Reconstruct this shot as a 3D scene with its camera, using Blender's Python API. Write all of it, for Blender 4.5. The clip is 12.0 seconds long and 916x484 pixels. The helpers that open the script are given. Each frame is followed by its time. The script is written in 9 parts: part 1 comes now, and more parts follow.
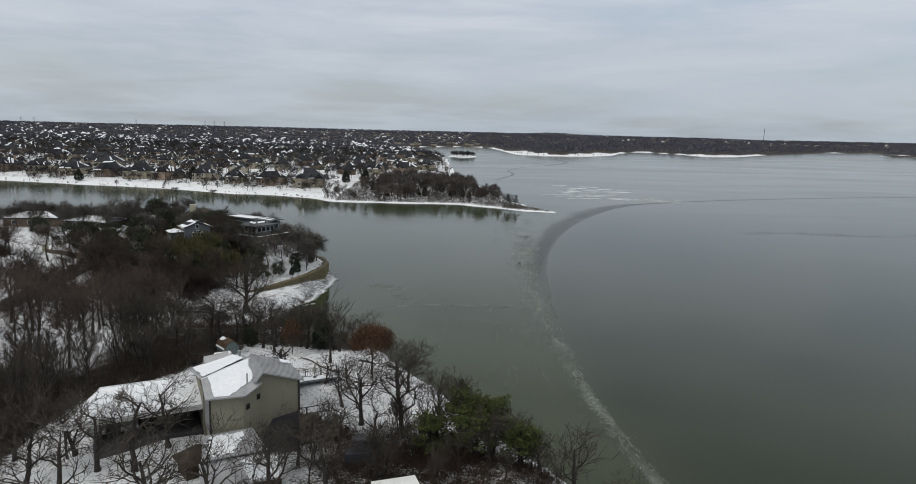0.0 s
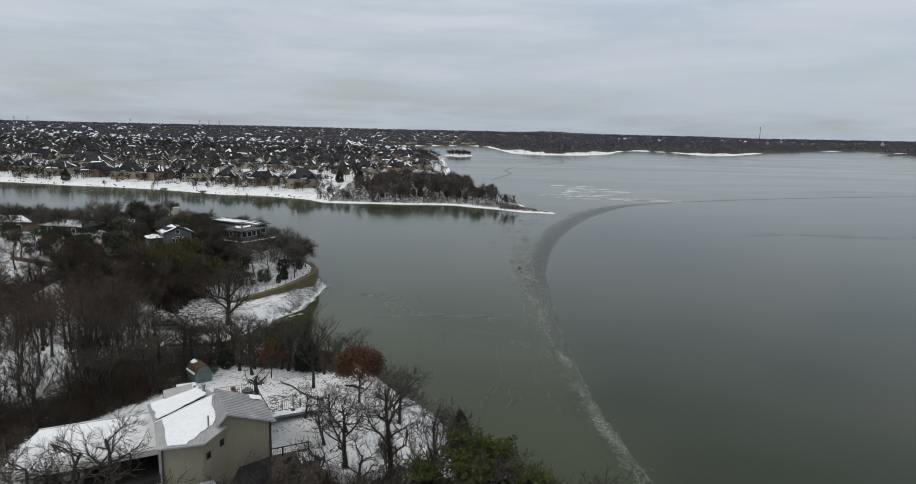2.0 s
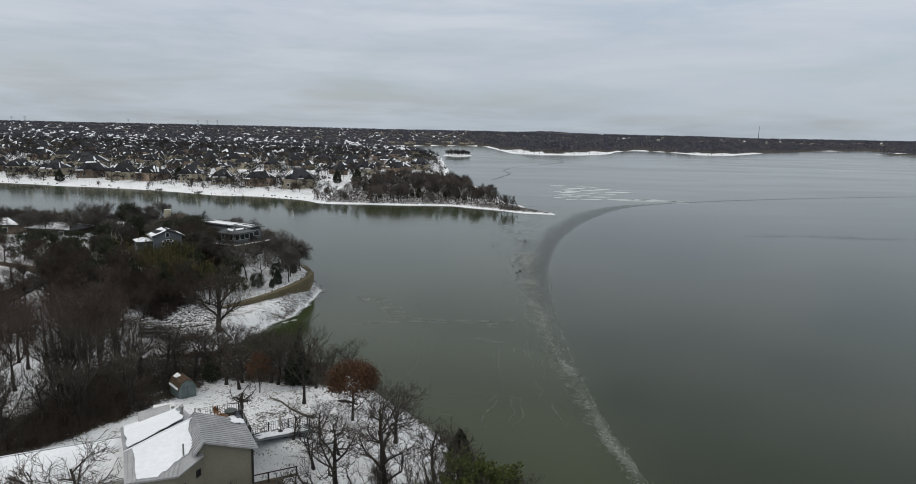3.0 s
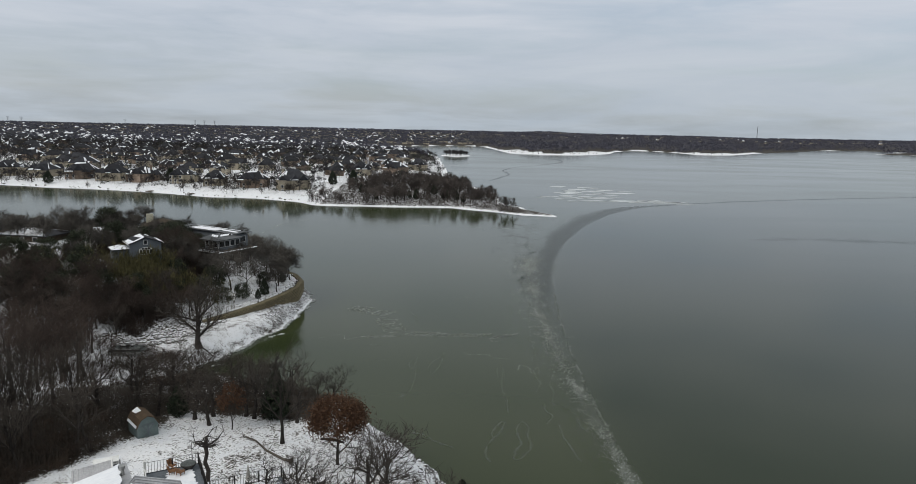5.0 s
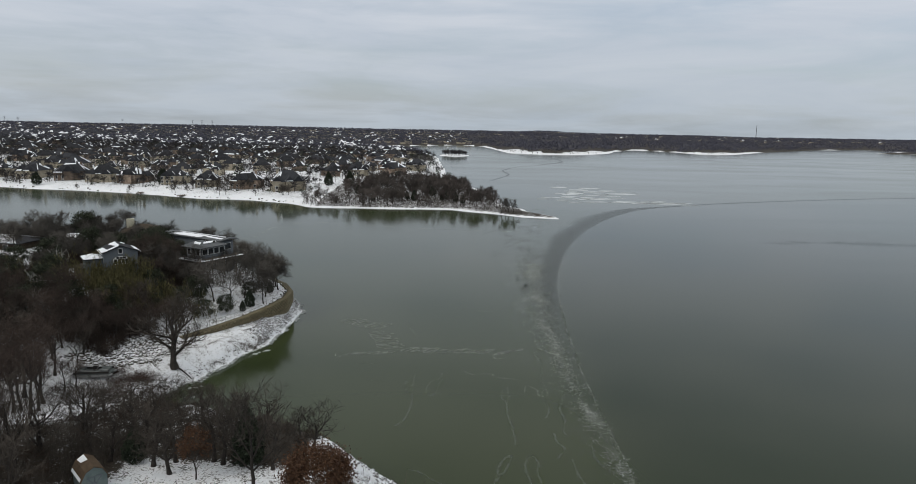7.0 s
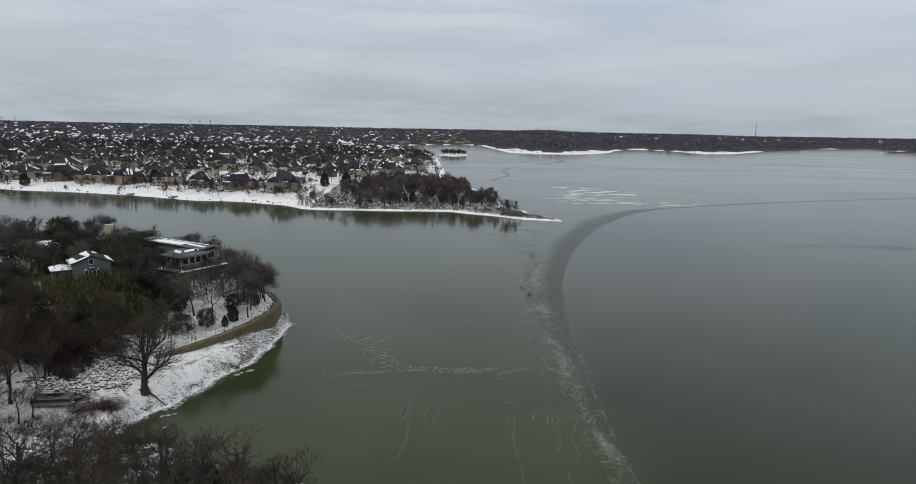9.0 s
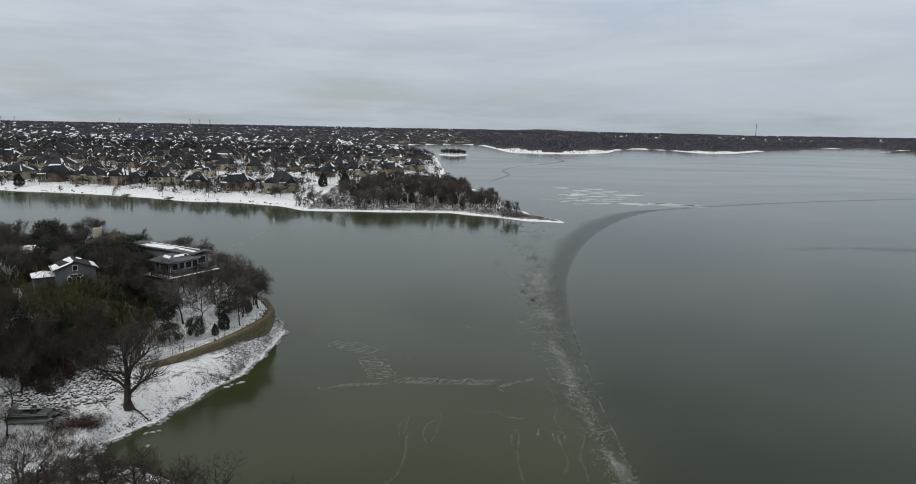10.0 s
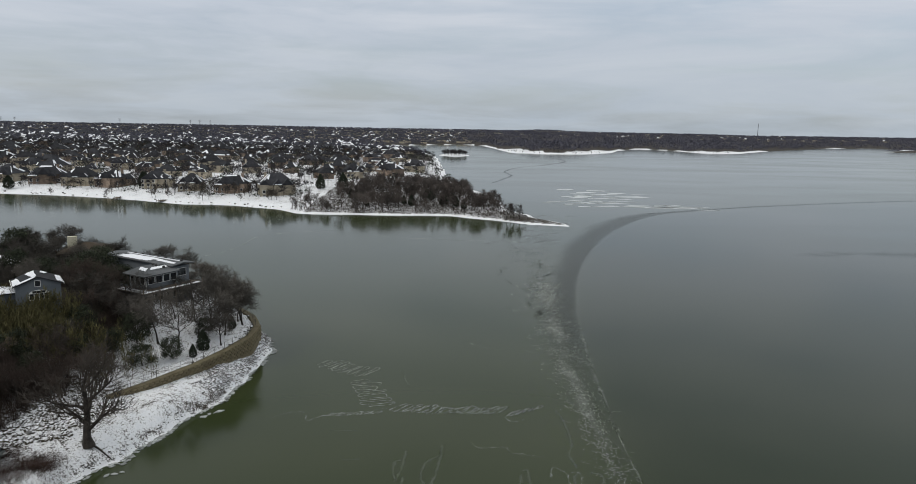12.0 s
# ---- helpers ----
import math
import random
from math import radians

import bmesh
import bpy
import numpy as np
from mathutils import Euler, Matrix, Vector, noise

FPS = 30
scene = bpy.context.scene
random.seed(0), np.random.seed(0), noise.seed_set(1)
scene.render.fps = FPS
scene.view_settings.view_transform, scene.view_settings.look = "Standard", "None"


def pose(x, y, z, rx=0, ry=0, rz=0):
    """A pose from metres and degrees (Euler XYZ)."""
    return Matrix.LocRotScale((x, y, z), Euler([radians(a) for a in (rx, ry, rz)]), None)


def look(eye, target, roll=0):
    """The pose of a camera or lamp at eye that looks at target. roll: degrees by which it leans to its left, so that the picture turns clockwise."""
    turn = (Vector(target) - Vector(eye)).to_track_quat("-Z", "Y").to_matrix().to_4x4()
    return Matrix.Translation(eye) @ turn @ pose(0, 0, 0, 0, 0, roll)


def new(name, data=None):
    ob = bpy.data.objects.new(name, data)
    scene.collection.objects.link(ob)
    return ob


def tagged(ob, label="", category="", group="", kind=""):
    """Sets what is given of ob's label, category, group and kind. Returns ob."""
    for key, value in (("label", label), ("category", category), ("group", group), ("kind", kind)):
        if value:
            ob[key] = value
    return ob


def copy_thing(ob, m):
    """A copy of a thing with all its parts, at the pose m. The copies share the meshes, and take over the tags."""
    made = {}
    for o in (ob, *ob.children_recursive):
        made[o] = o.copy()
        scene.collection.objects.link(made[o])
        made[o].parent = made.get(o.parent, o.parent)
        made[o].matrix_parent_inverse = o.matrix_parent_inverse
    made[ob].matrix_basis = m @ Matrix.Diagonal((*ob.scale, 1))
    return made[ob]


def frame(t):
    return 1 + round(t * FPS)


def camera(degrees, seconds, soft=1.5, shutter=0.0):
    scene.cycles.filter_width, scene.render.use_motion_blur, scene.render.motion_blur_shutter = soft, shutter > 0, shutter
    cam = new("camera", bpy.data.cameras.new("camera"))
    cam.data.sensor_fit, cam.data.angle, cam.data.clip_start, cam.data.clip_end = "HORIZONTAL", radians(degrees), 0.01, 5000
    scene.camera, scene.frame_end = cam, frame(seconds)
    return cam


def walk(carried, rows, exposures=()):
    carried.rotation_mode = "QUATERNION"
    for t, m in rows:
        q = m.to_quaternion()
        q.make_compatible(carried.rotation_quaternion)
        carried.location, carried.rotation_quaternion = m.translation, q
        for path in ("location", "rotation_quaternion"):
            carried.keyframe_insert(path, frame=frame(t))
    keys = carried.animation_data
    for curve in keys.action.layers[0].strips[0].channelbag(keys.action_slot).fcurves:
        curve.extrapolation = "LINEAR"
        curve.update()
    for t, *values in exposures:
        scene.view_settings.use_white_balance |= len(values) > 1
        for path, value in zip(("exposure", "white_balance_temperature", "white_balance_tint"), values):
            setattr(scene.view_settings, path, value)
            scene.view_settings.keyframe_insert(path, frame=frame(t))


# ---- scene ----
cam = camera(68.3, 12.0, soft=0.55)
PATH = [
    (0.0, (1.270, -0.373, 43.113), (0.399, 98.267, 26.699), 1.388),
    (0.5, (1.215, 1.992, 43.160), (0.524, 100.622, 26.679), 1.373),
    (1.0, (1.154, 4.424, 43.179), (0.617, 103.047, 26.651), 1.358),
    (1.5, (1.089, 6.915, 43.176), (0.683, 105.534, 26.617), 1.343),
    (2.0, (1.019, 9.456, 43.155), (0.727, 108.072, 26.579), 1.328),
    (2.5, (0.946, 12.038, 43.121), (0.753, 110.653, 26.538), 1.313),
    (3.0, (0.870, 14.654, 43.079), (0.763, 113.269, 26.494), 1.298),
    (3.5, (0.791, 17.298, 43.032), (0.761, 115.913, 26.449), 1.283),
    (4.0, (0.711, 19.963, 42.984), (0.750, 118.579, 26.404), 1.268),
    (4.5, (0.630, 22.645, 42.938), (0.732, 121.261, 26.359), 1.253),
    (5.0, (0.548, 25.340, 42.896), (0.709, 123.956, 26.315), 1.239),
    (5.5, (0.466, 28.045, 42.860), (0.682, 126.660, 26.274), 1.224),
    (6.0, (0.385, 30.756, 42.831), (0.654, 129.369, 26.235), 1.209),
    (6.5, (0.305, 33.473, 42.810), (0.624, 132.083, 26.200), 1.194),
    (7.0, (0.227, 36.194, 42.799), (0.593, 134.801, 26.169), 1.180),
    (7.5, (0.152, 38.919, 42.797), (0.561, 137.521, 26.143), 1.165),
    (8.0, (0.079, 41.649, 42.803), (0.528, 140.246, 26.121), 1.151),
    (8.5, (0.010, 44.385, 42.817), (0.494, 142.977, 26.106), 1.136),
    (9.0, (-0.054, 47.130, 42.837), (0.457, 145.717, 26.096), 1.122),
    (9.5, (-0.114, 49.886, 42.861), (0.415, 148.469, 26.093), 1.108),
    (10.0, (-0.169, 52.658, 42.888), (0.368, 151.237, 26.097), 1.093),
    (10.5, (-0.217, 55.451, 42.914), (0.313, 154.027, 26.107), 1.079),
    (11.0, (-0.259, 58.269, 42.936), (0.247, 156.844, 26.124), 1.065),
    (11.5, (-0.293, 61.119, 42.951), (0.168, 159.696, 26.149), 1.050),
    (12.0, (-0.320, 64.008, 42.953), (0.072, 162.591, 26.180), 1.036),
]
walk(cam, [(t, look(eye, target, roll)) for t, eye, target, roll in PATH])

# ---- world and light ----
SUN_ELEV, SUN_TURN = 40.0, 235.0      # degrees; turn is clockwise from +y
world = bpy.data.worlds.new("world")
scene.world = world
world.use_nodes = True
wn, wl = world.node_tree.nodes, world.node_tree.links
wn.clear()
w_out = wn.new("ShaderNodeOutputWorld")
w_bg = wn.new("ShaderNodeBackground")
w_sky = wn.new("ShaderNodeTexSky")
w_sky.sky_type = 'NISHITA'
w_sky.sun_disc = False
w_sky.sun_elevation = radians(SUN_ELEV)
w_sky.sun_rotation = radians(SUN_TURN)
w_sky.air_density, w_sky.dust_density = 1.0, 2.0
w_gain = wn.new("ShaderNodeMix"); w_gain.data_type = 'RGBA'; w_gain.blend_type = 'MULTIPLY'
w_gain.inputs[0].default_value = 1.0
w_gain.inputs[7].default_value = (0.10, 0.10, 0.10, 1)
wl.new(w_sky.outputs[0], w_gain.inputs[6])
w_co = wn.new("ShaderNodeTexCoord")
w_map = wn.new("ShaderNodeMapping")
w_map.inputs["Scale"].default_value = (2.2, 2.2, 16.0)
w_map.inputs["Rotation"].default_value = (radians(2.5), radians(-3), radians(20))
wl.new(w_co.outputs["Generated"], w_map.inputs[0])
w_no = wn.new("ShaderNodeTexNoise")
w_no.inputs["Scale"].default_value, w_no.inputs["Detail"].default_value = 1.6, 7.0
w_no.inputs["Roughness"].default_value, w_no.inputs["Distortion"].default_value = 0.55, 0.4
wl.new(w_map.outputs[0], w_no.inputs["Vector"])
w_ramp = wn.new("ShaderNodeValToRGB")
w_ramp.color_ramp.elements[0].position, w_ramp.color_ramp.elements[0].color = 0.34, (0.62, 0.62, 0.62, 1)
w_ramp.color_ramp.elements[1].position, w_ramp.color_ramp.elements[1].color = 0.56, (0.97, 0.97, 0.97, 1)
wl.new(w_no.outputs["Fac"], w_ramp.inputs[0])
# overcast brightens from the horizon to the zenith
w_sep = wn.new("ShaderNodeSeparateXYZ")
wl.new(w_co.outputs["Generated"], w_sep.inputs[0])
w_high = wn.new("ShaderNodeValToRGB")
e0, e1 = w_high.color_ramp.elements
e0.position, e0.color = 0.0, (0.455, 0.51, 0.565, 1)
e1.position, e1.color = 0.6, (0.885, 0.905, 0.885, 1)
e2 = w_high.color_ramp.elements.new(0.16); e2.color = (0.565, 0.611, 0.678, 1)
wl.new(w_sep.outputs[2], w_high.inputs[0])
# faint streaks in the cloud sheet
w_map2 = wn.new("ShaderNodeMapping")
w_map2.inputs["Scale"].default_value = (2.4, 2.4, 15.0)
w_map2.inputs["Rotation"].default_value = (radians(1.5), radians(-4), radians(60))
wl.new(w_co.outputs["Generated"], w_map2.inputs[0])
w_no2 = wn.new("ShaderNodeTexNoise")
w_no2.inputs["Scale"].default_value, w_no2.inputs["Detail"].default_value = 1.0, 8.0
w_no2.inputs["Roughness"].default_value, w_no2.inputs["Distortion"].default_value = 0.6, 0.8
wl.new(w_map2.outputs[0], w_no2.inputs["Vector"])
w_str = wn.new("ShaderNodeValToRGB")
w_str.color_ramp.elements[0].position, w_str.color_ramp.elements[0].color = 0.34, (0.925, 0.945, 0.97, 1)
w_str.color_ramp.elements[1].position, w_str.color_ramp.elements[1].color = 0.64, (1.065, 1.055, 1.05, 1)
wl.new(w_no2.outputs["Fac"], w_str.inputs[0])
w_mul = wn.new("ShaderNodeMix"); w_mul.data_type = 'RGBA'; w_mul.blend_type = 'MULTIPLY'
w_mul.inputs[0].default_value = 1.0
wl.new(w_high.outputs[0], w_mul.inputs[6]); wl.new(w_str.outputs[0], w_mul.inputs[7])
w_mix = wn.new("ShaderNodeMix"); w_mix.data_type = 'RGBA'
wl.new(w_ramp.outputs[0], w_mix.inputs[0])
wl.new(w_gain.outputs[2], w_mix.inputs[6])
wl.new(w_mul.outputs[2], w_mix.inputs[7])
wl.new(w_mix.outputs[2], w_bg.inputs["Color"])
w_bg.inputs["Strength"].default_value = 1.0
wl.new(w_bg.outputs[0], w_out.inputs[0])

sun = new("sun", bpy.data.lights.new("sun", 'SUN'))
sun.data.energy, sun.data.angle, sun.data.color = 0.8, radians(12), (1.0, 0.95, 0.88)
_a = radians(SUN_TURN)
sun.matrix_world = look((math.sin(_a) * 50, math.cos(_a) * 50, math.tan(radians(SUN_ELEV)) * 50), (0, 0, 0))


# ---- materials ----
def mat(name, dark, light, scale=1.0, rough=0.8, fine=8.0, bump=0.15, bump_dist=0.02, metal=0.0, mid=(0.38, 0.66), rand=0.0, spec=0.3):
    """Two colours mixed by coarse and fine noise, with a fine relief."""
    m = bpy.data.materials.new(name)
    m.use_nodes = True
    n, l = m.node_tree.nodes, m.node_tree.links
    b = n["Principled BSDF"]
    b.inputs["Roughness"].default_value, b.inputs["Metallic"].default_value = rough, metal
    b.inputs["Specular IOR Level"].default_value = spec
    co = n.new("ShaderNodeTexCoord")
    a1 = n.new("ShaderNodeTexNoise"); a1.inputs["Scale"].default_value = scale; a1.inputs["Detail"].default_value = 5
    a2 = n.new("ShaderNodeTexNoise"); a2.inputs["Scale"].default_value = scale * fine; a2.inputs["Detail"].default_value = 4
    for q in (a1, a2):
        l.new(co.outputs["Object"], q.inputs["Vector"])
    mixf = n.new("ShaderNodeMix"); mixf.data_type = 'FLOAT'; mixf.inputs[0].default_value = 0.45
    l.new(a1.outputs["Fac"], mixf.inputs[2]); l.new(a2.outputs["Fac"], mixf.inputs[3])
    r = n.new("ShaderNodeValToRGB")
    r.color_ramp.elements[0].position, r.color_ramp.elements[0].color = mid[0], (*dark, 1)
    r.color_ramp.elements[1].position, r.color_ramp.elements[1].color = mid[1], (*light, 1)
    l.new(mixf.outputs[0], r.inputs[0])
    src = r.outputs[0]
    if rand:
        oi = n.new("ShaderNodeObjectInfo")
        hs = n.new("ShaderNodeHueSaturation")
        mr = n.new("ShaderNodeMapRange"); mr.inputs[3].default_value, mr.inputs[4].default_value = 1 - rand, 1 + rand
        l.new(oi.outputs["Random"], mr.inputs[0]); l.new(mr.outputs[0], hs.inputs["Value"]); l.new(src, hs.inputs["Color"])
        src = hs.outputs[0]
    l.new(src, b.inputs["Base Color"])
    if bump:
        bp = n.new("ShaderNodeBump"); bp.inputs["Strength"].default_value, bp.inputs["Distance"].default_value = bump, bump_dist
        l.new(a2.outputs["Fac"], bp.inputs["Height"]); l.new(bp.outputs[0], b.inputs["Normal"])
    return m


def island_tint(m, lo, hi):
    """Vary the value of a material from loose piece to loose piece."""
    n, l = m.node_tree.nodes, m.node_tree.links
    b = n["Principled BSDF"]
    src = b.inputs["Base Color"].links[0].from_socket
    g = n.new("ShaderNodeNewGeometry")
    mr = n.new("ShaderNodeMapRange"); mr.inputs[3].default_value, mr.inputs[4].default_value = lo, hi
    hs = n.new("ShaderNodeHueSaturation")
    l.new(g.outputs["Random Per Island"], mr.inputs[0]); l.new(mr.outputs[0], hs.inputs["Value"]); l.new(src, hs.inputs["Color"])
    l.new(hs.outputs[0], b.inputs["Base Color"])
    return m


M_BARK = mat("bark", (0.018, 0.015, 0.013), (0.055, 0.047, 0.041), 1.5, 0.9, 10, 0.4, 0.03, rand=0.25)
M_TWIG = mat("twigs", (0.036, 0.030, 0.025), (0.080, 0.068, 0.057), 0.3, 0.9, 8, 0, rand=0.3)
M_BRUSH = mat("brush", (0.030, 0.021, 0.015), (0.070, 0.050, 0.037), 0.3, 0.9, 8, 0, rand=0.3)
M_REDBRUSH = mat("red_brown_twigs", (0.032, 0.020, 0.016), (0.085, 0.052, 0.042), 0.4, 0.9, 8, 0)
M_RUST = island_tint(mat("dead_oak_leaves", (0.055, 0.027, 0.014), (0.115, 0.058, 0.030), 0.8, 0.8, 6, 0), 0.6, 1.3)
M_CEDAR = island_tint(mat("cedar_foliage", (0.014, 0.020, 0.012), (0.034, 0.046, 0.026), 0.8, 0.8, 6, 0), 0.6, 1.4)
M_PINE = island_tint(mat("pine_foliage", (0.044, 0.058, 0.016), (0.120, 0.140, 0.042), 0.6, 0.7, 6, 0), 0.6, 1.4)
M_BAMBOO = island_tint(mat("bamboo_leaves", (0.050, 0.047, 0.018), (0.135, 0.120, 0.052), 0.4, 0.8, 6, 0), 0.5, 1.4)
M_SUBTREE = island_tint(mat("suburb_tree", (0.021, 0.019, 0.020), (0.054, 0.049, 0.051), 0.05, 0.95, 8, 0), 0.6, 1.3)
M_SPIT = mat("spit_twigs", (0.058, 0.049, 0.044), (0.120, 0.102, 0.092), 0.1, 0.95, 8, 0, rand=0.3)
# distant woods: bluish grey of aerial haze is mixed into the base colour
M_HAZYWOOD = island_tint(mat("far_woods", (0.063, 0.063, 0.082), (0.101, 0.102, 0.133), 0.02, 0.95, 8, 0), 0.88, 1.12)
M_SNOW = mat("snow", (0.74, 0.76, 0.80), (0.88, 0.89, 0.91), 0.25, 0.7, 10, 0.5, 0.06)
M_SIDING = mat("beige_siding", (0.195, 0.185, 0.140), (0.235, 0.225, 0.175), 0.6, 0.8, 12, 0.1, 0.01)
M_DARKBASE = mat("dark_base_paint", (0.030, 0.033, 0.042), (0.055, 0.058, 0.070), 0.8, 0.7)
M_TRIM = mat("dark_trim", (0.02, 0.02, 0.02), (0.05, 0.045, 0.04), 2.0, 0.6)
M_WHITE = mat("white_paint", (0.62, 0.62, 0.60), (0.78, 0.78, 0.76), 1.0, 0.6)
M_METAL = mat("galvanised_roof", (0.30, 0.30, 0.31), (0.46, 0.46, 0.47), 0.8, 0.45, 10, 0.1, 0.01, metal=0.35, spec=0.5)
M_GLASS = mat("window_glass", (0.012, 0.014, 0.016), (0.03, 0.034, 0.038), 0.7, 0.08, 3, 0, spec=0.6)
M_SHINGLE = mat("shingles", (0.015, 0.016, 0.019), (0.040, 0.041, 0.047), 0.5, 0.9, 14, 0.4, 0.03, rand=0.35)
M_GREYROOF = mat("grey_roof", (0.055, 0.060, 0.064), (0.115, 0.12, 0.125), 0.5, 0.8, 14, 0.3, 0.03, rand=0.15)
M_BRICK = mat("brick_wall", (0.14, 0.105, 0.08), (0.30, 0.235, 0.185), 0.6, 0.9, 16, 0.3, 0.02, rand=0.35)
M_STUCCO = mat("tan_stucco", (0.28, 0.245, 0.185), (0.46, 0.41, 0.32), 0.4, 0.85, 14, 0.2, 0.02, rand=0.3)
M_GREYWALL = mat("blue_grey_siding", (0.10, 0.115, 0.13), (0.15, 0.165, 0.18), 0.6, 0.8, 14, 0.2, 0.01)
M_WOOD = mat("weathered_wood", (0.07, 0.055, 0.042), (0.17, 0.135, 0.10), 1.2, 0.85, 12, 0.3, 0.01)
M_SHED = mat("teal_grey_boards", (0.10, 0.135, 0.135), (0.17, 0.205, 0.20), 1.0, 0.8, 12, 0.2, 0.01)
M_RUSTROOF = mat("brown_shingle", (0.056, 0.037, 0.022), (0.112, 0.076, 0.047), 1.0, 0.9, 14, 0.3, 0.02)
M_STONE = mat("tan_wall_stone", (0.12, 0.10, 0.058), (0.21, 0.18, 0.115), 0.9, 0.9, 6, 0.5, 0.03, rand=0.2)
def snow_caps(m, lo=0.45, hi=0.8):
    """Snow lying on the upward faces of a material."""
    n, l = m.node_tree.nodes, m.node_tree.links
    b = n["Principled BSDF"]
    src = b.inputs["Base Color"].links[0].from_socket
    g = n.new("ShaderNodeNewGeometry")
    sp = n.new("ShaderNodeSeparateXYZ"); l.new(g.outputs["Normal"], sp.inputs[0])
    co = n.new("ShaderNodeTexCoord"); q = n.new("ShaderNodeTexNoise"); q.inputs["Scale"].default_value = 0.9; q.inputs["Detail"].default_value = 4
    l.new(co.outputs["Object"], q.inputs["Vector"])
    ad = n.new("ShaderNodeMath"); ad.operation = 'MULTIPLY_ADD'; ad.inputs[1].default_value = 0.5
    l.new(q.outputs["Fac"], ad.inputs[0]); l.new(sp.outputs[2], ad.inputs[2])
    mr = n.new("ShaderNodeMapRange"); mr.inputs[1].default_value, mr.inputs[2].default_value = lo + 0.25, hi + 0.25
    mx = n.new("ShaderNodeMix"); mx.data_type = 'RGBA'; mx.inputs[7].default_value = (0.82, 0.83, 0.86, 1)
    l.new(ad.outputs[0], mr.inputs[0]); l.new(mr.outputs[0], mx.inputs[0]); l.new(src, mx.inputs[6]); l.new(mx.outputs[2], b.inputs["Base Color"])
    return m


M_SLOPEROCK = mat("slope_rock", (0.030, 0.027, 0.019), (0.11, 0.095, 0.065), 0.6, 0.9, 6, 0.5, 0.04, rand=0.4)
snow_caps(M_SLOPEROCK, 0.55, 0.9)
M_RIPRAP = snow_caps(mat("riprap_stone", (0.05, 0.047, 0.042), (0.19, 0.18, 0.165), 0.6, 0.9, 6, 0.5, 0.04, rand=0.4))
M_SHOREICE = island_tint(mat("grey_shore_ice", (0.20, 0.21, 0.20), (0.50, 0.52, 0.52), 0.8, 0.6, 10, 0.3, 0.02), 0.4, 1.4)
M_ICE = mat("white_ice", (0.42, 0.45, 0.46), (0.66, 0.69, 0.70), 0.15, 0.5, 12, 0.3, 0.02)
M_FRAZIL = mat("crack_frost", (0.14, 0.16, 0.14), (0.36, 0.38, 0.36), 0.4, 0.5, 8, 0)
M_ROAD = mat("asphalt", (0.040, 0.040, 0.042), (0.085, 0.083, 0.08), 0.3, 0.9, 20, 0.3, 0.01)
M_CARPAINT = mat("pale_car_paint", (0.30, 0.31, 0.32), (0.42, 0.43, 0.44), 0.5, 0.3, 6, 0, rand=0.4, spec=0.6)
M_RUBBER = mat("tyre_rubber", (0.012, 0.012, 0.012), (0.03, 0.03, 0.03), 3, 0.8)
M_PONTOON = mat("dull_aluminium", (0.22, 0.225, 0.22), (0.36, 0.36, 0.35), 0.8, 0.4, 8, 0.1, 0.01, metal=0.6)
M_COVER = mat("grey_boat_cover", (0.05, 0.06, 0.06), (0.12, 0.13, 0.125), 0.9, 0.7)


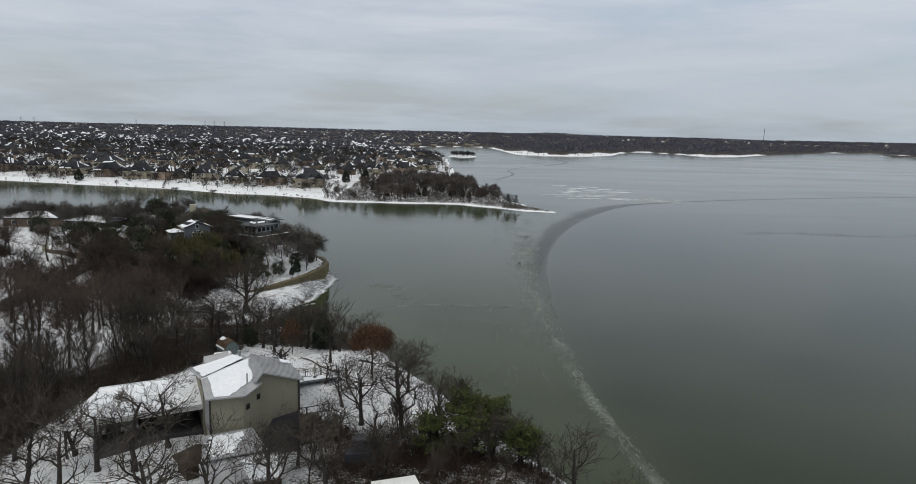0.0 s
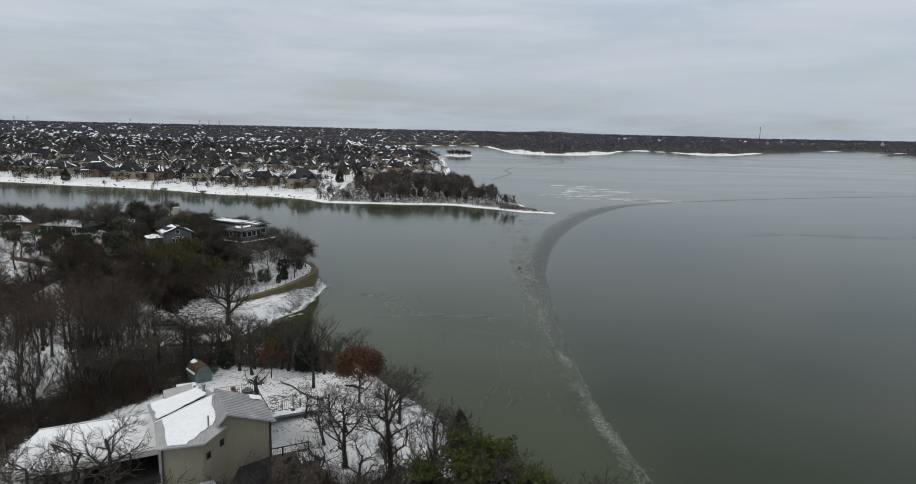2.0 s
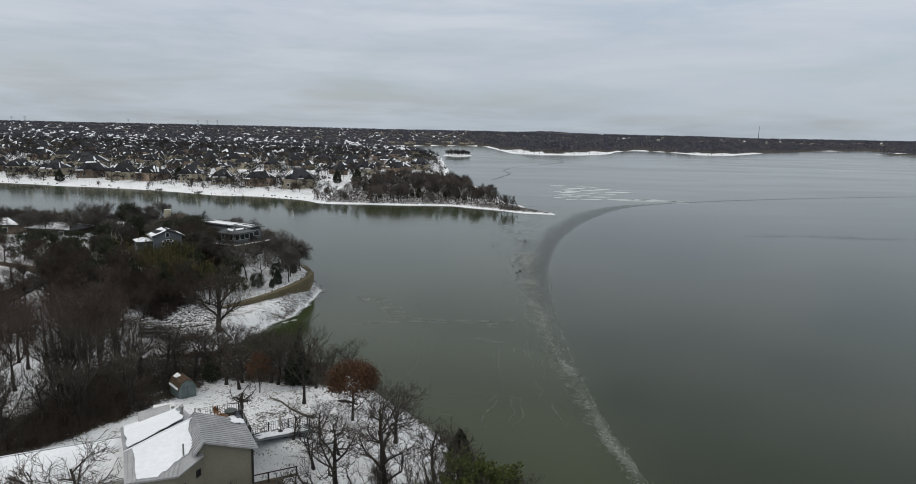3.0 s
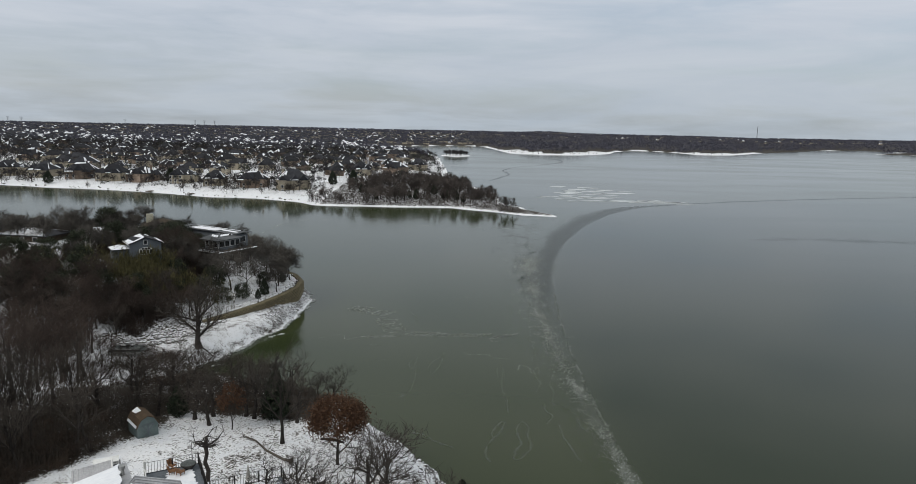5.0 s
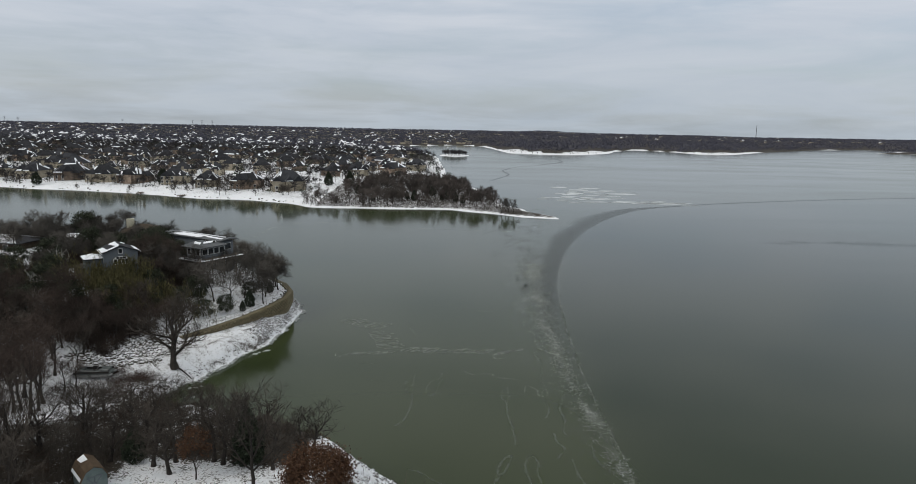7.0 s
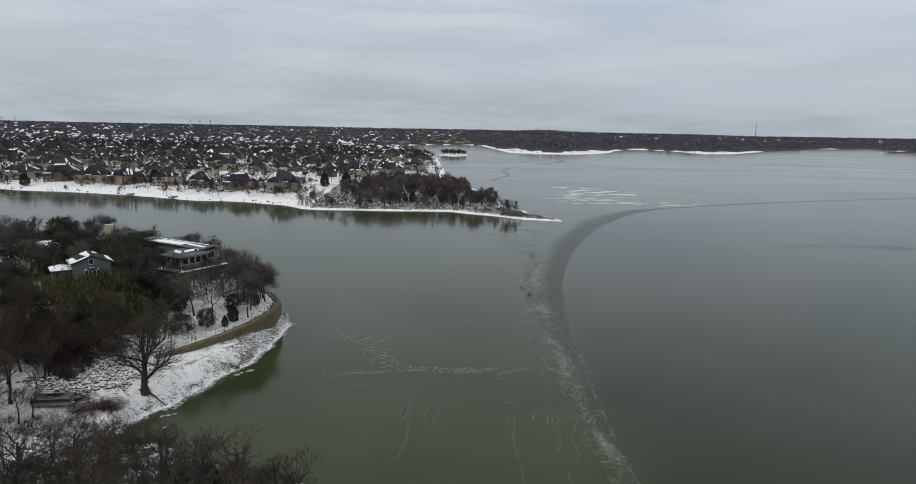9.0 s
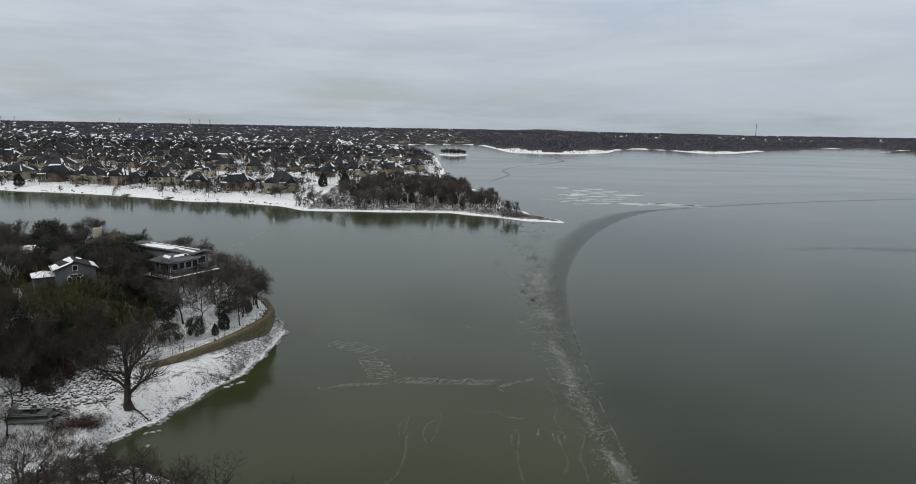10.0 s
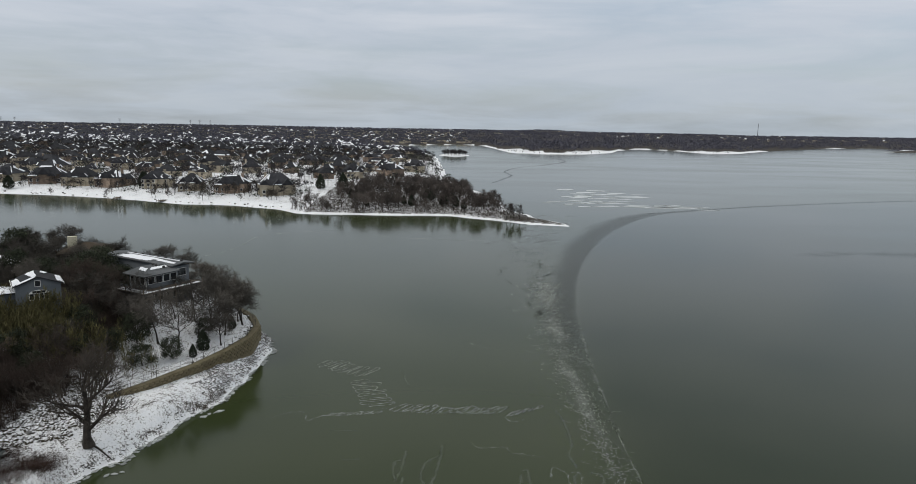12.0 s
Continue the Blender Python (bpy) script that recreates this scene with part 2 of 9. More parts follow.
# ---- mesh helpers ----
class Geo:
    """Collects vertices and faces with material slots for one mesh."""
    def __init__(self):
        self.v, self.f, self.m = [], [], []

    def add(self, verts, faces, mi=0):
        o = len(self.v)
        self.v.extend(verts)
        self.f.extend([tuple(i + o for i in f) for f in faces])
        self.m.extend([mi] * len(faces))

    def box(self, lo, hi, mi=0, at=None):
        (a, b, c), (d, e, f) = lo, hi
        vs = [(a, b, c), (d, b, c), (d, e, c), (a, e, c), (a, b, f), (d, b, f), (d, e, f), (a, e, f)]
        if at is not None:
            vs = [tuple(at @ Vector(p)) for p in vs]
        self.add(vs, [(0, 3, 2, 1), (4, 5, 6, 7), (0, 1, 5, 4), (1, 2, 6, 5), (2, 3, 7, 6), (3, 0, 4, 7)], mi)

    def tube(self, pts, radii, sides=5, mi=0, cap=True):
        pts = [Vector(p) for p in pts]
        ring, vs, fs = [], [], []
        for i, p in enumerate(pts):
            d = (pts[min(i + 1, len(pts) - 1)] - pts[max(i - 1, 0)])
            d = d.normalized() if d.length > 1e-6 else Vector((0, 0, 1))
            a = d.cross(Vector((0.31, 0.87, 0.37)))
            if a.length < 1e-3:
                a = d.cross(Vector((1, 0, 0)))
            a.normalize()
            b = d.cross(a)
            for k in range(sides):
                w = 2 * math.pi * k / sides
                vs.append(tuple(p + (a * math.cos(w) + b * math.sin(w)) * radii[i]))
        for i in range(len(pts) - 1):
            for k in range(sides):
                q = (k + 1) % sides
                fs.append((i * sides + k, i * sides + q, (i + 1) * sides + q, (i + 1) * sides + k))
        if cap and sides > 2:
            fs.append(tuple(range(sides - 1, -1, -1)))
            e = (len(pts) - 1) * sides
            fs.append(tuple(range(e, e + sides)))
        self.add(vs, fs, mi)

    def prism(self, outline, z0, z1, mi=0, top=None, jag=None):
        """A slab over an outline (x, y), from z0 to z1."""
        n = len(outline)
        vs = [(x, y, z0) for x, y in outline] + [(x, y, z1) for x, y in (top or outline)]
        fs = [tuple(range(n, 2 * n)), tuple(range(n - 1, -1, -1))] + [(i, (i + 1) % n, n + (i + 1) % n, n + i) for i in range(n)]
        self.add(vs, fs, mi)

    def plate(self, quad, thick, mi=0):
        """A plate with thickness under a plane polygon (counter-clockwise from outside)."""
        q = [Vector(p) for p in quad]
        nrm = (q[1] - q[0]).cross(q[2] - q[0]).normalized()
        n = len(q)
        vs = [tuple(p) for p in q] + [tuple(p - nrm * thick) for p in q]
        fs = [tuple(range(n)), tuple(range(2 * n - 1, n - 1, -1))] + [(i, n + i, n + (i + 1) % n, (i + 1) % n) for i in range(n)]
        self.add(vs, fs, mi)

    def mesh(self, name, mats, smooth=False):
        me = bpy.data.meshes.new(name)
        me.from_pydata(self.v, [], self.f)
        for m in (mats if isinstance(mats, (list, tuple)) else [mats]):
            me.materials.append(m)
        if any(self.m):
            me.polygons.foreach_set("material_index", self.m)
        if smooth:
            me.polygons.foreach_set("use_smooth", [True] * len(me.polygons))
        me.update()
        return me


def part(name, geo, mats, parent=None, label="", smooth=False):
    """One mesh object, under a thing or a part when a parent is given."""
    ob = new(name, geo.mesh(name, mats, smooth) if isinstance(geo, Geo) else geo)
    if parent is not None:
        ob.parent = parent
    if label:
        ob["label"] = label
    return ob


def thing(name, label, category, group="", kind=""):
    return tagged(new(name), label, category, group, kind)


def box_part(name, lo, hi, m, parent, label=""):
    g = Geo(); g.box(lo, hi)
    return part(name, g, m, parent, label)


def hip_faces(w, d, h, pitch, over=0.6, x0=0.0, y0=0.0, gable=False):
    """Roof faces over a block w by d, with its ridge along the longer side."""
    W, D = w / 2 + over, d / 2 + over
    rise = min(W, D) * math.tan(radians(pitch))
    e = [(-W, -D), (W, -D), (W, D), (-W, D)]
    if w >= d:
        in_ = 0.0 if gable else D
        r0, r1 = (-W + in_, 0), (W - in_, 0)
        fs = [[e[0], e[1], r1, r0], [e[2], e[3], r0, r1], [e[1], e[2], r1], [e[3], e[0], r0]]
    else:
        in_ = 0.0 if gable else W
        r0, r1 = (0, -D + in_), (0, D - in_)
        fs = [[e[1], e[2], r1, r0], [e[3], e[0], r0, r1], [e[0], e[1], r0], [e[2], e[3], r1]]
    z = lambda p: h + (rise if p in (r0, r1) else 0)
    return [[(p[0] + x0, p[1] + y0, z(p)) for p in f] for f in fs]


# ---- the lie of the land ----
MAIN = np.array([(60, -70), (50, 0), (36, 40), (22, 64), (13, 80), (5, 92), (0.6, 100.5), (-3.6, 107), (-6.6, 112), (-11.2, 117.2), (-16.4, 120.4), (-22, 122),
                 (-30, 126), (-38, 129), (-44, 133), (-47.5, 137), (-45, 141), (-43.2, 144), (-41.2, 151), (-39.2, 158), (-36.6, 164), (-35.8, 172), (-35.5, 180),
                 (-35, 187), (-37, 193), (-41.5, 201), (-49, 210), (-62, 220), (-84, 233), (-125, 252), (-210, 285), (-360, 325), (-700, 360), (-700, -70)], float)
FARLAND = np.array([(-4000, 560), (-520, 500), (-317, 474), (-268, 460), (-226, 452), (-182, 438), (-146, 422), (-119, 419), (-92, 406), (-79, 392),
                    (-58, 389), (-31, 391), (-4, 391), (16, 379), (34, 366), (50, 363), (49, 370), (38, 392), (27, 425), (24, 496), (6, 540), (-8, 640),
                    (-12, 743), (-30, 1044), (-60, 1228), (-140, 1330), (-150, 1560), (0, 1760), (60, 1700), (72, 1556), (92, 1275), (151, 1228), (216, 1241),
                    (292, 1346), (330, 1480), (420, 1640), (477, 1537), (486, 1408), (557, 1422), (690, 1606), (843, 1787), (1035, 2014), (1301, 2205),
                    (1250, 1960), (1058, 1767), (1147, 1740), (4000, 1700), (5500, 4900), (-5500, 4900)], float)
ISLET = np.array([(-30, 1112), (-12, 1066), (4, 1060), (23, 1118), (10, 1165), (-20, 1160)], float)
WALL = np.array([(-50.0, 156.0), (-46.3, 160.8), (-41.8, 168.0), (-38.8, 174.5), (-37.0, 181.5), (-37.4, 188.0), (-40.5, 195.0), (-45.5, 202.0)], float)
WALL_TOP = [3.7, 4.0, 4.4, 4.8, 5.05, 5.1, 5.0, 4.7]
TERRACE = np.vstack([WALL, [(-58, 212), (-90, 228), (-120, 200), (-75, 158)]])
VALLEY = np.array([(-45, 136), (-58, 131), (-75, 125), (-100, 118), (-160, 105)], float)


def sdist(px, py, poly, closed=True):
    """Distance to an outline; positive inside when it is closed. Also the place along it."""
    a = poly
    b = np.roll(poly, -1, 0) if closed else poly[1:]
    a = a if closed else poly[:-1]
    best = np.full(px.shape, 1e18)
    along = np.zeros(px.shape)
    inside = np.zeros(px.shape, bool)
    for i, ((ax, ay), (bx, by)) in enumerate(zip(a, b)):
        dx, dy = bx - ax, by - ay
        t = np.clip(((px - ax) * dx + (py - ay) * dy) / (dx * dx + dy * dy), 0, 1)
        d = (px - ax - t * dx) ** 2 + (py - ay - t * dy) ** 2
        along = np.where(d < best, i + t, along)
        best = np.minimum(best, d)
        if closed:
            cross = (ay > py) != (by > py)
            with np.errstate(divide="ignore", invalid="ignore"):
                inside ^= cross & (px < ax + (py - ay) * dx / (dy if dy else 1e-9))
    d = np.sqrt(best)
    return (np.where(inside, d, -d) if closed else d), along


def wave(x, y, s, k=0.0):
    """Cheap smooth noise of about -1 to 1 at a scale of s metres."""
    x, y = x / s, y / s
    return (np.sin(x * 2.1 + 1.3 * np.sin(y * 1.7 + k) + k) + np.sin(y * 2.3 + 1.1 * np.sin(x * 1.9 + 2 * k)) +
            np.sin((x + y) * 1.3 + 1.7 * np.sin((x - y) * 1.1 + 3 * k))) / 3


def step(v, a, b):
    t = np.clip((v - a) / (b - a), 0, 1)
    return t * t * (3 - 2 * t)


def heights(px, py):
    """Ground height and woodland share at arrays of places."""
    px, py = np.asarray(px, float), np.asarray(py, float)
    near = (px > -720) & (px < 80) & (py < 400)
    jx, jy = px + 0.7 * wave(px, py, 3.0, 1), py + 0.7 * wave(px, py, 3.0, 2)
    d1, _ = sdist(jx, jy, MAIN)
    lawn = np.interp(d1, [-8, 0, 1.5, 9, 16, 30], [-2.5, 0, 1.3, 7.6, 9.6, 10.2])
    bank = np.interp(d1, [-8, 0, 1.2, 3.2, 9, 15, 24, 45, 90], [-2.5, 0, 1.4, 2.9, 3.4, 4.4, 8.3, 12, 13])
    dv, sv = sdist(px, py, VALLEY, False)
    vz = 1.6 + 1.1 * sv + 0.32 * np.maximum(dv - 5, 0)
    side = step(py - 0.25 * np.minimum(px + 45, 0), 122, 140)
    z1 = np.minimum(lawn * (1 - side) + bank * side, np.where(d1 > 0, np.maximum(vz, 0.2 + 0.12 * d1), 99))
    z1 = np.where(d1 <= 0, np.minimum(lawn, 0), z1)
    dt, _ = sdist(px, py, TERRACE)
    dw, sw = sdist(px, py, WALL, False)
    zt = np.interp(sw, range(len(WALL_TOP)), WALL_TOP) + np.interp(dw, [0, 5, 12, 18, 30, 50], [-0.1, 0.5, 2.6, 4.2, 6.6, 8.0])
    z1 = np.where(dt > 0.95, np.maximum(z1, np.where(dt > 0, np.minimum(zt, 13), 0)), z1)
    d2, _ = sdist(px + 2 * wave(px, py, 14, 4), py + 2 * wave(px, py, 14, 5), FARLAND)
    z2 = np.interp(d2, [-30, 0, 5, 20, 60, 130, 400, 900, 3000], [-3, 0, 0.9, 2.4, 4.6, 6.0, 9, 15, 36])
    z2 = z2 + step(d2, 200, 900) * 5 * wave(px, py, 420, 2) + step(py, 3600, 4700) * (4 * wave(px, py, 700, 1) + 15 - 7 * step(px, -500, 2500))
    z2 = z2 + step(py, 3000, 4300) * 9 * np.exp(-((px - 570) / 130) ** 2) * (py > 4000)
    d3, _ = sdist(px, py, ISLET)
    z3 = np.interp(d3, [-20, 0, 6, 20], [-3, 0, 1, 2.5])
    z = np.maximum(np.maximum(np.where(near, z1, -3), z2), z3)
    land = np.maximum(np.maximum(np.where(near, d1, -99), d2), d3)
    z = z + np.where(near, 1.25 * np.exp(-((px + 31) / 9) ** 4 - ((py - 69) / 7.5) ** 4), 0)
    z = z + np.where(near, 2.5 * np.exp(-((px + 16) / 4.5) ** 4 - ((py - 78) / 3.0) ** 4), 0)
    z = z + np.where(near, 3.4 * np.exp(-((px + 70) / 9) ** 4 - ((py - 175) / 8) ** 4) + 1.6 * np.exp(-((px + 60) / 9) ** 4 - ((py - 188) / 9) ** 4), 0)
    z = z + np.where(land > 2, 0.12 * wave(px, py, 2.3, 3) + 0.10 * wave(px, py, 6, 6), 0)
    woods = np.where(z2 >= z1, np.maximum(step(d2, 45, 90) * np.where(py < 1150, 0.10 + 0.25 * step(py, 620, 900), 1.0), 0.16 * step(d2, 4, 16)), 0.0)
    woods = np.where((py > 478) & (px > -60) & (px < 30) & (d2 > 5) & (z2 >= z1), 0.22, woods)
    woods = np.where((py < 500) & (px > -76) & (px < 22) & (d2 > 2.8) & (z2 >= z1), np.maximum(woods, 0.33), woods)
    woods = np.where((py < 400) & (px >= 22) & (d2 > 2.2) & (z2 >= z1), 0.42, woods)
    flats = ((px > 60) & (px < 310) & (py < 1430)) | ((px > 440) & (px < 600) & (py < 1500))
    woods = np.where((py > 900) & (d2 > np.where(flats, 45, 9)), 1.0, woods)
    # thickets on the near shores
    qx = px + np.where(py < 62, 5.0, 0.8) * wave(px, py, 11, 5)
    b = np.maximum(step(qx - 0.63 * np.clip(py - 75, 0, 19), -41.5, -44.5) * (1 - step(py, 136, 142)), 0.72 * step(py, 97.0, 100) * (px < -15)) * step(z1, 3.0, 4.4) * (0.55 + 0.20 * wave(px, py, 16, 3)) * (1 - 0.72 * step(py + 11 * step(-px, 46, 56) + 3 * wave(px, py, 8, 1), 99, 108) * step(-px, 42, 49))
    b = b * (1 - 0.6 * step(-px, 45, 49) * step(py, 80, 86) * (1 - step(py, 126, 136)))
    b = np.maximum(b, step(py, 140, 152) * step(-px, 52, 60) * (dt > 8) * 0.85 * step(z1 + 0.5 * wave(px, py, 5, 2), np.where(px < -57, 3.9, 5.4), np.where(px < -57, 4.8, 6.5)))
    b = np.where(near, b * step(((px + 112) / 24) ** 2 + ((py - 178) / 24) ** 2 + 0.2 * wave(px, py, 7, 3), 0.75, 1.1), b)
    b = np.where(near, b * step(((px + 94) / 9) ** 2 + ((py - 150) / 11) ** 2 + 0.2 * wave(px, py, 5, 3), 0.7, 1.1), b)
    b = np.maximum(b, step(-py, -73, -66) * step(qx, -16, -9) * 0.34 * step(py, 20, 55))
    b = np.maximum(b, np.where(py > 136, 0.22, 0.30) * step(-d1, -2.2, -0.4))
    b = np.maximum(b, np.where(py > 136, 0.26, 0.50) * step(-d1 + 0.5 * wave(px, py, 2.5, 5), -1.6, -0.6))
    b = np.where((dt > 0) & (dw < 17) & (px > -52.5), 0.12, b)
    b = np.where((py > 137) & (px > -64) & (z1 < 3.9), np.maximum(b, np.where(py > 163, 0.25, 0.22) + 0.12 * wave(px, py, 5, 4)), b)
    b = np.maximum(b, 0.17)
    woods = np.where(near & (d1 > 0), np.clip(b, 0, 1), woods)
    return z, woods, np.maximum(d1, d2)


def gz(x, y):
    return float(heights(np.array([x]), np.array([y]))[0][0])


def spread(lo, mid0, mid1, hi, fine, grow):
    """Grid lines: fine from mid0 to mid1, growing coarser outwards."""
    c = list(np.arange(mid0, mid1 + fine / 2, fine))
    s = fine
    while c[-1] < hi:
        s *= grow; c.append(c[-1] + s)
    s = fine
    while c[0] > lo:
        s *= grow; c.insert(0, c[0] - s)
    return np.array(c)


def sheet(name, xs, ys, zfun, mats):
    X, Y = np.meshgrid(xs, ys)
    Z, wood, _ = zfun(X.ravel(), Y.ravel())
    me = bpy.data.meshes.new(name)
    nx, ny = len(xs), len(ys)
    idx = np.arange(nx * ny).reshape(ny, nx)
    q = np.stack([idx[:-1, :-1], idx[:-1, 1:], idx[1:, 1:], idx[1:, :-1]], -1).reshape(-1, 4)
    me.from_pydata(np.stack([X.ravel(), Y.ravel(), Z], -1).tolist(), [], q.tolist())
    at = me.attributes.new("woods", 'FLOAT', 'POINT')
    at.data.foreach_set("value", wood.astype(np.float32))
    me.polygons.foreach_set("use_smooth", [True] * len(me.polygons))
    me.materials.append(mats)
    return new(name, me)


def ground_material():
    m = bpy.data.materials.new("snowy_ground")
    m.use_nodes = True
    n, l = m.node_tree.nodes, m.node_tree.links
    b = n["Principled BSDF"]
    b.inputs["Roughness"].default_value = 0.8
    b.inputs["Specular IOR Level"].default_value = 0.2
    co = n.new("ShaderNodeTexCoord")
    at = n.new("ShaderNodeAttribute"); at.attribute_name = "woods"
    big = n.new("ShaderNodeTexNoise"); big.inputs["Scale"].default_value = 0.07; big.inputs["Detail"].default_value = 5
    mid = n.new("ShaderNodeTexNoise"); mid.inputs["Scale"].default_value = 0.75; mid.inputs["Detail"].default_value = 8; mid.inputs["Roughness"].default_value = 0.65
    fin = n.new("ShaderNodeTexNoise"); fin.inputs["Scale"].default_value = 4.6; fin.inputs["Detail"].default_value = 6; fin.inputs["Roughness"].default_value = 0.7
    for q in (big, mid, fin):
        l.new(co.outputs["Object"], q.inputs["Vector"])
    snow = n.new("ShaderNodeValToRGB")
    snow.color_ramp.elements[0].color, snow.color_ramp.elements[1].color = (0.72, 0.735, 0.765, 1), (0.87, 0.875, 0.885, 1)
    snow.color_ramp.elements[0].position, snow.color_ramp.elements[1].position = 0.35, 0.65
    l.new(mid.outputs["Fac"], snow.inputs[0])
    lit = n.new("ShaderNodeValToRGB")
    lit.color_ramp.elements[0].color, lit.color_ramp.elements[1].color = (0.018, 0.014, 0.010, 1), (0.056, 0.045, 0.033, 1)
    lit.color_ramp.elements[0].position, lit.color_ramp.elements[1].position = 0.35, 0.68
    l.new(fin.outputs["Fac"], lit.inputs[0])
    # bare patches: fine noise lifted by coarse noise and by the woods
    s1 = n.new("ShaderNodeMath"); s1.operation = 'MULTIPLY_ADD'; s1.inputs[1].default_value = 0.9
    l.new(fin.outputs["Fac"], s1.inputs[0])
    s2 = n.new("ShaderNodeMath"); s2.operation = 'MULTIPLY_ADD'; s2.inputs[1].default_value = 0.55
    l.new(mid.outputs["Fac"], s2.inputs[0])
    s3 = n.new("ShaderNodeMath"); s3.operation = 'MULTIPLY_ADD'; s3.inputs[1].default_value = 0.75; s3.inputs[2].default_value = -0.55
    l.new(at.outputs["Fac"], s3.inputs[0]); l.new(s3.outputs[0], s2.inputs[2]); l.new(s2.outputs[0], s1.inputs[2])
    s4 = n.new("ShaderNodeMath"); s4.operation = 'MULTIPLY_ADD'; s4.inputs[1].default_value = 0.35
    l.new(big.outputs["Fac"], s4.inputs[0]); l.new(s1.outputs[0], s4.inputs[2])
    cut = n.new("ShaderNodeMapRange"); cut.inputs[1].default_value, cut.inputs[2].default_value = 0.50, 0.62
    l.new(s4.outputs[0], cut.inputs[0])
    mx = n.new("ShaderNodeMix"); mx.data_type = 'RGBA'
    l.new(cut.outputs[0], mx.inputs[0]); l.new(snow.outputs[0], mx.inputs[6]); l.new(lit.outputs[0], mx.inputs[7])
    l.new(mx.outputs[2], b.inputs["Base Color"])
    bp = n.new("ShaderNodeBump"); bp.inputs["Strength"].default_value, bp.inputs["Distance"].default_value = 0.7, 0.12
    l.new(fin.outputs["Fac"], bp.inputs["Height"]); l.new(bp.outputs[0], b.inputs["Normal"])
    return m


def water_material():
    m = bpy.data.materials.new("green_lake_water")
    m.use_nodes = True
    n, l = m.node_tree.nodes, m.node_tree.links
    b = n["Principled BSDF"]
    b.inputs["IOR"].default_value = 1.33
    b.inputs["Specular IOR Level"].default_value = 0.26
    co = n.new("ShaderNodeTexCoord")
    big = n.new("ShaderNodeTexNoise"); big.inputs["Scale"].default_value = 0.006; big.inputs["Detail"].default_value = 6; big.inputs["Distortion"].default_value = 0.8
    mp = n.new("ShaderNodeMapping"); mp.inputs["Scale"].default_value = (1.0, 2.6, 1.0); mp.inputs["Rotation"].default_value = (0, 0, radians(-8))
    l.new(co.outputs["Object"], mp.inputs[0]); l.new(mp.outputs[0], big.inputs["Vector"])
    r = n.new("ShaderNodeValToRGB")
    r.color_ramp.elements[0].position, r.color_ramp.elements[0].color = 0.35, (0.0290, 0.0390, 0.0150, 1)
    r.color_ramp.elements[1].position, r.color_ramp.elements[1].color = 0.68, (0.0340, 0.0440, 0.0175, 1)
    l.new(big.outputs["Fac"], r.inputs[0])
    lake = n.new("ShaderNodeValToRGB")
    lake.color_ramp.elements[0].position, lake.color_ramp.elements[0].color = 0.35, (0.0115, 0.0205, 0.0062, 1)
    lake.color_ramp.elements[1].position, lake.color_ramp.elements[1].color = 0.68, (0.0150, 0.0240, 0.0075, 1)
    l.new(big.outputs["Fac"], lake.inputs[0])
    at = n.new("ShaderNodeAttribute"); at.attribute_name = "woods"
    mx = n.new("ShaderNodeMix"); mx.data_type = 'RGBA'
    l.new(at.outputs["Fac"], mx.inputs[0]); l.new(r.outputs[0], mx.inputs[6]); l.new(lake.outputs[0], mx.inputs[7])
    l.new(mx.outputs[2], b.inputs["Base Color"])
    mr = n.new("ShaderNodeMapRange"); mr.inputs[1].default_value, mr.inputs[2].default_value = 0.35, 0.7
    mr.inputs[3].default_value, mr.inputs[4].default_value = 0.085, 0.15
    l.new(big.outputs["Fac"], mr.inputs[0]); l.new(mr.outputs[0], b.inputs["Roughness"])
    rip = n.new("ShaderNodeTexNoise"); rip.inputs["Scale"].default_value = 0.9; rip.inputs["Detail"].default_value = 4
    l.new(co.outputs["Object"], rip.inputs["Vector"])
    bp = n.new("ShaderNodeBump"); bp.inputs["Strength"].default_value, bp.inputs["Distance"].default_value = 0.10, 0.03
    l.new(rip.outputs["Fac"], bp.inputs["Height"]); l.new(bp.outputs[0], b.inputs["Normal"])
    return m


M_GROUND, M_WATER = ground_material(), water_material()
GX = spread(-4200, -78, 24, 4200, 1.0, 1.055)
GY = spread(-300, 44, 214, 4880, 1.0, 1.035)
GY = np.concatenate([GY[GY < 359], np.arange(360, 424, 1.6), GY[GY > 425]])
ground = tagged(sheet("ground", GX, GY, heights, M_GROUND), "snow-covered lake shore with bare brown patches and woodland floor", "ground", kind="structure")
OUTER = np.array([(4300, 760), (900, 640), (420, 548), (180, 460), (95, 407), (63, 357), (42, 297), (30, 243), (22, 202), (20, 150), (20, 110), (24, 84), (34, 52), (48, 0), (60, -300), (4300, -300)], float)


def lake_level(px, py):
    d, _ = sdist(px, py, OUTER)
    return np.zeros(px.shape), step(d, -5, 9), d


WX, WY = spread(-4300, -60, 120, 4300, 3.0, 1.08), spread(-300, 40, 420, 4000, 4.0, 1.08)
water = tagged(sheet("water", WX, WY, lake_level, M_WATER), "still green-grey lake partly skinned with thin ice", "lake", kind="structure")


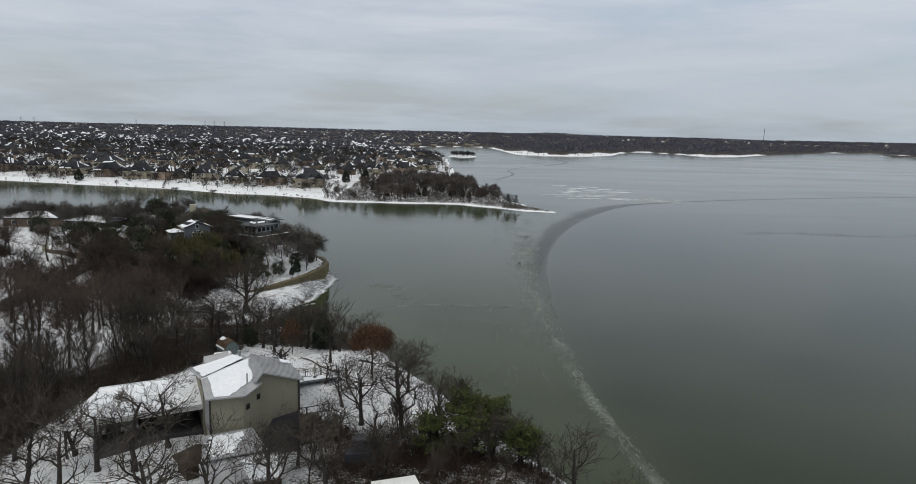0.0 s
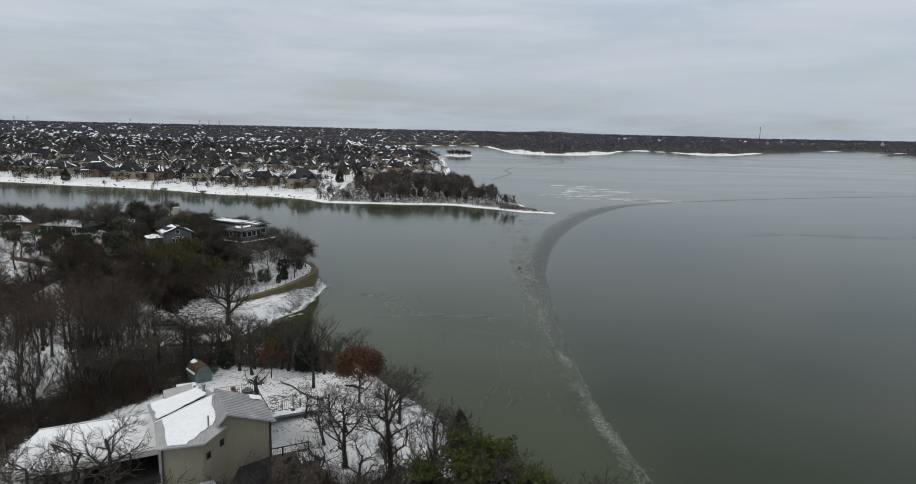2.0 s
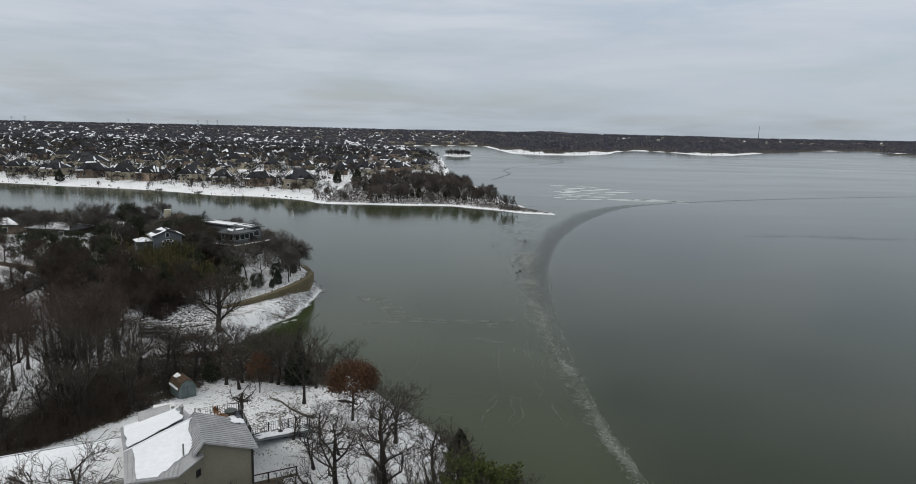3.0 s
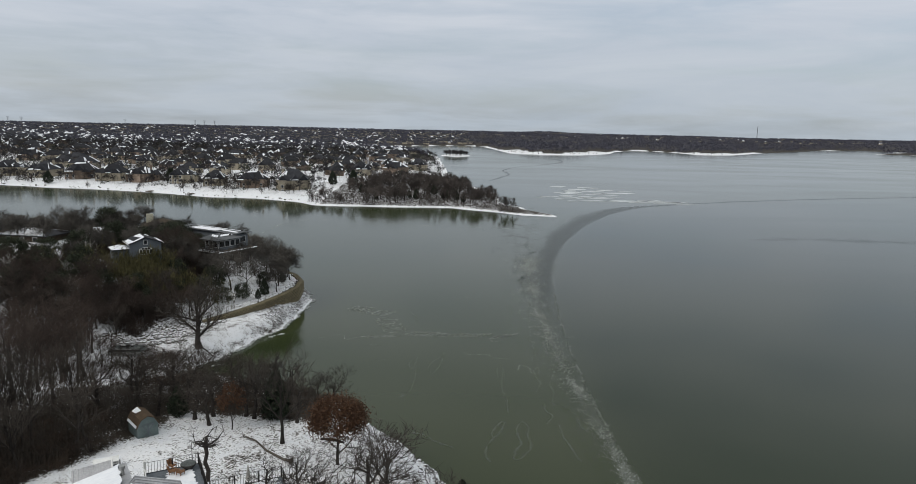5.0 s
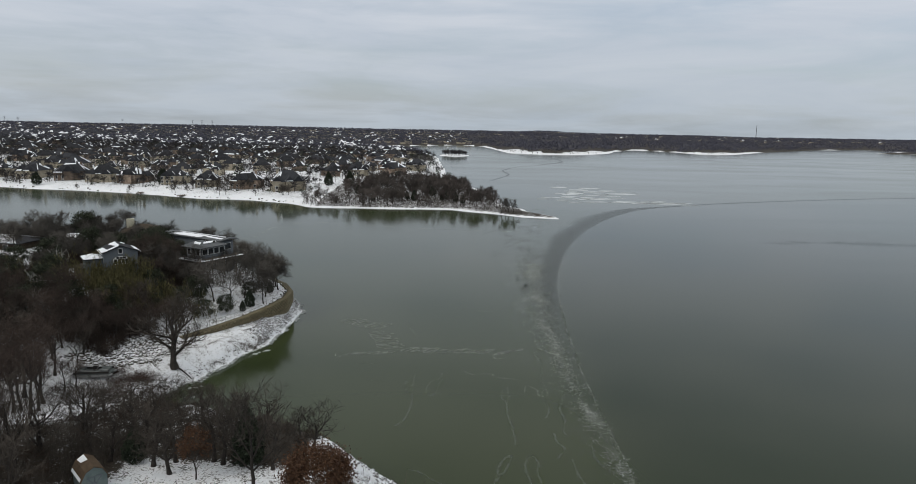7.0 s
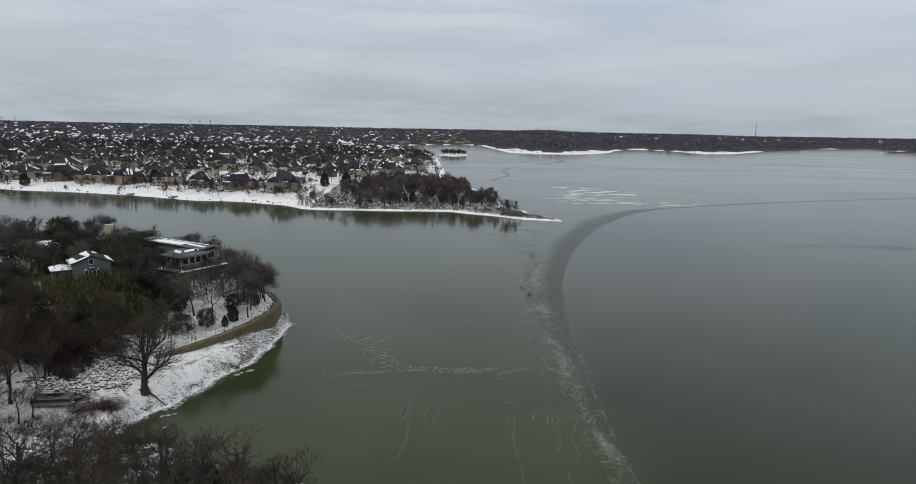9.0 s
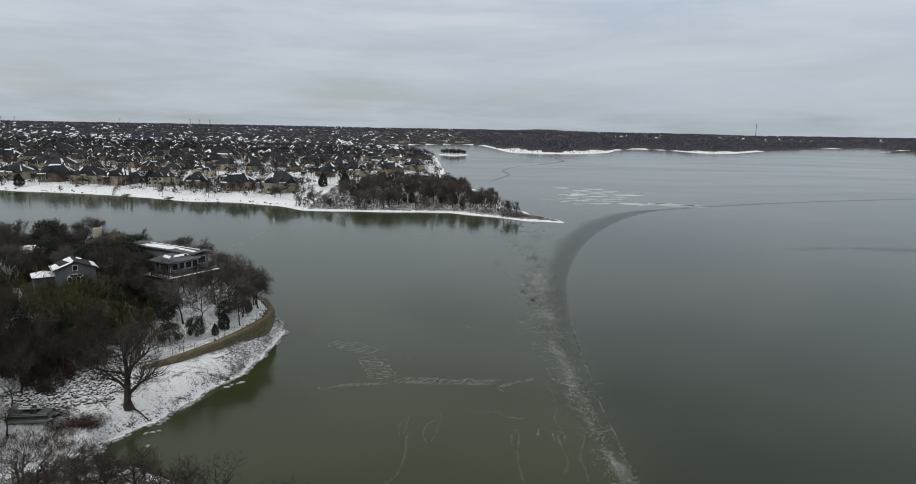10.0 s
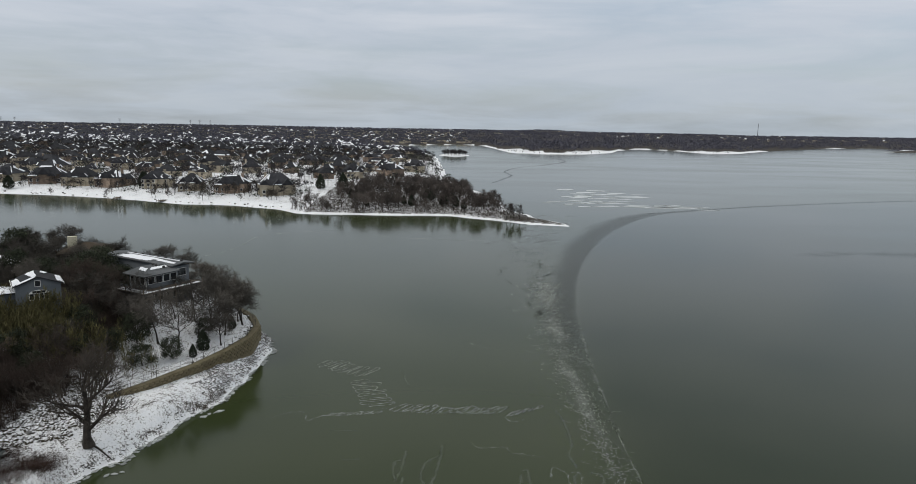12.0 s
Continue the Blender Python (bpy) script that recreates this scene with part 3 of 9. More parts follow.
# ---- trees ----
def grow(rng, height, r0, fork=0.3, lean=0.0, spread_a=52, limbs=6, per=(5, 5, 4), upright=0.25, crook=0.22, thick=1.0):
    """Branch lines of a bare tree, level by level: lists of (points, radii)."""
    lv = [[], [], [], [], []]

    def shoot(p, d, length, r, level):
        n = (6, 5, 4, 2, 1)[level]
        pts, rad = [Vector(p)], [r]
        d = Vector(d).normalized()
        for i in range(n):
            d = d + Vector((rng.gauss(0, crook), rng.gauss(0, crook), rng.gauss(0, crook * 0.6) + (0.05 if level else 0.12) + upright * 0.12 * level))
            if level == 0:
                d = d.lerp(Vector((lean, 0, 1)), 0.45)
            d.normalize()
            pts.append(pts[-1] + d * (length / n))
            rad.append(max(r * (1 - 0.62 * (i + 1) / n), 0.006 * thick))
        lv[level].append((pts, rad))
        if level >= 4:
            return
        kids = limbs if level == 0 else per[level - 1]
        for k in range(kids):
            t = (fork + (1 - fork) * (k + rng.random()) / kids) if level == 0 else (0.25 + 0.75 * (k + rng.random()) / kids)
            f = min(t, 0.999) * n
            i = int(f)
            q = pts[i].lerp(pts[i + 1], f - i)
            ax = (pts[i + 1] - pts[i]).normalized()
            side = ax.cross(Vector((rng.gauss(0, 1), rng.gauss(0, 1), rng.gauss(0, 1)))).normalized()
            a = radians(rng.uniform(spread_a - 18, spread_a + 16))
            dd = ax * math.cos(a) + side * math.sin(a)
            if level == 0:
                ang = 2.4 * k + rng.uniform(-0.5, 0.5)
                dd = Vector((math.cos(ang) * math.sin(a), math.sin(ang) * math.sin(a), math.cos(a)))
            ll = length * rng.uniform(0.5, 0.78) * (1.0 - 0.35 * t if level == 0 else 1.0)
            shoot(q, dd, ll, rad[i] * rng.uniform(0.5, 0.68), level + 1)

    shoot((0, 0, -0.3), (lean, 0, 1), height * 0.62, r0, 0)
    return lv


def ribbon(g, pts, rad, wide=1.6):
    a, b = pts[0], pts[-1]
    s = (b - a).cross(Vector((0.4, -0.7, 0.5))).normalized() * rad * wide
    g.add([tuple(a - s), tuple(a + s), tuple(b)], [(0, 1, 2)])


def bare_tree(name, seed, height, r0, label, twig=1.0, light=False, group="", limbs_apart=False, twig_m=None, **kw):
    """A bare tree: an Empty with a trunk and a crown of branches and twigs."""
    rng = random.Random(seed)
    lv = grow(rng, height, r0, **kw)
    top = max(p.z for lvl in lv for pts, _ in lvl for p in pts)
    k = height / top
    t = thing(name, label, "tree", group)
    a, b = Geo(), Geo()
    sc = lambda pts: [p * k for p in pts]
    for pts, rad in lv[0]:
        rad = list(rad); rad[0] *= 1.5
        a.tube(sc(pts), rad, 7 if not light else 5)
    for pts, rad in lv[1]:
        if limbs_apart:
            q = Geo(); q.tube(sc(pts), rad, 6); part("limb", q, M_BARK, t)
        else:
            (b if light else a).tube(sc(pts), rad, 5 if not light else 3, 1 if light else 0, cap=False)
    for pts, rad in lv[2]:
        b.tube(sc(pts), [max(q, 0.012 * twig) for q in rad], 4 if not light else 3, cap=False)
    for pts, rad in lv[3]:
        if light:
            ribbon(b, sc(pts), 0.03 * twig)
        else:
            b.tube(sc(pts), [max(q, 0.010 * twig) for q in rad], 3, cap=False)
    for pts, rad in lv[4]:
        ribbon(b, sc(pts), 0.014 * twig)
    part("trunk", a, M_BARK, t)
    part("crown", b, [twig_m or M_TWIG, M_BARK] if light else twig_m or M_TWIG, t)
    return t


def tuft(g, c, size, rng, n=3, flat=0.6):
    """A few crossed leaf blades round a point."""
    for _ in range(n):
        u = Vector((rng.gauss(0, 1), rng.gauss(0, 1), rng.gauss(0, flat))).normalized() * size * rng.uniform(0.6, 1.2)
        w = u.cross(Vector((rng.gauss(0, 1), rng.gauss(0, 1), rng.gauss(0, 1)))).normalized() * size * 0.45
        c2 = Vector(c) + Vector((rng.gauss(0, 1), rng.gauss(0, 1), rng.gauss(0, 1))) * size * 0.4
        g.add([tuple(c2 - u - w * 0.4), tuple(c2 + w), tuple(c2 + u), tuple(c2 - w)], [(0, 1, 2, 3)])


def cedar(name, seed, height, width, label, m=None, n=1300, group=""):
    rng = random.Random(seed)
    t = thing(name, label, "tree", group)
    a, b = Geo(), Geo()
    a.tube([(0, 0, -0.3), (0.05, 0, height * 0.5), (0, 0, height * 0.9)], [0.16, 0.10, 0.03], 6)
    lob = [(rng.uniform(0, 6.28), rng.uniform(0.75, 1.2)) for _ in range(7)]
    for _ in range(n):
        h = rng.random() ** 0.85
        w = rng.uniform(0, 6.28)
        prof = min(1.0, (1 - h) * 1.7) ** 0.8 * min(1, 0.55 + h * 4)
        lump = 1 + 0.22 * sum(math.cos((w - q) * 3 + h * 9 * s) for q, s in lob) / 3
        r = width / 2 * prof * lump * rng.uniform(0.45, 1.0) ** 0.5
        tuft(b, (math.cos(w) * r, math.sin(w) * r, 0.25 + h * height * 0.95), 0.26, rng, 2, 1.2)
    part("trunk", a, M_BARK, t)
    part("crown", b, m or M_CEDAR, t)
    return t


def leafy_tree(name, seed, height, width, label, m, leaf=0.16, clumps=60, per=40, fork=0.35, crown_low=0.42, r0=0.2, group=""):
    """A tree that holds leaves: trunk, limbs and a crown of leaf clumps."""
    rng = random.Random(seed)
    t = thing(name, label, "tree", group)
    a, b, c = Geo(), Geo(), Geo()
    lv = grow(rng, height, r0, fork=fork, limbs=7, per=(4, 3, 0))
    k = 0.93 * height / max(p.z for lvl in lv for pts, _ in lvl for p in pts)
    for pts, rad in lv[0]:
        a.tube([p * k for p in pts], rad, 6, cap=False)
    for pts, rad in lv[1] + lv[2] + lv[3]:
        b.tube([p * k for p in pts], [max(q, 0.015) for q in rad], 3, cap=False)
    for _ in range(clumps):
        w, s = rng.uniform(0, 6.28), rng.uniform(-0.55, 1)
        q = math.sqrt(max(0, 1 - s * s * 0.95)) * rng.uniform(0.55, 1.0) ** 0.6
        lo = height * crown_low
        c0 = Vector((math.cos(w) * q * width / 2, math.sin(w) * q * width / 2, lo + (height - lo) * (0.38 + 0.60 * s)))
        rr = width * rng.uniform(0.08, 0.17)
        for _ in range(per):
            d = Vector((rng.gauss(0, 1), rng.gauss(0, 1), rng.gauss(0, 0.7))) * rr * 0.7
            tuft(c, c0 + d, leaf, rng, 1, 1.0)
    part("trunk", a, M_BARK, t)
    part("bough", b, M_TWIG, t)
    part("crown", c, m, t)
    return t


def scatter(n, xr, yr, seed):
    """Random places with ground height, woodland share and distance from the shore."""
    r = np.random.RandomState(seed)
    x, y = r.uniform(*xr, n), r.uniform(*yr, n)
    z, w, d = heights(x, y)
    return list(zip(x.tolist(), y.tolist(), z.tolist(), w.tolist(), d.tolist()))


class Proto:
    """A first thing that is moved to its first place and copied to the others."""
    def __init__(self, ob):
        self.ob, self.used = ob, False

    def put(self, x, y, turn=0.0, size=1.0, z=None, tall=1.0, group="", label=""):
        z = gz(x, y) if z is None else z
        m = pose(x, y, z, 0, 0, turn)
        if self.used:
            ob = copy_thing(self.ob, m)
        else:
            ob, self.used = self.ob, True
            ob.matrix_basis = m
        ob.scale = (size, size, size * tall)
        if label or group:
            tagged(ob, label, "", group)
        return ob


OAK_L = "bare post oak with crooked grey-brown limbs on snowy ground"
TALL_L = "tall slender bare tree in winter woodland"
oaks = [Proto(bare_tree("oak_tree", 10 + i, 9.0, 0.26, OAK_L, 1.25, fork=0.24, limbs=6, per=(5, 5, 4), spread_a=50, crook=0.25)) for i in range(4)]
talls = [Proto(bare_tree("woodland_tree", 30 + i, 10.0, 0.17, TALL_L, 1.5, fork=0.34, limbs=7, per=(5, 4, 3), spread_a=36, crook=0.17, upright=0.5)) for i in range(4)]
M_COVE = mat("brown_twigs", (0.040, 0.029, 0.0235), (0.086, 0.063, 0.052), 0.3, 0.9, 8, 0, rand=0.25)
coves = [Proto(bare_tree("cove_tree", 40 + i, 12.0, 0.24, "tall bare tree with a dense brown twig crown", 1.15, fork=0.56, limbs=8, per=(5, 5, 4), spread_a=50, crook=0.18, upright=0.25, twig_m=M_COVE)) for i in range(4)]
M_DOME = mat("grey_brown_twigs", (0.050, 0.045, 0.039), (0.112, 0.101, 0.088), 0.3, 0.9, 8, 0, rand=0.25)
domes = [Proto(bare_tree("dome_oak", 170 + i, 8.0, 0.14, "bare oak with a rounded crown of fine grey-brown twigs", 0.95, light=True, twig_m=M_DOME, fork=0.42, limbs=10, per=(7, 7, 6), spread_a=60, crook=0.15, upright=0.12)) for i in range(4)]
lights = [Proto(bare_tree("hillside_tree", 50 + i, 9.0, 0.18, "bare grey-brown tree in lakeside winter woods", 1.2, light=True, fork=0.26, limbs=7, per=(6, 6, 3), spread_a=46)) for i in range(4)]

# trees on the near point, one by one: x, y, height, kind
rnd = random.Random(4)
NEAR_OAKS = [(-9.8, 71.5, 9.6, 0), (-5.0, 70.5, 10.0, 1), (-1.2, 66.5, 9.0, 2), (-10.8, 78.5, 6.0, 3), (-6.2, 78.8, 9.6, 0), (-5.7, 84.6, 8.0, 2), (-1.0, 76.5, 6.8, 1), (0.5, 81.0, 4.4, 2),
             (-15.0, 77.0, 4.2, 3), (-12.6, 75.0, 5.6, 2), (-33, 52.5, 9.0, 0), (-23.5, 50.5, 9.5, 2), (-19, 51.5, 9.0, 3), (-14.5, 53, 8.5, 0), (-10.5, 55.5, 8, 1), (-42, 55, 9, 3), (-6.5, 58, 6.5, 3), (-29.5, 59.0, 8.8, 1), (-33.0, 59.0, 8.0, 0), (-36.5, 61.5, 7.0, 2), (-14.5, 61.5, 5.6, 1),
             (-11.0, 64.0, 6.5, 0), (-38.0, 56.0, 8.0, 3), (4.5, 63.0, 6.5, 1), (8.0, 66.5, 6.5, 3), (13.0, 62.0, 8.0, 0), (17.0, 60.5, 5.5, 2), (-8.0, 66.5, 7.0, 3),
             (-17.0, 58.0, 6.0, 2), (-27.8, 62.8, 7.4, 1), (-42.0, 60.5, 7.0, 0), (-13.0, 80.8, 4.8, 0), (1.5, 71.0, 7.5, 3), (4.5, 72.0, 5.0, 0), (7.5, 72.5, 5.0, 1), (10, 68, 5.5, 2)]
for x, y, h, k in NEAR_OAKS:
    oaks[k].put(x, y, rnd.uniform(0, 360), h / 9.0 * (1.12 if y < 66 else 1.0), group="oaks on the near point")
# the belt of trees between lawn and cove: x, y, height
for x, y, h in [(-14.4, 102.0, 6.6), (-17.1, 97.4, 6.4), (-22.2, 98.1, 7.8), (-23.3, 98.6, 7.4), (-26.8, 98.1, 7.2), (-28.5, 96.9, 7.6), (-26.4, 95.6, 7.2), (-20.6, 101.0, 6.6), (-30.5, 99.5, 7.8),
                (-33.0, 97.5, 7.4), (-35.5, 99.0, 8.0), (-33.0, 103.0, 7.4), (-38.5, 102.5, 7.6), (-25.5, 104.5, 6.0), (-40.0, 98.0, 8.4)]:
    oaks[rnd.randrange(4)].put(x, y, rnd.uniform(0, 360), h / 9.0, group="trees by the cove")
talls[1].put(-17.4, 92.0, 80, 1.2, group="trees by the cove")
for x, y, h in [(-20.2, 104.6, 6.4), (-23.5, 105.0, 6.0), (-27.5, 107.0, 6.0), (-30.3, 107.6, 5.4), (-33.5, 109, 5.4), (-37, 110, 5), (-16.6, 107, 4.6), (-41, 112, 5), (-35, 115, 3.8), (-30, 114, 4.0), (-25, 112, 4.2), (-44, 117, 4.4), (-39, 119, 3.6)]:
    oaks[rnd.randrange(4)].put(x, y, rnd.uniform(0, 360), h / 9.0, group="trees by the cove")
# tall trees standing in the snowy hollow
for x, y, h in [(-58.2, 127.6, 12), (-53.0, 116.8, 11.3), (-62, 137, 10.5), (-64.5, 140.5, 10), (-61, 143.5, 8), (-57.9, 132.2, 6), (-57.4, 134.5, 6), (-56.2, 115.6, 11.5), (-57.2, 119.6, 11), (-56.1, 100.4, 11), (-50.3, 99.2, 13), (-50.1, 103.4, 10.4), (-47.0, 101.5, 10.5), (-60.4, 130.4, 12.2), (-58.8, 102.6, 10.4),
                (-57.7, 89.5, 11), (-55.4, 82.7, 10), (-51.6, 86.3, 10), (-45.4, 98.7, 8.6), (-62, 94, 11.5), (-66, 101, 12), (-69, 112, 12), (-66, 120, 12.5), (-64, 126, 12), (-62, 129, 11), (-67, 134, 11.5), (-59.5, 124.5, 10.5), (-62, 120, 11), (-69, 127, 12), (-58.5, 113, 10), (-55, 121.5, 9), (-72, 124, 12), (-70, 131, 11.5), (-76, 118, 12), (-78, 129, 12), (-65, 136, 11), (-73, 138, 11), (-81, 137, 11.5),
                (-49, 94, 9.5), (-53, 93, 10.5), (-67, 86, 11), (-61, 84, 10.5), (-72, 92, 12), (-74, 104, 12), (-84, 122, 12), (-88, 112, 12), (-80, 108, 12), (-86, 131, 11.5)]:
    coves[rnd.randrange(4)].put(x, y, rnd.uniform(0, 360), h / 12.0, tall=rnd.uniform(0.92, 1.05), group="trees in the snowy hollow")

leafy = leafy_tree("oak_tree", 71, 6.7, 5.2, "oak holding dense rust-brown dead leaves on the lawn", M_RUST, leaf=0.13, clumps=260, per=46, crown_low=0.56)
leafy.matrix_basis = pose(-10.9, 88.2, gz(-10.9, 88.2))
small_leafy = leafy_tree("young_oak", 72, 5.2, 2.6, "small oak with sparse rust-brown leaves", M_RUST, leaf=0.13, clumps=80, per=20, r0=0.09)
small_leafy.matrix_basis = pose(-23.7, 94.9, gz(-23.7, 94.9))
cedars = [Proto(cedar("cedar_tree", 80 + i, 6.0, 3.4, "dense dark green cedar tree", group="cedars")) for i in range(3)]
for x, y, h in [(-19.8, 98.6, 5.6), (1.5, 81.5, 4.6), (-15.2, 99.5, 2.0), (-30.6, 97.6, 3.6)]:
    cedars[rnd.randrange(3)].put(x, y, rnd.uniform(0, 360), h / 6.0)
def pine(seed, h, width):
    """A spreading pine: upturned boughs that end in needle tufts."""
    rng = random.Random(seed)
    t = thing("pine_tree", "yellow-green spreading pine with upturned tufts on the bank", "tree", "pines on the bank")
    a, b = Geo(), Geo()
    a.tube([(0, 0, -0.5), (0.1, 0, h * 0.5), (0, 0.1, h * 0.92)], [0.2, 0.13, 0.04], 6)
    for k in range(64):
        f = rng.uniform(0.16, 1.0)
        w = k * 2.4 + rng.uniform(-0.5, 0.5)
        L = width / 2 * (1.05 - 0.75 * f) * rng.uniform(0.6, 1.1) + 0.35
        d = Vector((math.cos(w), math.sin(w), 0))
        p0 = Vector((0, 0, h * (0.1 + 0.8 * f)))
        p1, p2 = p0 + d * L * 0.6 + Vector((0, 0, L * 0.05)), p0 + d * L + Vector((0, 0, L * 0.38))
        a.tube([tuple(p0), tuple(p1), tuple(p2)], [0.05, 0.035, 0.015], 3, cap=False)
        for j in range(11):
            u = rng.uniform(0.3, 1.0)
            c = p0.lerp(p1, u / 0.6) if u < 0.6 else p1.lerp(p2, (u - 0.6) / 0.4)
            c = c + Vector((rng.gauss(0, .22), rng.gauss(0, .22), rng.uniform(0, 0.3)))
            for _ in range(10):
                v = Vector((rng.gauss(0, 0.6), rng.gauss(0, 0.6), rng.uniform(0.1, 1.2))).normalized() * rng.uniform(0.22, 0.42)
                s = v.cross(Vector((rng.gauss(0, 1), rng.gauss(0, 1), rng.gauss(0, 1)))).normalized() * 0.035
                b.add([tuple(c - s), tuple(c + s), tuple(c + v)], [(0, 1, 2)])
    part("trunk", a, M_BARK, t)
    part("needles", b, M_PINE, t)
    return t


for x, y, h, s in [(1.2, 66.0, 7.4, 90), (5.0, 66.5, 7.0, 91), (3.2, 69.0, 5.8, 92), (-1.8, 64.2, 4.8, 93), (7.6, 64.4, 5.4, 94), (2.6, 63.8, 5.6, 95)]:
    pine(s, h, 6.0).matrix_basis = pose(x, y, gz(x, y), 0, 0, s * 40)

for i in range(34):
    x, y = rnd.uniform(-13, 12), rnd.uniform(57, 71)
    if x < 24 - 0.22 * y and not (x < -6 and y > 66):
        talls[rnd.randrange(4)].put(x, y, rnd.uniform(0, 360), rnd.uniform(0.36, 0.6), group="saplings on the bank")
# the big willow-like oak by the beach, with a low fork
big = bare_tree("shore_oak", 9, 14.0, 0.46, "large spreading bare oak with a low fork on the snowy beach", 1.5, fork=0.22, limbs=9, per=(6, 6, 4), spread_a=40, crook=0.17, limbs_apart=True)
big.matrix_basis = pose(-46.4, 144.2, gz(-46.4, 144.2), 0, 0, 40) @ Matrix.Diagonal((1.2, 1.2, 1.08, 1))

# woods round the cove and on the second point
YARDS = [(-110, 180, 15), (-122, 186, 12), (-100, 164, 10), (-96, 180, 8), (-94, 149, 8), (-106, 190, 9), (-92, 194, 7), (-70, 164, 6), (-75, 172, 6), (-112, 168, 13), (-128, 182, 9), (-96, 153, 7), (-85, 146, 6), (-66, 174, 6.5), (-57, 190, 9), (-66, 196, 9), (-58, 184, 5), (-106, 191, 5), (-124, 195, 5), (-31.9, 91.6, 3), (-56, 137, 6)]


def free(x, y):
    return all((x - a) ** 2 + (y - b) ** 2 > r * r for a, b, r in YARDS)


wall_d = lambda x, y: sdist(np.array([x]), np.array([y]), WALL, False)[0][0]
cnt = 0
for x, y, z, w, d in scatter(2400, (-118, -36), (62, 142), 1):
    if d < 7 or not free(x, y) or x > -43 + 0.63 * min(max(y - 75, 0), 19) or (y < 98 and x > -32) or (y > 112 and x > -60) or x < -0.80 * y - 2 or (z < 3.6 and x > -62):
        continue
    if (74 < y < 107 and x < -44 and rnd.random() < 0.85) or y >= 100:
        continue
    cnt += 1
    if cnt > 36:
        break
    talls[rnd.randrange(4)].put(x, y, rnd.uniform(0, 360), rnd.uniform(0.75, 1.15), z=z, tall=rnd.uniform(0.9, 1.15), group="woodland trees")
cnt = 0
for x, y, z, w, d in scatter(4500, (-150, -46), (140, 232), 2):
    if d < 9 or not free(x, y) or x < -0.74 * y or z < 4.2 or (x > -52 and wall_d(x, y) < 15):
        continue
    cnt += 1
    if cnt > 150:
        break
    (coves if y < 160 else domes)[rnd.randrange(4)].put(x, y, rnd.uniform(0, 360), rnd.uniform(0.5, 0.8), z=z, tall=rnd.uniform(0.85, 1.1), group="trees on the second point")
cnt = 0
for x, y, z, w, d in scatter(600, (-98, -54), (122, 147), 41):
    if d < 9 or not free(x, y) or (x > -66 and y > 132) or (y < 128 and rnd.random() < 0.8):
        continue
    cnt += 1
    if cnt > 30:
        break
    lights[rnd.randrange(4)].put(x, y, rnd.uniform(0, 360), rnd.uniform(0.85, 1.15), z=z, group="woodland trees")
for x, y, h in [(-64, 140, 7), (-61, 143.5, 6.5), (-66, 145, 7.5), (-69, 141.5, 8), (-63.5, 147.5, 7), (-72, 146, 8), (-60, 139.5, 5.5), (-75, 141, 8)]:
    talls[rnd.randrange(4)].put(x, y, rnd.uniform(0, 360), h / 10.0, group="woodland trees")
for x, y, h in [(-60.5, 149, 7.5), (-64, 153, 6.5), (-68, 150, 8), (-72, 154, 6.5), (-77, 151, 8), (-82, 148, 9), (-80, 157, 5.5), (-88, 155, 7), (-66, 147, 8.5), (-74, 146, 9), (-86, 143, 10), (-93, 149, 9), (-58, 155, 5.5), (-97, 157, 7), (-103, 151, 9), (-91, 140, 11), (-69, 145.5, 8.5), (-79, 143, 10), (-61.5, 146.5, 6), (-58.5, 150.5, 5.5), (-64.5, 143.5, 7), (-56, 152.5, 5), (-67, 141, 8.5)]:
    coves[rnd.randrange(4)].put(x, y, rnd.uniform(0, 360), h / 12.0 * 1.15, tall=0.87, group="trees on the second point")
# bare trees before the bungalows
for x, y, h in [(-99, 186, 9), (-106, 187.5, 9.5), (-113, 190, 9), (-119, 188, 9), (-92, 190, 8.5), (-127, 190, 9), (-87, 183, 7.5), (-84, 192, 8)]:
    domes[rnd.randrange(4)].put(x, y, rnd.uniform(0, 360), h / 8.0, group="trees on the second point")
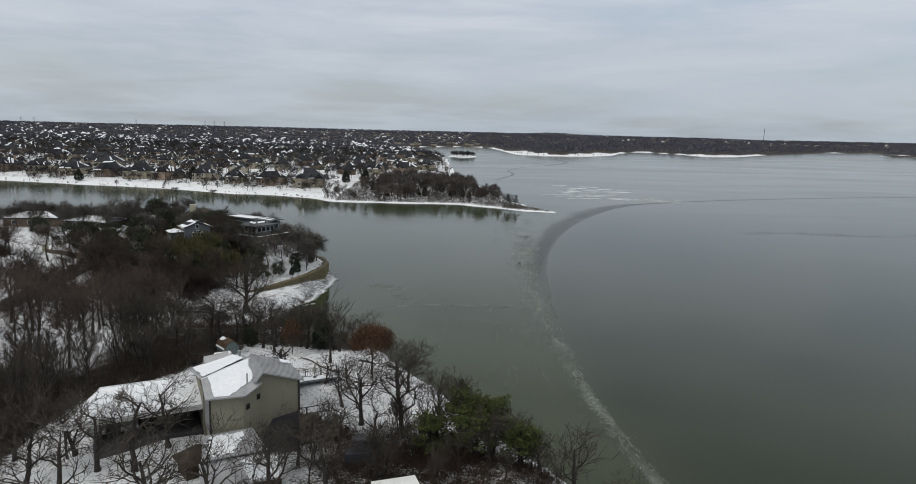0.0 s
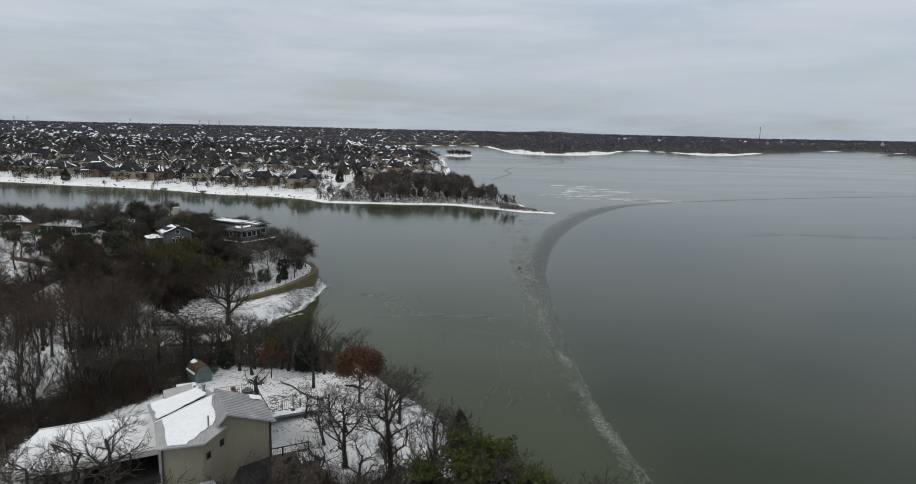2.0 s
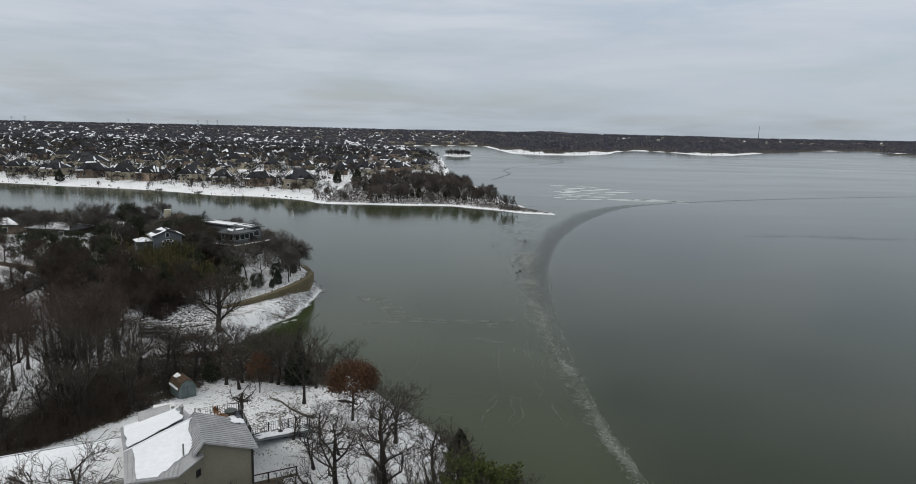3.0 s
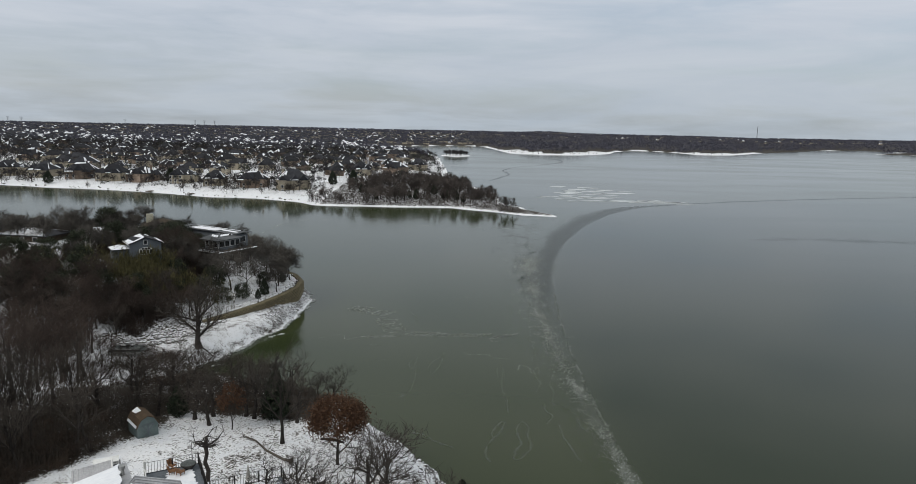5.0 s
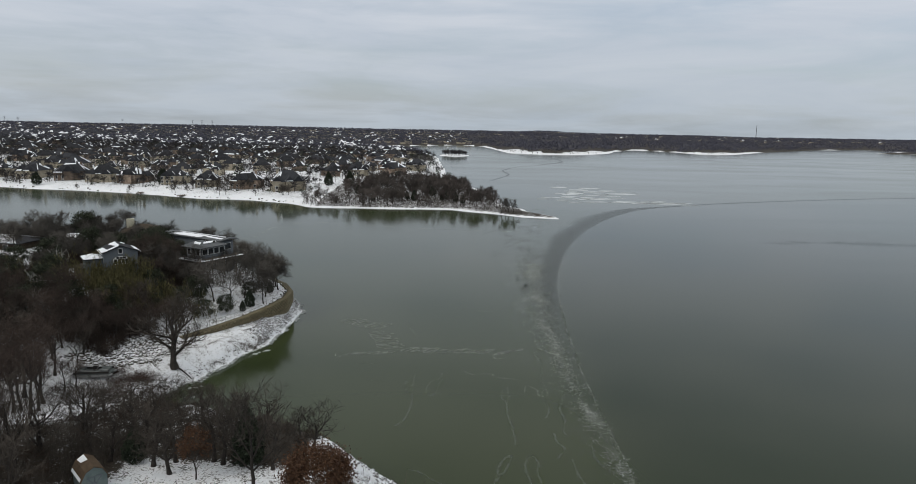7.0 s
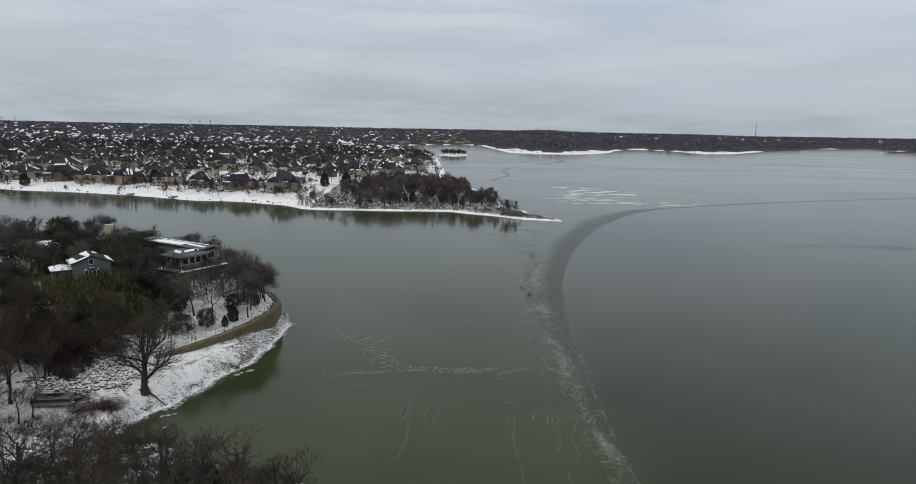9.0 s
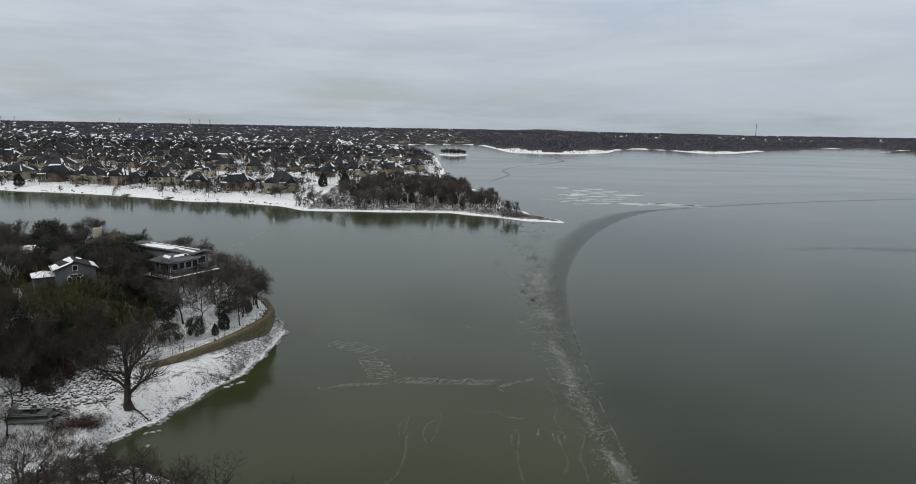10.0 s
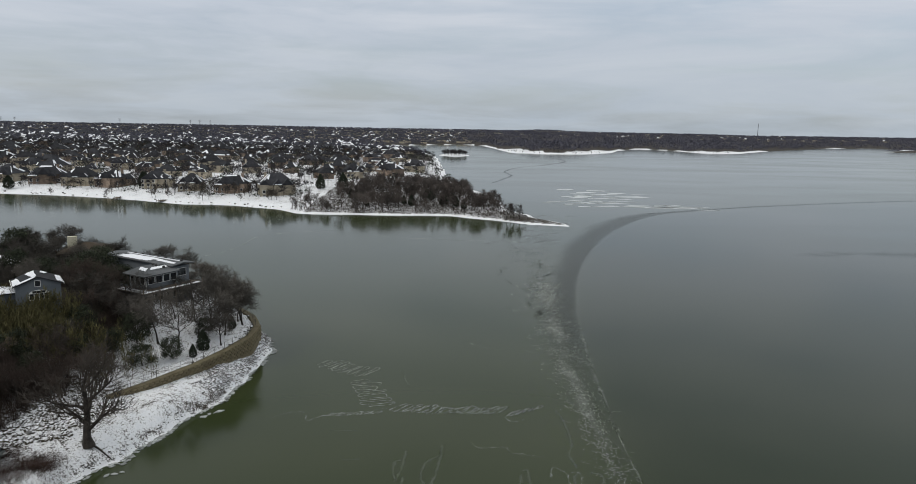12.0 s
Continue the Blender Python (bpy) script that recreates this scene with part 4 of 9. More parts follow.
# trees of the second point by the wall and along its back shore
for x, y, h in [(-40.6, 176.5, 6.5), (-41.5, 181, 7), (-40.3, 187.5, 7.5), (-41.5, 190, 7), (-46, 191, 8), (-43.5, 195.5, 8),
                (-48, 198, 8), (-51, 203, 7.5), (-55, 207, 8), (-60, 211, 8), (-66, 214, 8), (-72, 218, 8), (-79, 222, 8), (-86, 225, 9), (-94, 230, 9),
                (-103, 232, 9), (-112, 236, 9), (-122, 240, 9.5), (-134, 245, 9), (-146, 248, 9), (-160, 252, 9), (-90, 219, 9), (-108, 226, 9), (-127, 231, 9), (-150, 240, 9), (-56, 177, 6), (-62, 178, 6), (-87, 187, 6), (-99, 178, 5), (-108, 172, 5), (-130, 203, 9), (-88, 203, 8), (-100, 204, 9), (-113, 206, 9), (-120, 206, 9), (-108, 208, 9), (-94, 207, 9), (-126, 212, 9),
                (-78, 196, 7), (-70, 198, 7), (-62, 203, 7), (-86, 204, 8), (-134, 205, 8), (-118, 212, 8), (-97, 215, 8), (-76, 213, 8), (-60, 178, 6.2), (-56, 176.5, 6), (-64, 176.5, 6), (-57.5, 182, 6), (-52, 188, 6.5), (-74, 178, 6.5), (-80, 176, 6.5), (-68.7, 182.2, 5.2), (-66.5, 186.8, 5.4), (-64.8, 190.8, 5.4), (-72.5, 199, 6), (-78, 190, 6)]:
    domes[rnd.randrange(4)].put(x, y, rnd.uniform(0, 360), h / 8.0 * (1.3 if x > -50 else 1.12 if x > -66 else 1.0), tall=rnd.uniform(0.80, 0.95), group="oaks on the second point")
# tall oaks on the snowy slope below the villa, their crowns high
slopes_ = [Proto(bare_tree("slope_oak", 190 + i, 9.0, 0.17, "crooked bare oak with a high dark crown on snow", 1.0, light=True, twig_m=M_DOME, fork=0.46, limbs=8, per=(5, 5, 4), spread_a=58, crook=0.26, upright=0.15)) for i in range(3)]
for i, (x, y, h) in enumerate([(-46.6, 172.8, 9.2), (-49.8, 172.9, 9.6), (-52.8, 174.0, 8.8), (-44.5, 183.2, 9.2), (-41.4, 183.7, 8.4), (-41.7, 189.1, 7.7), (-47.4, 183.0, 8.4), (-50.4, 181.4, 6.4), (-49.5, 187.9, 7.5), (-45.0, 177.5, 7.5)]):
    slopes_[i % 3].put(x, y, rnd.uniform(0, 360), h / 9.0, group="oaks on the second point")
# dark bare trees between the cottage and the villa
for x, y, h in [(-64.2, 178.4, 7.4), (-62.0, 179.9, 7.4), (-60.1, 181.0, 7.0), (-67.0, 178.0, 6.4), (-65.6, 180.6, 7.0), (-63.0, 177.0, 6.0), (-60.5, 178.0, 6.4), (-58.6, 176.0, 6.0), (-66.0, 175.6, 5.0), (-61.5, 174.5, 5.5)]:
    coves[rnd.randrange(4)].put(x, y, rnd.uniform(0, 360), h / 12.0, tall=0.95, group="trees on the second point")
for x, y, h in [(-57.2, 151.6, 7.5), (-55.0, 154.4, 7.5), (-53.0, 157.0, 7.5), (-51.8, 159.6, 6.5), (-58.6, 149.4, 7.5), (-56.5, 157.5, 7.0), (-54.0, 160.5, 6.5)]:
    coves[rnd.randrange(4)].put(x, y, rnd.uniform(0, 360), h / 12.0 * 1.1, tall=0.9, group="trees on the second point")
M_LIVEOAK = island_tint(mat("live_oak_leaves", (0.014, 0.019, 0.010), (0.040, 0.048, 0.026), 0.6, 0.8, 6, 0), 0.6, 1.4)
live = [Proto(leafy_tree("live_oak", 140 + i, 6.0, 5.4, "dark evergreen live oak with an uneven crown", M_LIVEOAK, leaf=0.20, clumps=60, per=60, crown_low=0.12, r0=0.16, group="live oaks")) for i in range(3)]
for x, y, h in [(-46.2, 169.5, 3.8), (-44.3, 179.0, 3.4), (-49.5, 166.0, 4.2), (-53, 172, 5), (-72, 190, 6), (-84, 190, 6.5), (-90, 172, 6), (-86, 177, 6),
                (-86, 163, 5), (-91, 167, 5.5), (-95.5, 161.5, 6.5), (-93, 165, 6.5), (-113, 178, 5), (-76, 206, 6), (-95, 208, 7), (-64, 190, 5), (-60.5, 169, 5), (-64.5, 158.5, 5), (-57.5, 163, 5), (-70, 156, 5.5), (-77, 160, 6), (-83, 156, 6), (-55, 168, 4.4), (-80, 168, 5), (-91, 160, 5.5), (-75, 150, 5.5), (-84, 152, 5), (-60, 155.5, 4.5), (-71, 187, 6), (-71, 191, 7), (-70.5, 195, 7), (-66.5, 184, 5.5), (-75, 184, 6)]:
    live[rnd.randrange(3)].put(x, y, rnd.uniform(0, 360), h / 6.0, tall=rnd.uniform(0.8, 1.0))
for x, y, h in [(-42.6, 173.6, 3.6), (-41.2, 184.0, 2.6), (-43.2, 170.6, 2.2)]:
    cedars[rnd.randrange(3)].put(x, y, rnd.uniform(0, 360), h / 6.0)
M_PALE = mat("pale_bark", (0.26, 0.25, 0.23), (0.48, 0.47, 0.44), 1.2, 0.85, 8, 0.2, 0.02)


def sycamore(seed, height):
    """A crooked tree with few bare white limbs."""
    rng = random.Random(seed)
    t = thing("sycamore_tree", "crooked sycamore with bare white limbs above scrub", "tree", "sycamores")
    lv = grow(rng, height, 0.14, fork=0.4, limbs=5, per=(3, 2, 0), crook=0.4, spread_a=48)
    for lvl, name in ((0, "trunk"), (1, "limb")):
        for pts, rad in lv[lvl]:
            g = Geo(); g.tube(pts, [max(q, 0.035) for q in rad], 5); part(name, g, M_PALE, t)
    g = Geo()
    for pts, rad in lv[2] + lv[3]:
        g.tube(pts, [max(q, 0.02) for q in rad], 3, cap=False)
    part("crown", g, M_PALE, t)
    return t


for k, (x, y, h) in enumerate([(-80.6, 172.4, 5.5), (-100, 171, 5), (-86, 153.5, 7), (-84.5, 161.5, 5), (-71.5, 149.5, 7), (-77.5, 158, 6)]):
    sycamore(300 + k, h).matrix_basis = pose(x, y, gz(x, y), 0, 0, k * 70)
# bamboo thicket below the house on the second point
gb = Geo()
bx = [-64.5 + rnd.gauss(0, 6.0) for _ in range(620)]
by = [163.2 + rnd.gauss(0, 2.4) for _ in range(620)]
for _ in range(170):
    u, v = rnd.uniform(-5.5, 5.0), rnd.uniform(1.0, 5.0)
    bx.append(-66.6 + u * 0.81 + v * 0.59); by.append(168.9 + u * 0.59 - v * 0.81)
for x, y, z in zip(bx, by, heights(np.array(bx), np.array(by))[0].tolist()):
    h = rnd.uniform(3.2, 6.0)
    top = Vector((x + rnd.gauss(0, 0.5), y + rnd.gauss(0, 0.5), z + h))
    gb.tube([(x, y, z - 0.1), tuple(top)], [0.03, 0.012], 3, cap=False)
    for k in range(14):
        c = Vector((x, y, z)).lerp(top, rnd.uniform(0.3, 1)) + Vector((rnd.gauss(0, .22), rnd.gauss(0, .22), 0))
        for _ in range(2):
            v = Vector((rnd.gauss(0, 0.25), rnd.gauss(0, 0.25), rnd.uniform(0.4, 1.0))) * 0.8
            s = Vector((rnd.gauss(0, 1), rnd.gauss(0, 1), 0)).normalized() * 0.06
            gb.add([tuple(c - s), tuple(c + s), tuple(c + v)], [(0, 1, 2)])
tagged(part("bamboo_thicket", gb, M_BAMBOO), "dense olive-green bamboo thicket on the slope", "bamboo", kind="stuff")

# drift twigs and dead stalks strewn along the beach
gq = Geo()
for x, y, z, w, d in scatter(2600, (-62, -33), (136, 186), 61):
    if not 0.3 < d < 9 or z > 3.6 or math.sin(d * 2.1 + 0.4 * math.sin(y * 0.5)) + math.sin(x * 0.5 - y * 0.31) < rnd.uniform(-0.6, 1.6):
        continue
    for k in range(5):
        a, q = 1.04 + rnd.gauss(0, 0.5), rnd.uniform(0.15, 0.7)
        p0 = Vector((x + rnd.gauss(0, 0.5), y + rnd.gauss(0, 0.7), z + 0.02))
        p1 = p0 + Vector((math.cos(a) * q, math.sin(a) * q, rnd.uniform(0.0, 0.12)))
        s = Vector((math.sin(a), -math.cos(a), 0.6)) * rnd.uniform(0.015, 0.035)
        gq.add([tuple(p0 - s), tuple(p0 + s), tuple(p1)], [(0, 1, 2)])
tagged(part("drift_twigs", gq, M_TWIG), "dead twigs and stalks strewn on the snowy beach", "driftwood", kind="stuff")

# dark bare thicket between the carport and the shed, red-brown scrub below the house
gq, gr = Geo(), Geo()
n_s = 0
for x, y, z, w, d in scatter(2600, (-64, -33), (78, 104), 35):
    if w < 0.30 or d < 9 or not free(x, y) or x > -43 + 0.63 * min(max(y - 75, 0), 16):
        continue
    n_s += 1
    if n_s > 330:
        break
    hh = rnd.uniform(1.2, 3.4)
    for k in range(60):
        a, q = rnd.uniform(0, 6.28), rnd.uniform(0.1, 0.9)
        p0 = Vector((x + rnd.gauss(0, 0.5), y + rnd.gauss(0, 0.5), z - 0.1 + rnd.uniform(0, 0.4) * hh))
        p1 = p0 + Vector((math.cos(a) * q * hh * 0.6, math.sin(a) * q * hh * 0.6, hh * rnd.uniform(0.2, 0.8)))
        s = Vector((math.sin(a), -math.cos(a), 0)) * 0.014
        gq.add([tuple(p0 - s), tuple(p0 + s), tuple(p1)], [(0, 1, 2)])
for x, y, z, w, d in scatter(420, (-14.5, 3.5), (59.5, 69.5), 36):
    if not free(x, y):
        continue
    hh = rnd.uniform(0.7, 1.9)
    for k in range(46):
        a, q = rnd.uniform(0, 6.28), rnd.uniform(0.1, 0.9)
        p0 = Vector((x + rnd.gauss(0, 0.35), y + rnd.gauss(0, 0.35), z - 0.1 + rnd.uniform(0, 0.3) * hh))
        p1 = p0 + Vector((math.cos(a) * q * hh * 0.6, math.sin(a) * q * hh * 0.6, hh * rnd.uniform(0.3, 0.9)))
        s = Vector((math.sin(a), -math.cos(a), 0)) * 0.011
        gr.add([tuple(p0 - s), tuple(p0 + s), tuple(p1)], [(0, 1, 2)])
tagged(part("house_scrub", gr, M_REDBRUSH), "red-brown leafless scrub below the house", "scrub", kind="stuff")
tagged(part("belt_thicket", gq, M_TWIG), "dark leafless thicket beside the snowy lawn", "scrub", kind="stuff")
# thicket on the slope above the beach
gq = Geo()
n_s = 0
for x, y, z, w, d in scatter(5000, (-108, -50), (144, 178), 33):
    if z < (4.0 if x < -57 else 5.5) or not free(x, y) or (x > -56 and y > 160) or x < -0.74 * y:
        continue
    n_s += 1
    if n_s > 640:
        break
    hh = rnd.uniform(1.8, 4.6) * (0.7 if y > 155 else 1.0)
    for k in range(64):
        a, q = rnd.uniform(0, 6.28), rnd.uniform(0.1, 0.8)
        p0 = Vector((x + rnd.gauss(0, 0.3), y + rnd.gauss(0, 0.3), z - 0.1))
        p1 = p0 + Vector((math.cos(a) * q * hh * 0.5, math.sin(a) * q * hh * 0.5, hh * rnd.uniform(0.5, 1)))
        s = Vector((math.sin(a), -math.cos(a), 0)) * 0.016
        gq.add([tuple(p0 - s), tuple(p0 + s), tuple(p1)], [(0, 1, 2)])
        for _ in range(2):
            m_ = p0.lerp(p1, rnd.uniform(0.4, 0.8))
            p2 = m_ + Vector((rnd.gauss(0, .5), rnd.gauss(0, .5), rnd.uniform(0.1, 0.9)))
            gq.add([tuple(m_ - s * .7), tuple(m_ + s * .7), tuple(p2)], [(0, 1, 2)])
for x, y, z, w, d in scatter(700, (-69, -55.5), (146.5, 158.5), 34):
    if z < 4.5 or not free(x, y):
        continue
    hh = rnd.uniform(1.6, 3.6)
    for k in range(54):
        a, q = rnd.uniform(0, 6.28), rnd.uniform(0.1, 0.9)
        p0 = Vector((x + rnd.gauss(0, 0.4), y + rnd.gauss(0, 0.4), z + rnd.uniform(0, 0.5) * hh))
        p1 = p0 + Vector((math.cos(a) * q * hh * 0.5, math.sin(a) * q * hh * 0.5, hh * rnd.uniform(0.2, 0.6)))
        s = Vector((math.sin(a), -math.cos(a), 0)) * 0.016
        gq.add([tuple(p0 - s), tuple(p0 + s), tuple(p1)], [(0, 1, 2)])
tagged(part("slope_thicket", gq, M_COVE), "dense dark brown thicket on the wooded slope", "scrub", kind="stuff")
# tangle of red-brown twigs at the head of the cove
gq = Geo()
for i in range(230):
    t_ = rnd.random()
    x, y = -58 + 14 * t_ + rnd.gauss(0, 2.4), 131.0 + 6.5 * t_ + rnd.gauss(0, 2.6)
    z = gz(x, y)
    if z < 0.25:
        continue
    hh = rnd.uniform(0.4, 1.2)
    for k in range(24):
        a, q = rnd.uniform(0, 6.28), rnd.uniform(0.3, 1.6)
        p0 = Vector((x + rnd.gauss(0, 0.5), y + rnd.gauss(0, 0.5), z - 0.05))
        p1 = p0 + Vector((math.cos(a) * q * hh, math.sin(a) * q * hh, hh * rnd.uniform(0.3, 1)))
        s = Vector((math.sin(a), -math.cos(a), 0)) * 0.024
        gq.add([tuple(p0 - s), tuple(p0 + s), tuple(p1)], [(0, 1, 2)])
for i in range(130):
    cx, cy = rnd.choice(((-51.4, 139.4), (-53.0, 138.2), (-50.2, 138.6), (-49.3, 139.6), (-54.6, 140.0), (-52.2, 136.6)))
    x, y = cx + rnd.gauss(0, 0.9), cy + rnd.gauss(0, 0.6)
    z = gz(x, y)
    for k in range(16):
        a, q = rnd.gauss(0.9, 0.9), rnd.uniform(0.4, 2.0)
        p0 = Vector((x + rnd.gauss(0, 0.4), y + rnd.gauss(0, 0.4), z - 0.05))
        p1 = p0 + Vector((math.cos(a) * q, math.sin(a) * q, rnd.uniform(0.1, 0.9)))
        s = Vector((math.sin(a), -math.cos(a), 0)) * 0.026
        gq.add([tuple(p0 - s), tuple(p0 + s), tuple(p1)], [(0, 1, 2)])
tagged(part("shore_brush", gq, M_REDBRUSH), "low tangle of red-brown twigs on the snowy shore", "scrub", kind="stuff")
limb = Geo()
limb.tube([(-46.6, 144.2, gz(-46.6, 144.2) + 0.25), (-45.2, 144.3, gz(-45.2, 144.3) + 0.25), (-43.6, 144.2, gz(-43.6, 144.2) + 0.12)], [0.16, 0.12, 0.05], 7)
limb.tube([(-45.0, 144.3, gz(-45.0, 144.3) + 0.2), (-44.4, 145.0, gz(-44.4, 145.0) + 0.35)], [0.06, 0.02], 5)
tagged(part("fallen_limb", limb, M_BARK), "dark fallen limb on snow at the oak's foot", "branch")

# undergrowth: brown scrub under the trees and along the cove
gu = Geo()
n_s = 0
for x, y, z, w, d in scatter(26000, (-125, 12), (56, 215), 3):
    cove = d < 7 and 120 < y < 141 and x > -62
    if not cove and x > -44 and 90 < y < 126 and rnd.random() < (0.85 if y < 106 else 0.55):
        continue
    if not cove and x <= -44 and 76 < y < 138 and rnd.random() < 0.7:
        continue
    if cove and x < -46 and y > 121 and rnd.random() < 0.8:
        continue
    if d < 0.6 or not (w > 0.33 or cove or (y < 140 and x < -44 and rnd.random() < 0.05)) or not free(x, y) or (z < 4 and not cove and x > -62):
        continue
    n_s += 1
    if n_s > 3300:
        break
    hh = rnd.uniform(1.0, 3.2) * (0.45 if cove or x > -20 or (y > 108 and x > -58) else 1)
    for k in range(34):
        a, q = rnd.uniform(0, 6.28), rnd.uniform(0.1, 0.9)
        p0 = Vector((x + rnd.gauss(0, 0.35), y + rnd.gauss(0, 0.35), z - 0.1))
        p1 = p0 + Vector((math.cos(a) * q * hh * 0.7, math.sin(a) * q * hh * 0.7, hh * rnd.uniform(0.5, 1)))
        s = Vector((math.sin(a), -math.cos(a), 0)) * 0.018
        gu.add([tuple(p0 - s), tuple(p0 + s), tuple(p1)], [(0, 1, 2)])
        p2 = p0.lerp(p1, 0.5) + Vector((rnd.gauss(0, .4), rnd.gauss(0, .4), rnd.uniform(0.1, 0.6)))
        gu.add([tuple(p0.lerp(p1, 0.45) - s * .7), tuple(p0.lerp(p1, 0.5) + s * .7), tuple(p2)], [(0, 1, 2)])
for i in range(280):
    x, y = rnd.uniform(-18, 13), rnd.uniform(55.5, 72)
    if x > 26 - 0.23 * y or (x < -7 and y > 67.5):
        continue
    z = 9.4 if x < 4 else 9.4 - (x - 4) * 0.5
    hh = rnd.uniform(1.2, 2.8)
    for k in range(30):
        a, q = rnd.uniform(0, 6.28), rnd.uniform(0.1, 0.9)
        p0 = Vector((x + rnd.gauss(0, 0.35), y + rnd.gauss(0, 0.35), z - 0.4))
        p1 = p0 + Vector((math.cos(a) * q * hh * 0.7, math.sin(a) * q * hh * 0.7, hh * rnd.uniform(0.5, 1)))
        s = Vector((math.sin(a), -math.cos(a), 0)) * 0.022
        gu.add([tuple(p0 - s), tuple(p0 + s), tuple(p1)], [(0, 1, 2)])
        p2 = p0.lerp(p1, 0.5) + Vector((rnd.gauss(0, .4), rnd.gauss(0, .4), rnd.uniform(0.1, 0.6)))
        gu.add([tuple(p0.lerp(p1, 0.45) - s * .7), tuple(p0.lerp(p1, 0.5) + s * .7), tuple(p2)], [(0, 1, 2)])
tagged(part("undergrowth", gu, M_BRUSH), "tangled brown leafless scrub under the trees", "scrub", kind="stuff")


# ---- the house on the near point ----
HX, HY, HTURN = -23.0, 61.0, 28.0
HZ = 10.6


def plank_roof(name, quad, thick, m, parent, seam_n=0, seam_m=None, label=""):
    """A roof slope with raised seams that run from its upper edge (0-1) to its lower edge (3-2)."""
    g = Geo(); g.plate(quad, thick)
    r = part(name, g, m, parent, label)
    if seam_n:
        q = [Vector(p) for p in quad]
        nr = (q[1] - q[0]).cross(q[2] - q[0]).normalized()
        for i in range(seam_n):
            f = (i + 0.5) / seam_n
            a, b = q[0].lerp(q[1], f), q[3].lerp(q[2], f)
            d = (q[1] - q[0]).normalized() * 0.035
            gs = Geo(); gs.plate([a - d + nr * 0.05, a + d + nr * 0.05, b + d + nr * 0.05, b - d + nr * 0.05], 0.05)
            part("seam", gs, seam_m or m, r)
    return r


def ragged(quad, rng, inset=0.06, n=9, lift=0.07, thick=0.06):
    """A snow blanket on a roof slope, with a wavering melted edge."""
    q = [Vector(p) for p in quad]
    nr = (q[1] - q[0]).cross(q[2] - q[0]).normalized()
    if nr.z < 0:
        q = [q[1], q[0], q[3], q[2]]
        nr = -nr
    P = lambda u, v: q[0].lerp(q[1], u).lerp(q[3].lerp(q[2], u), v) + nr * lift
    pts = []
    for i in range(n):
        pts.append(P(i / n * (1 - 2 * inset) + inset, inset * rng.uniform(0.3, 1.6)))
    for i in range(n):
        pts.append(P(1 - inset * rng.uniform(0.3, 2.2), inset + i / n * (1 - 2 * inset)))
    for i in range(n):
        pts.append(P(1 - inset - i / n * (1 - 2 * inset), 1 - inset * rng.uniform(0.2, 1.4)))
    for i in range(n):
        pts.append(P(inset * rng.uniform(0.3, 1.6), 1 - inset - i / n * (1 - 2 * inset)))
    g = Geo(); g.plate(pts, thick)
    return g


def window(parent, lo, hi, axis, frame_m=M_TRIM):
    """A framed window on a wall; axis is the wall's outward axis, 'x' or 'y'. lo and hi span its face."""
    g = Geo(); g.box(lo, hi)
    w = part("window", g, frame_m, parent)
    (a, b, c), (d, e, f) = lo, hi
    s = 0.09
    if axis == 'y':
        g = Geo(); g.box((a + s, b - 0.015, c + s), (d - s, b + 0.02, f - s))
    else:
        g = Geo(); g.box((d - 0.02, b + s, c + s), (d + 0.015, e - s, f - s))
    part("pane", g, M_GLASS, w)
    return w


M_DARKWOOD = mat("dark_brown_boards", (0.030, 0.022, 0.015), (0.075, 0.055, 0.036), 1.2, 0.85, 12, 0.3, 0.01)
rh = random.Random(5)
house = thing("house", "two-storey beige house with grey metal roofs under melting snow", "house")
house.matrix_basis = pose(HX, HY, HZ, 0, 0, HTURN)
RISE = lambda v: 7.30 + 0.16 * (v + 2.5)
prof = [(4.6, -1.5), (8.6, -1.5), (8.6, 7.2), (5.05, 8.45), (4.6, 7.5)]
g = Geo(); n = len(prof)
g.add([(x, -0.6, z) for x, z in prof] + [(x, 4.7, z) for x, z in prof], [tuple(range(n)), tuple(range(2 * n - 1, n - 1, -1))] + [(i, n + i, n + (i + 1) % n, (i + 1) % n) for i in range(n)])
part("wall", g, M_SIDING, house)
plan = [(-0.1, -2.1), (2.9, -2.5), (4.9, -0.7), (4.9, 4.2), (-0.1, 1.2)]
g = Geo(); n = len(plan)
g.add([(x, y, -1.5) for x, y in plan] + [(x, y, RISE(y) - 0.16) for x, y in plan], [tuple(range(n - 1, -1, -1)), tuple(range(n, 2 * n))] + [(i, (i + 1) % n, n + (i + 1) % n, n + i) for i in range(n)])
part("wing_wall", g, M_SIDING, house)
g = Geo(); g.box((0.05, 4.1, -1.5), (4.5, 11.0, 5.6)); part("rear_wall", g, M_SIDING, house)
g = Geo(); g.add([(4.95, -0.66, -1.5), (8.64, -0.66, -1.5), (8.64, -0.66, 3.9), (6.0, -0.66, 3.5), (4.95, -0.66, 1.7), (4.95, -0.55, -1.5), (8.64, -0.55, -1.5), (8.64, -0.55, 3.9), (6.0, -0.55, 3.5), (4.95, -0.55, 1.7)],
                 [(0, 1, 2, 3, 4), (9, 8, 7, 6, 5), (0, 5, 6, 1), (1, 6, 7, 2), (2, 7, 8, 3), (3, 8, 9, 4), (4, 9, 5, 0)])
part("foundation", g, M_DARKBASE, house, "dark blue-grey painted base")
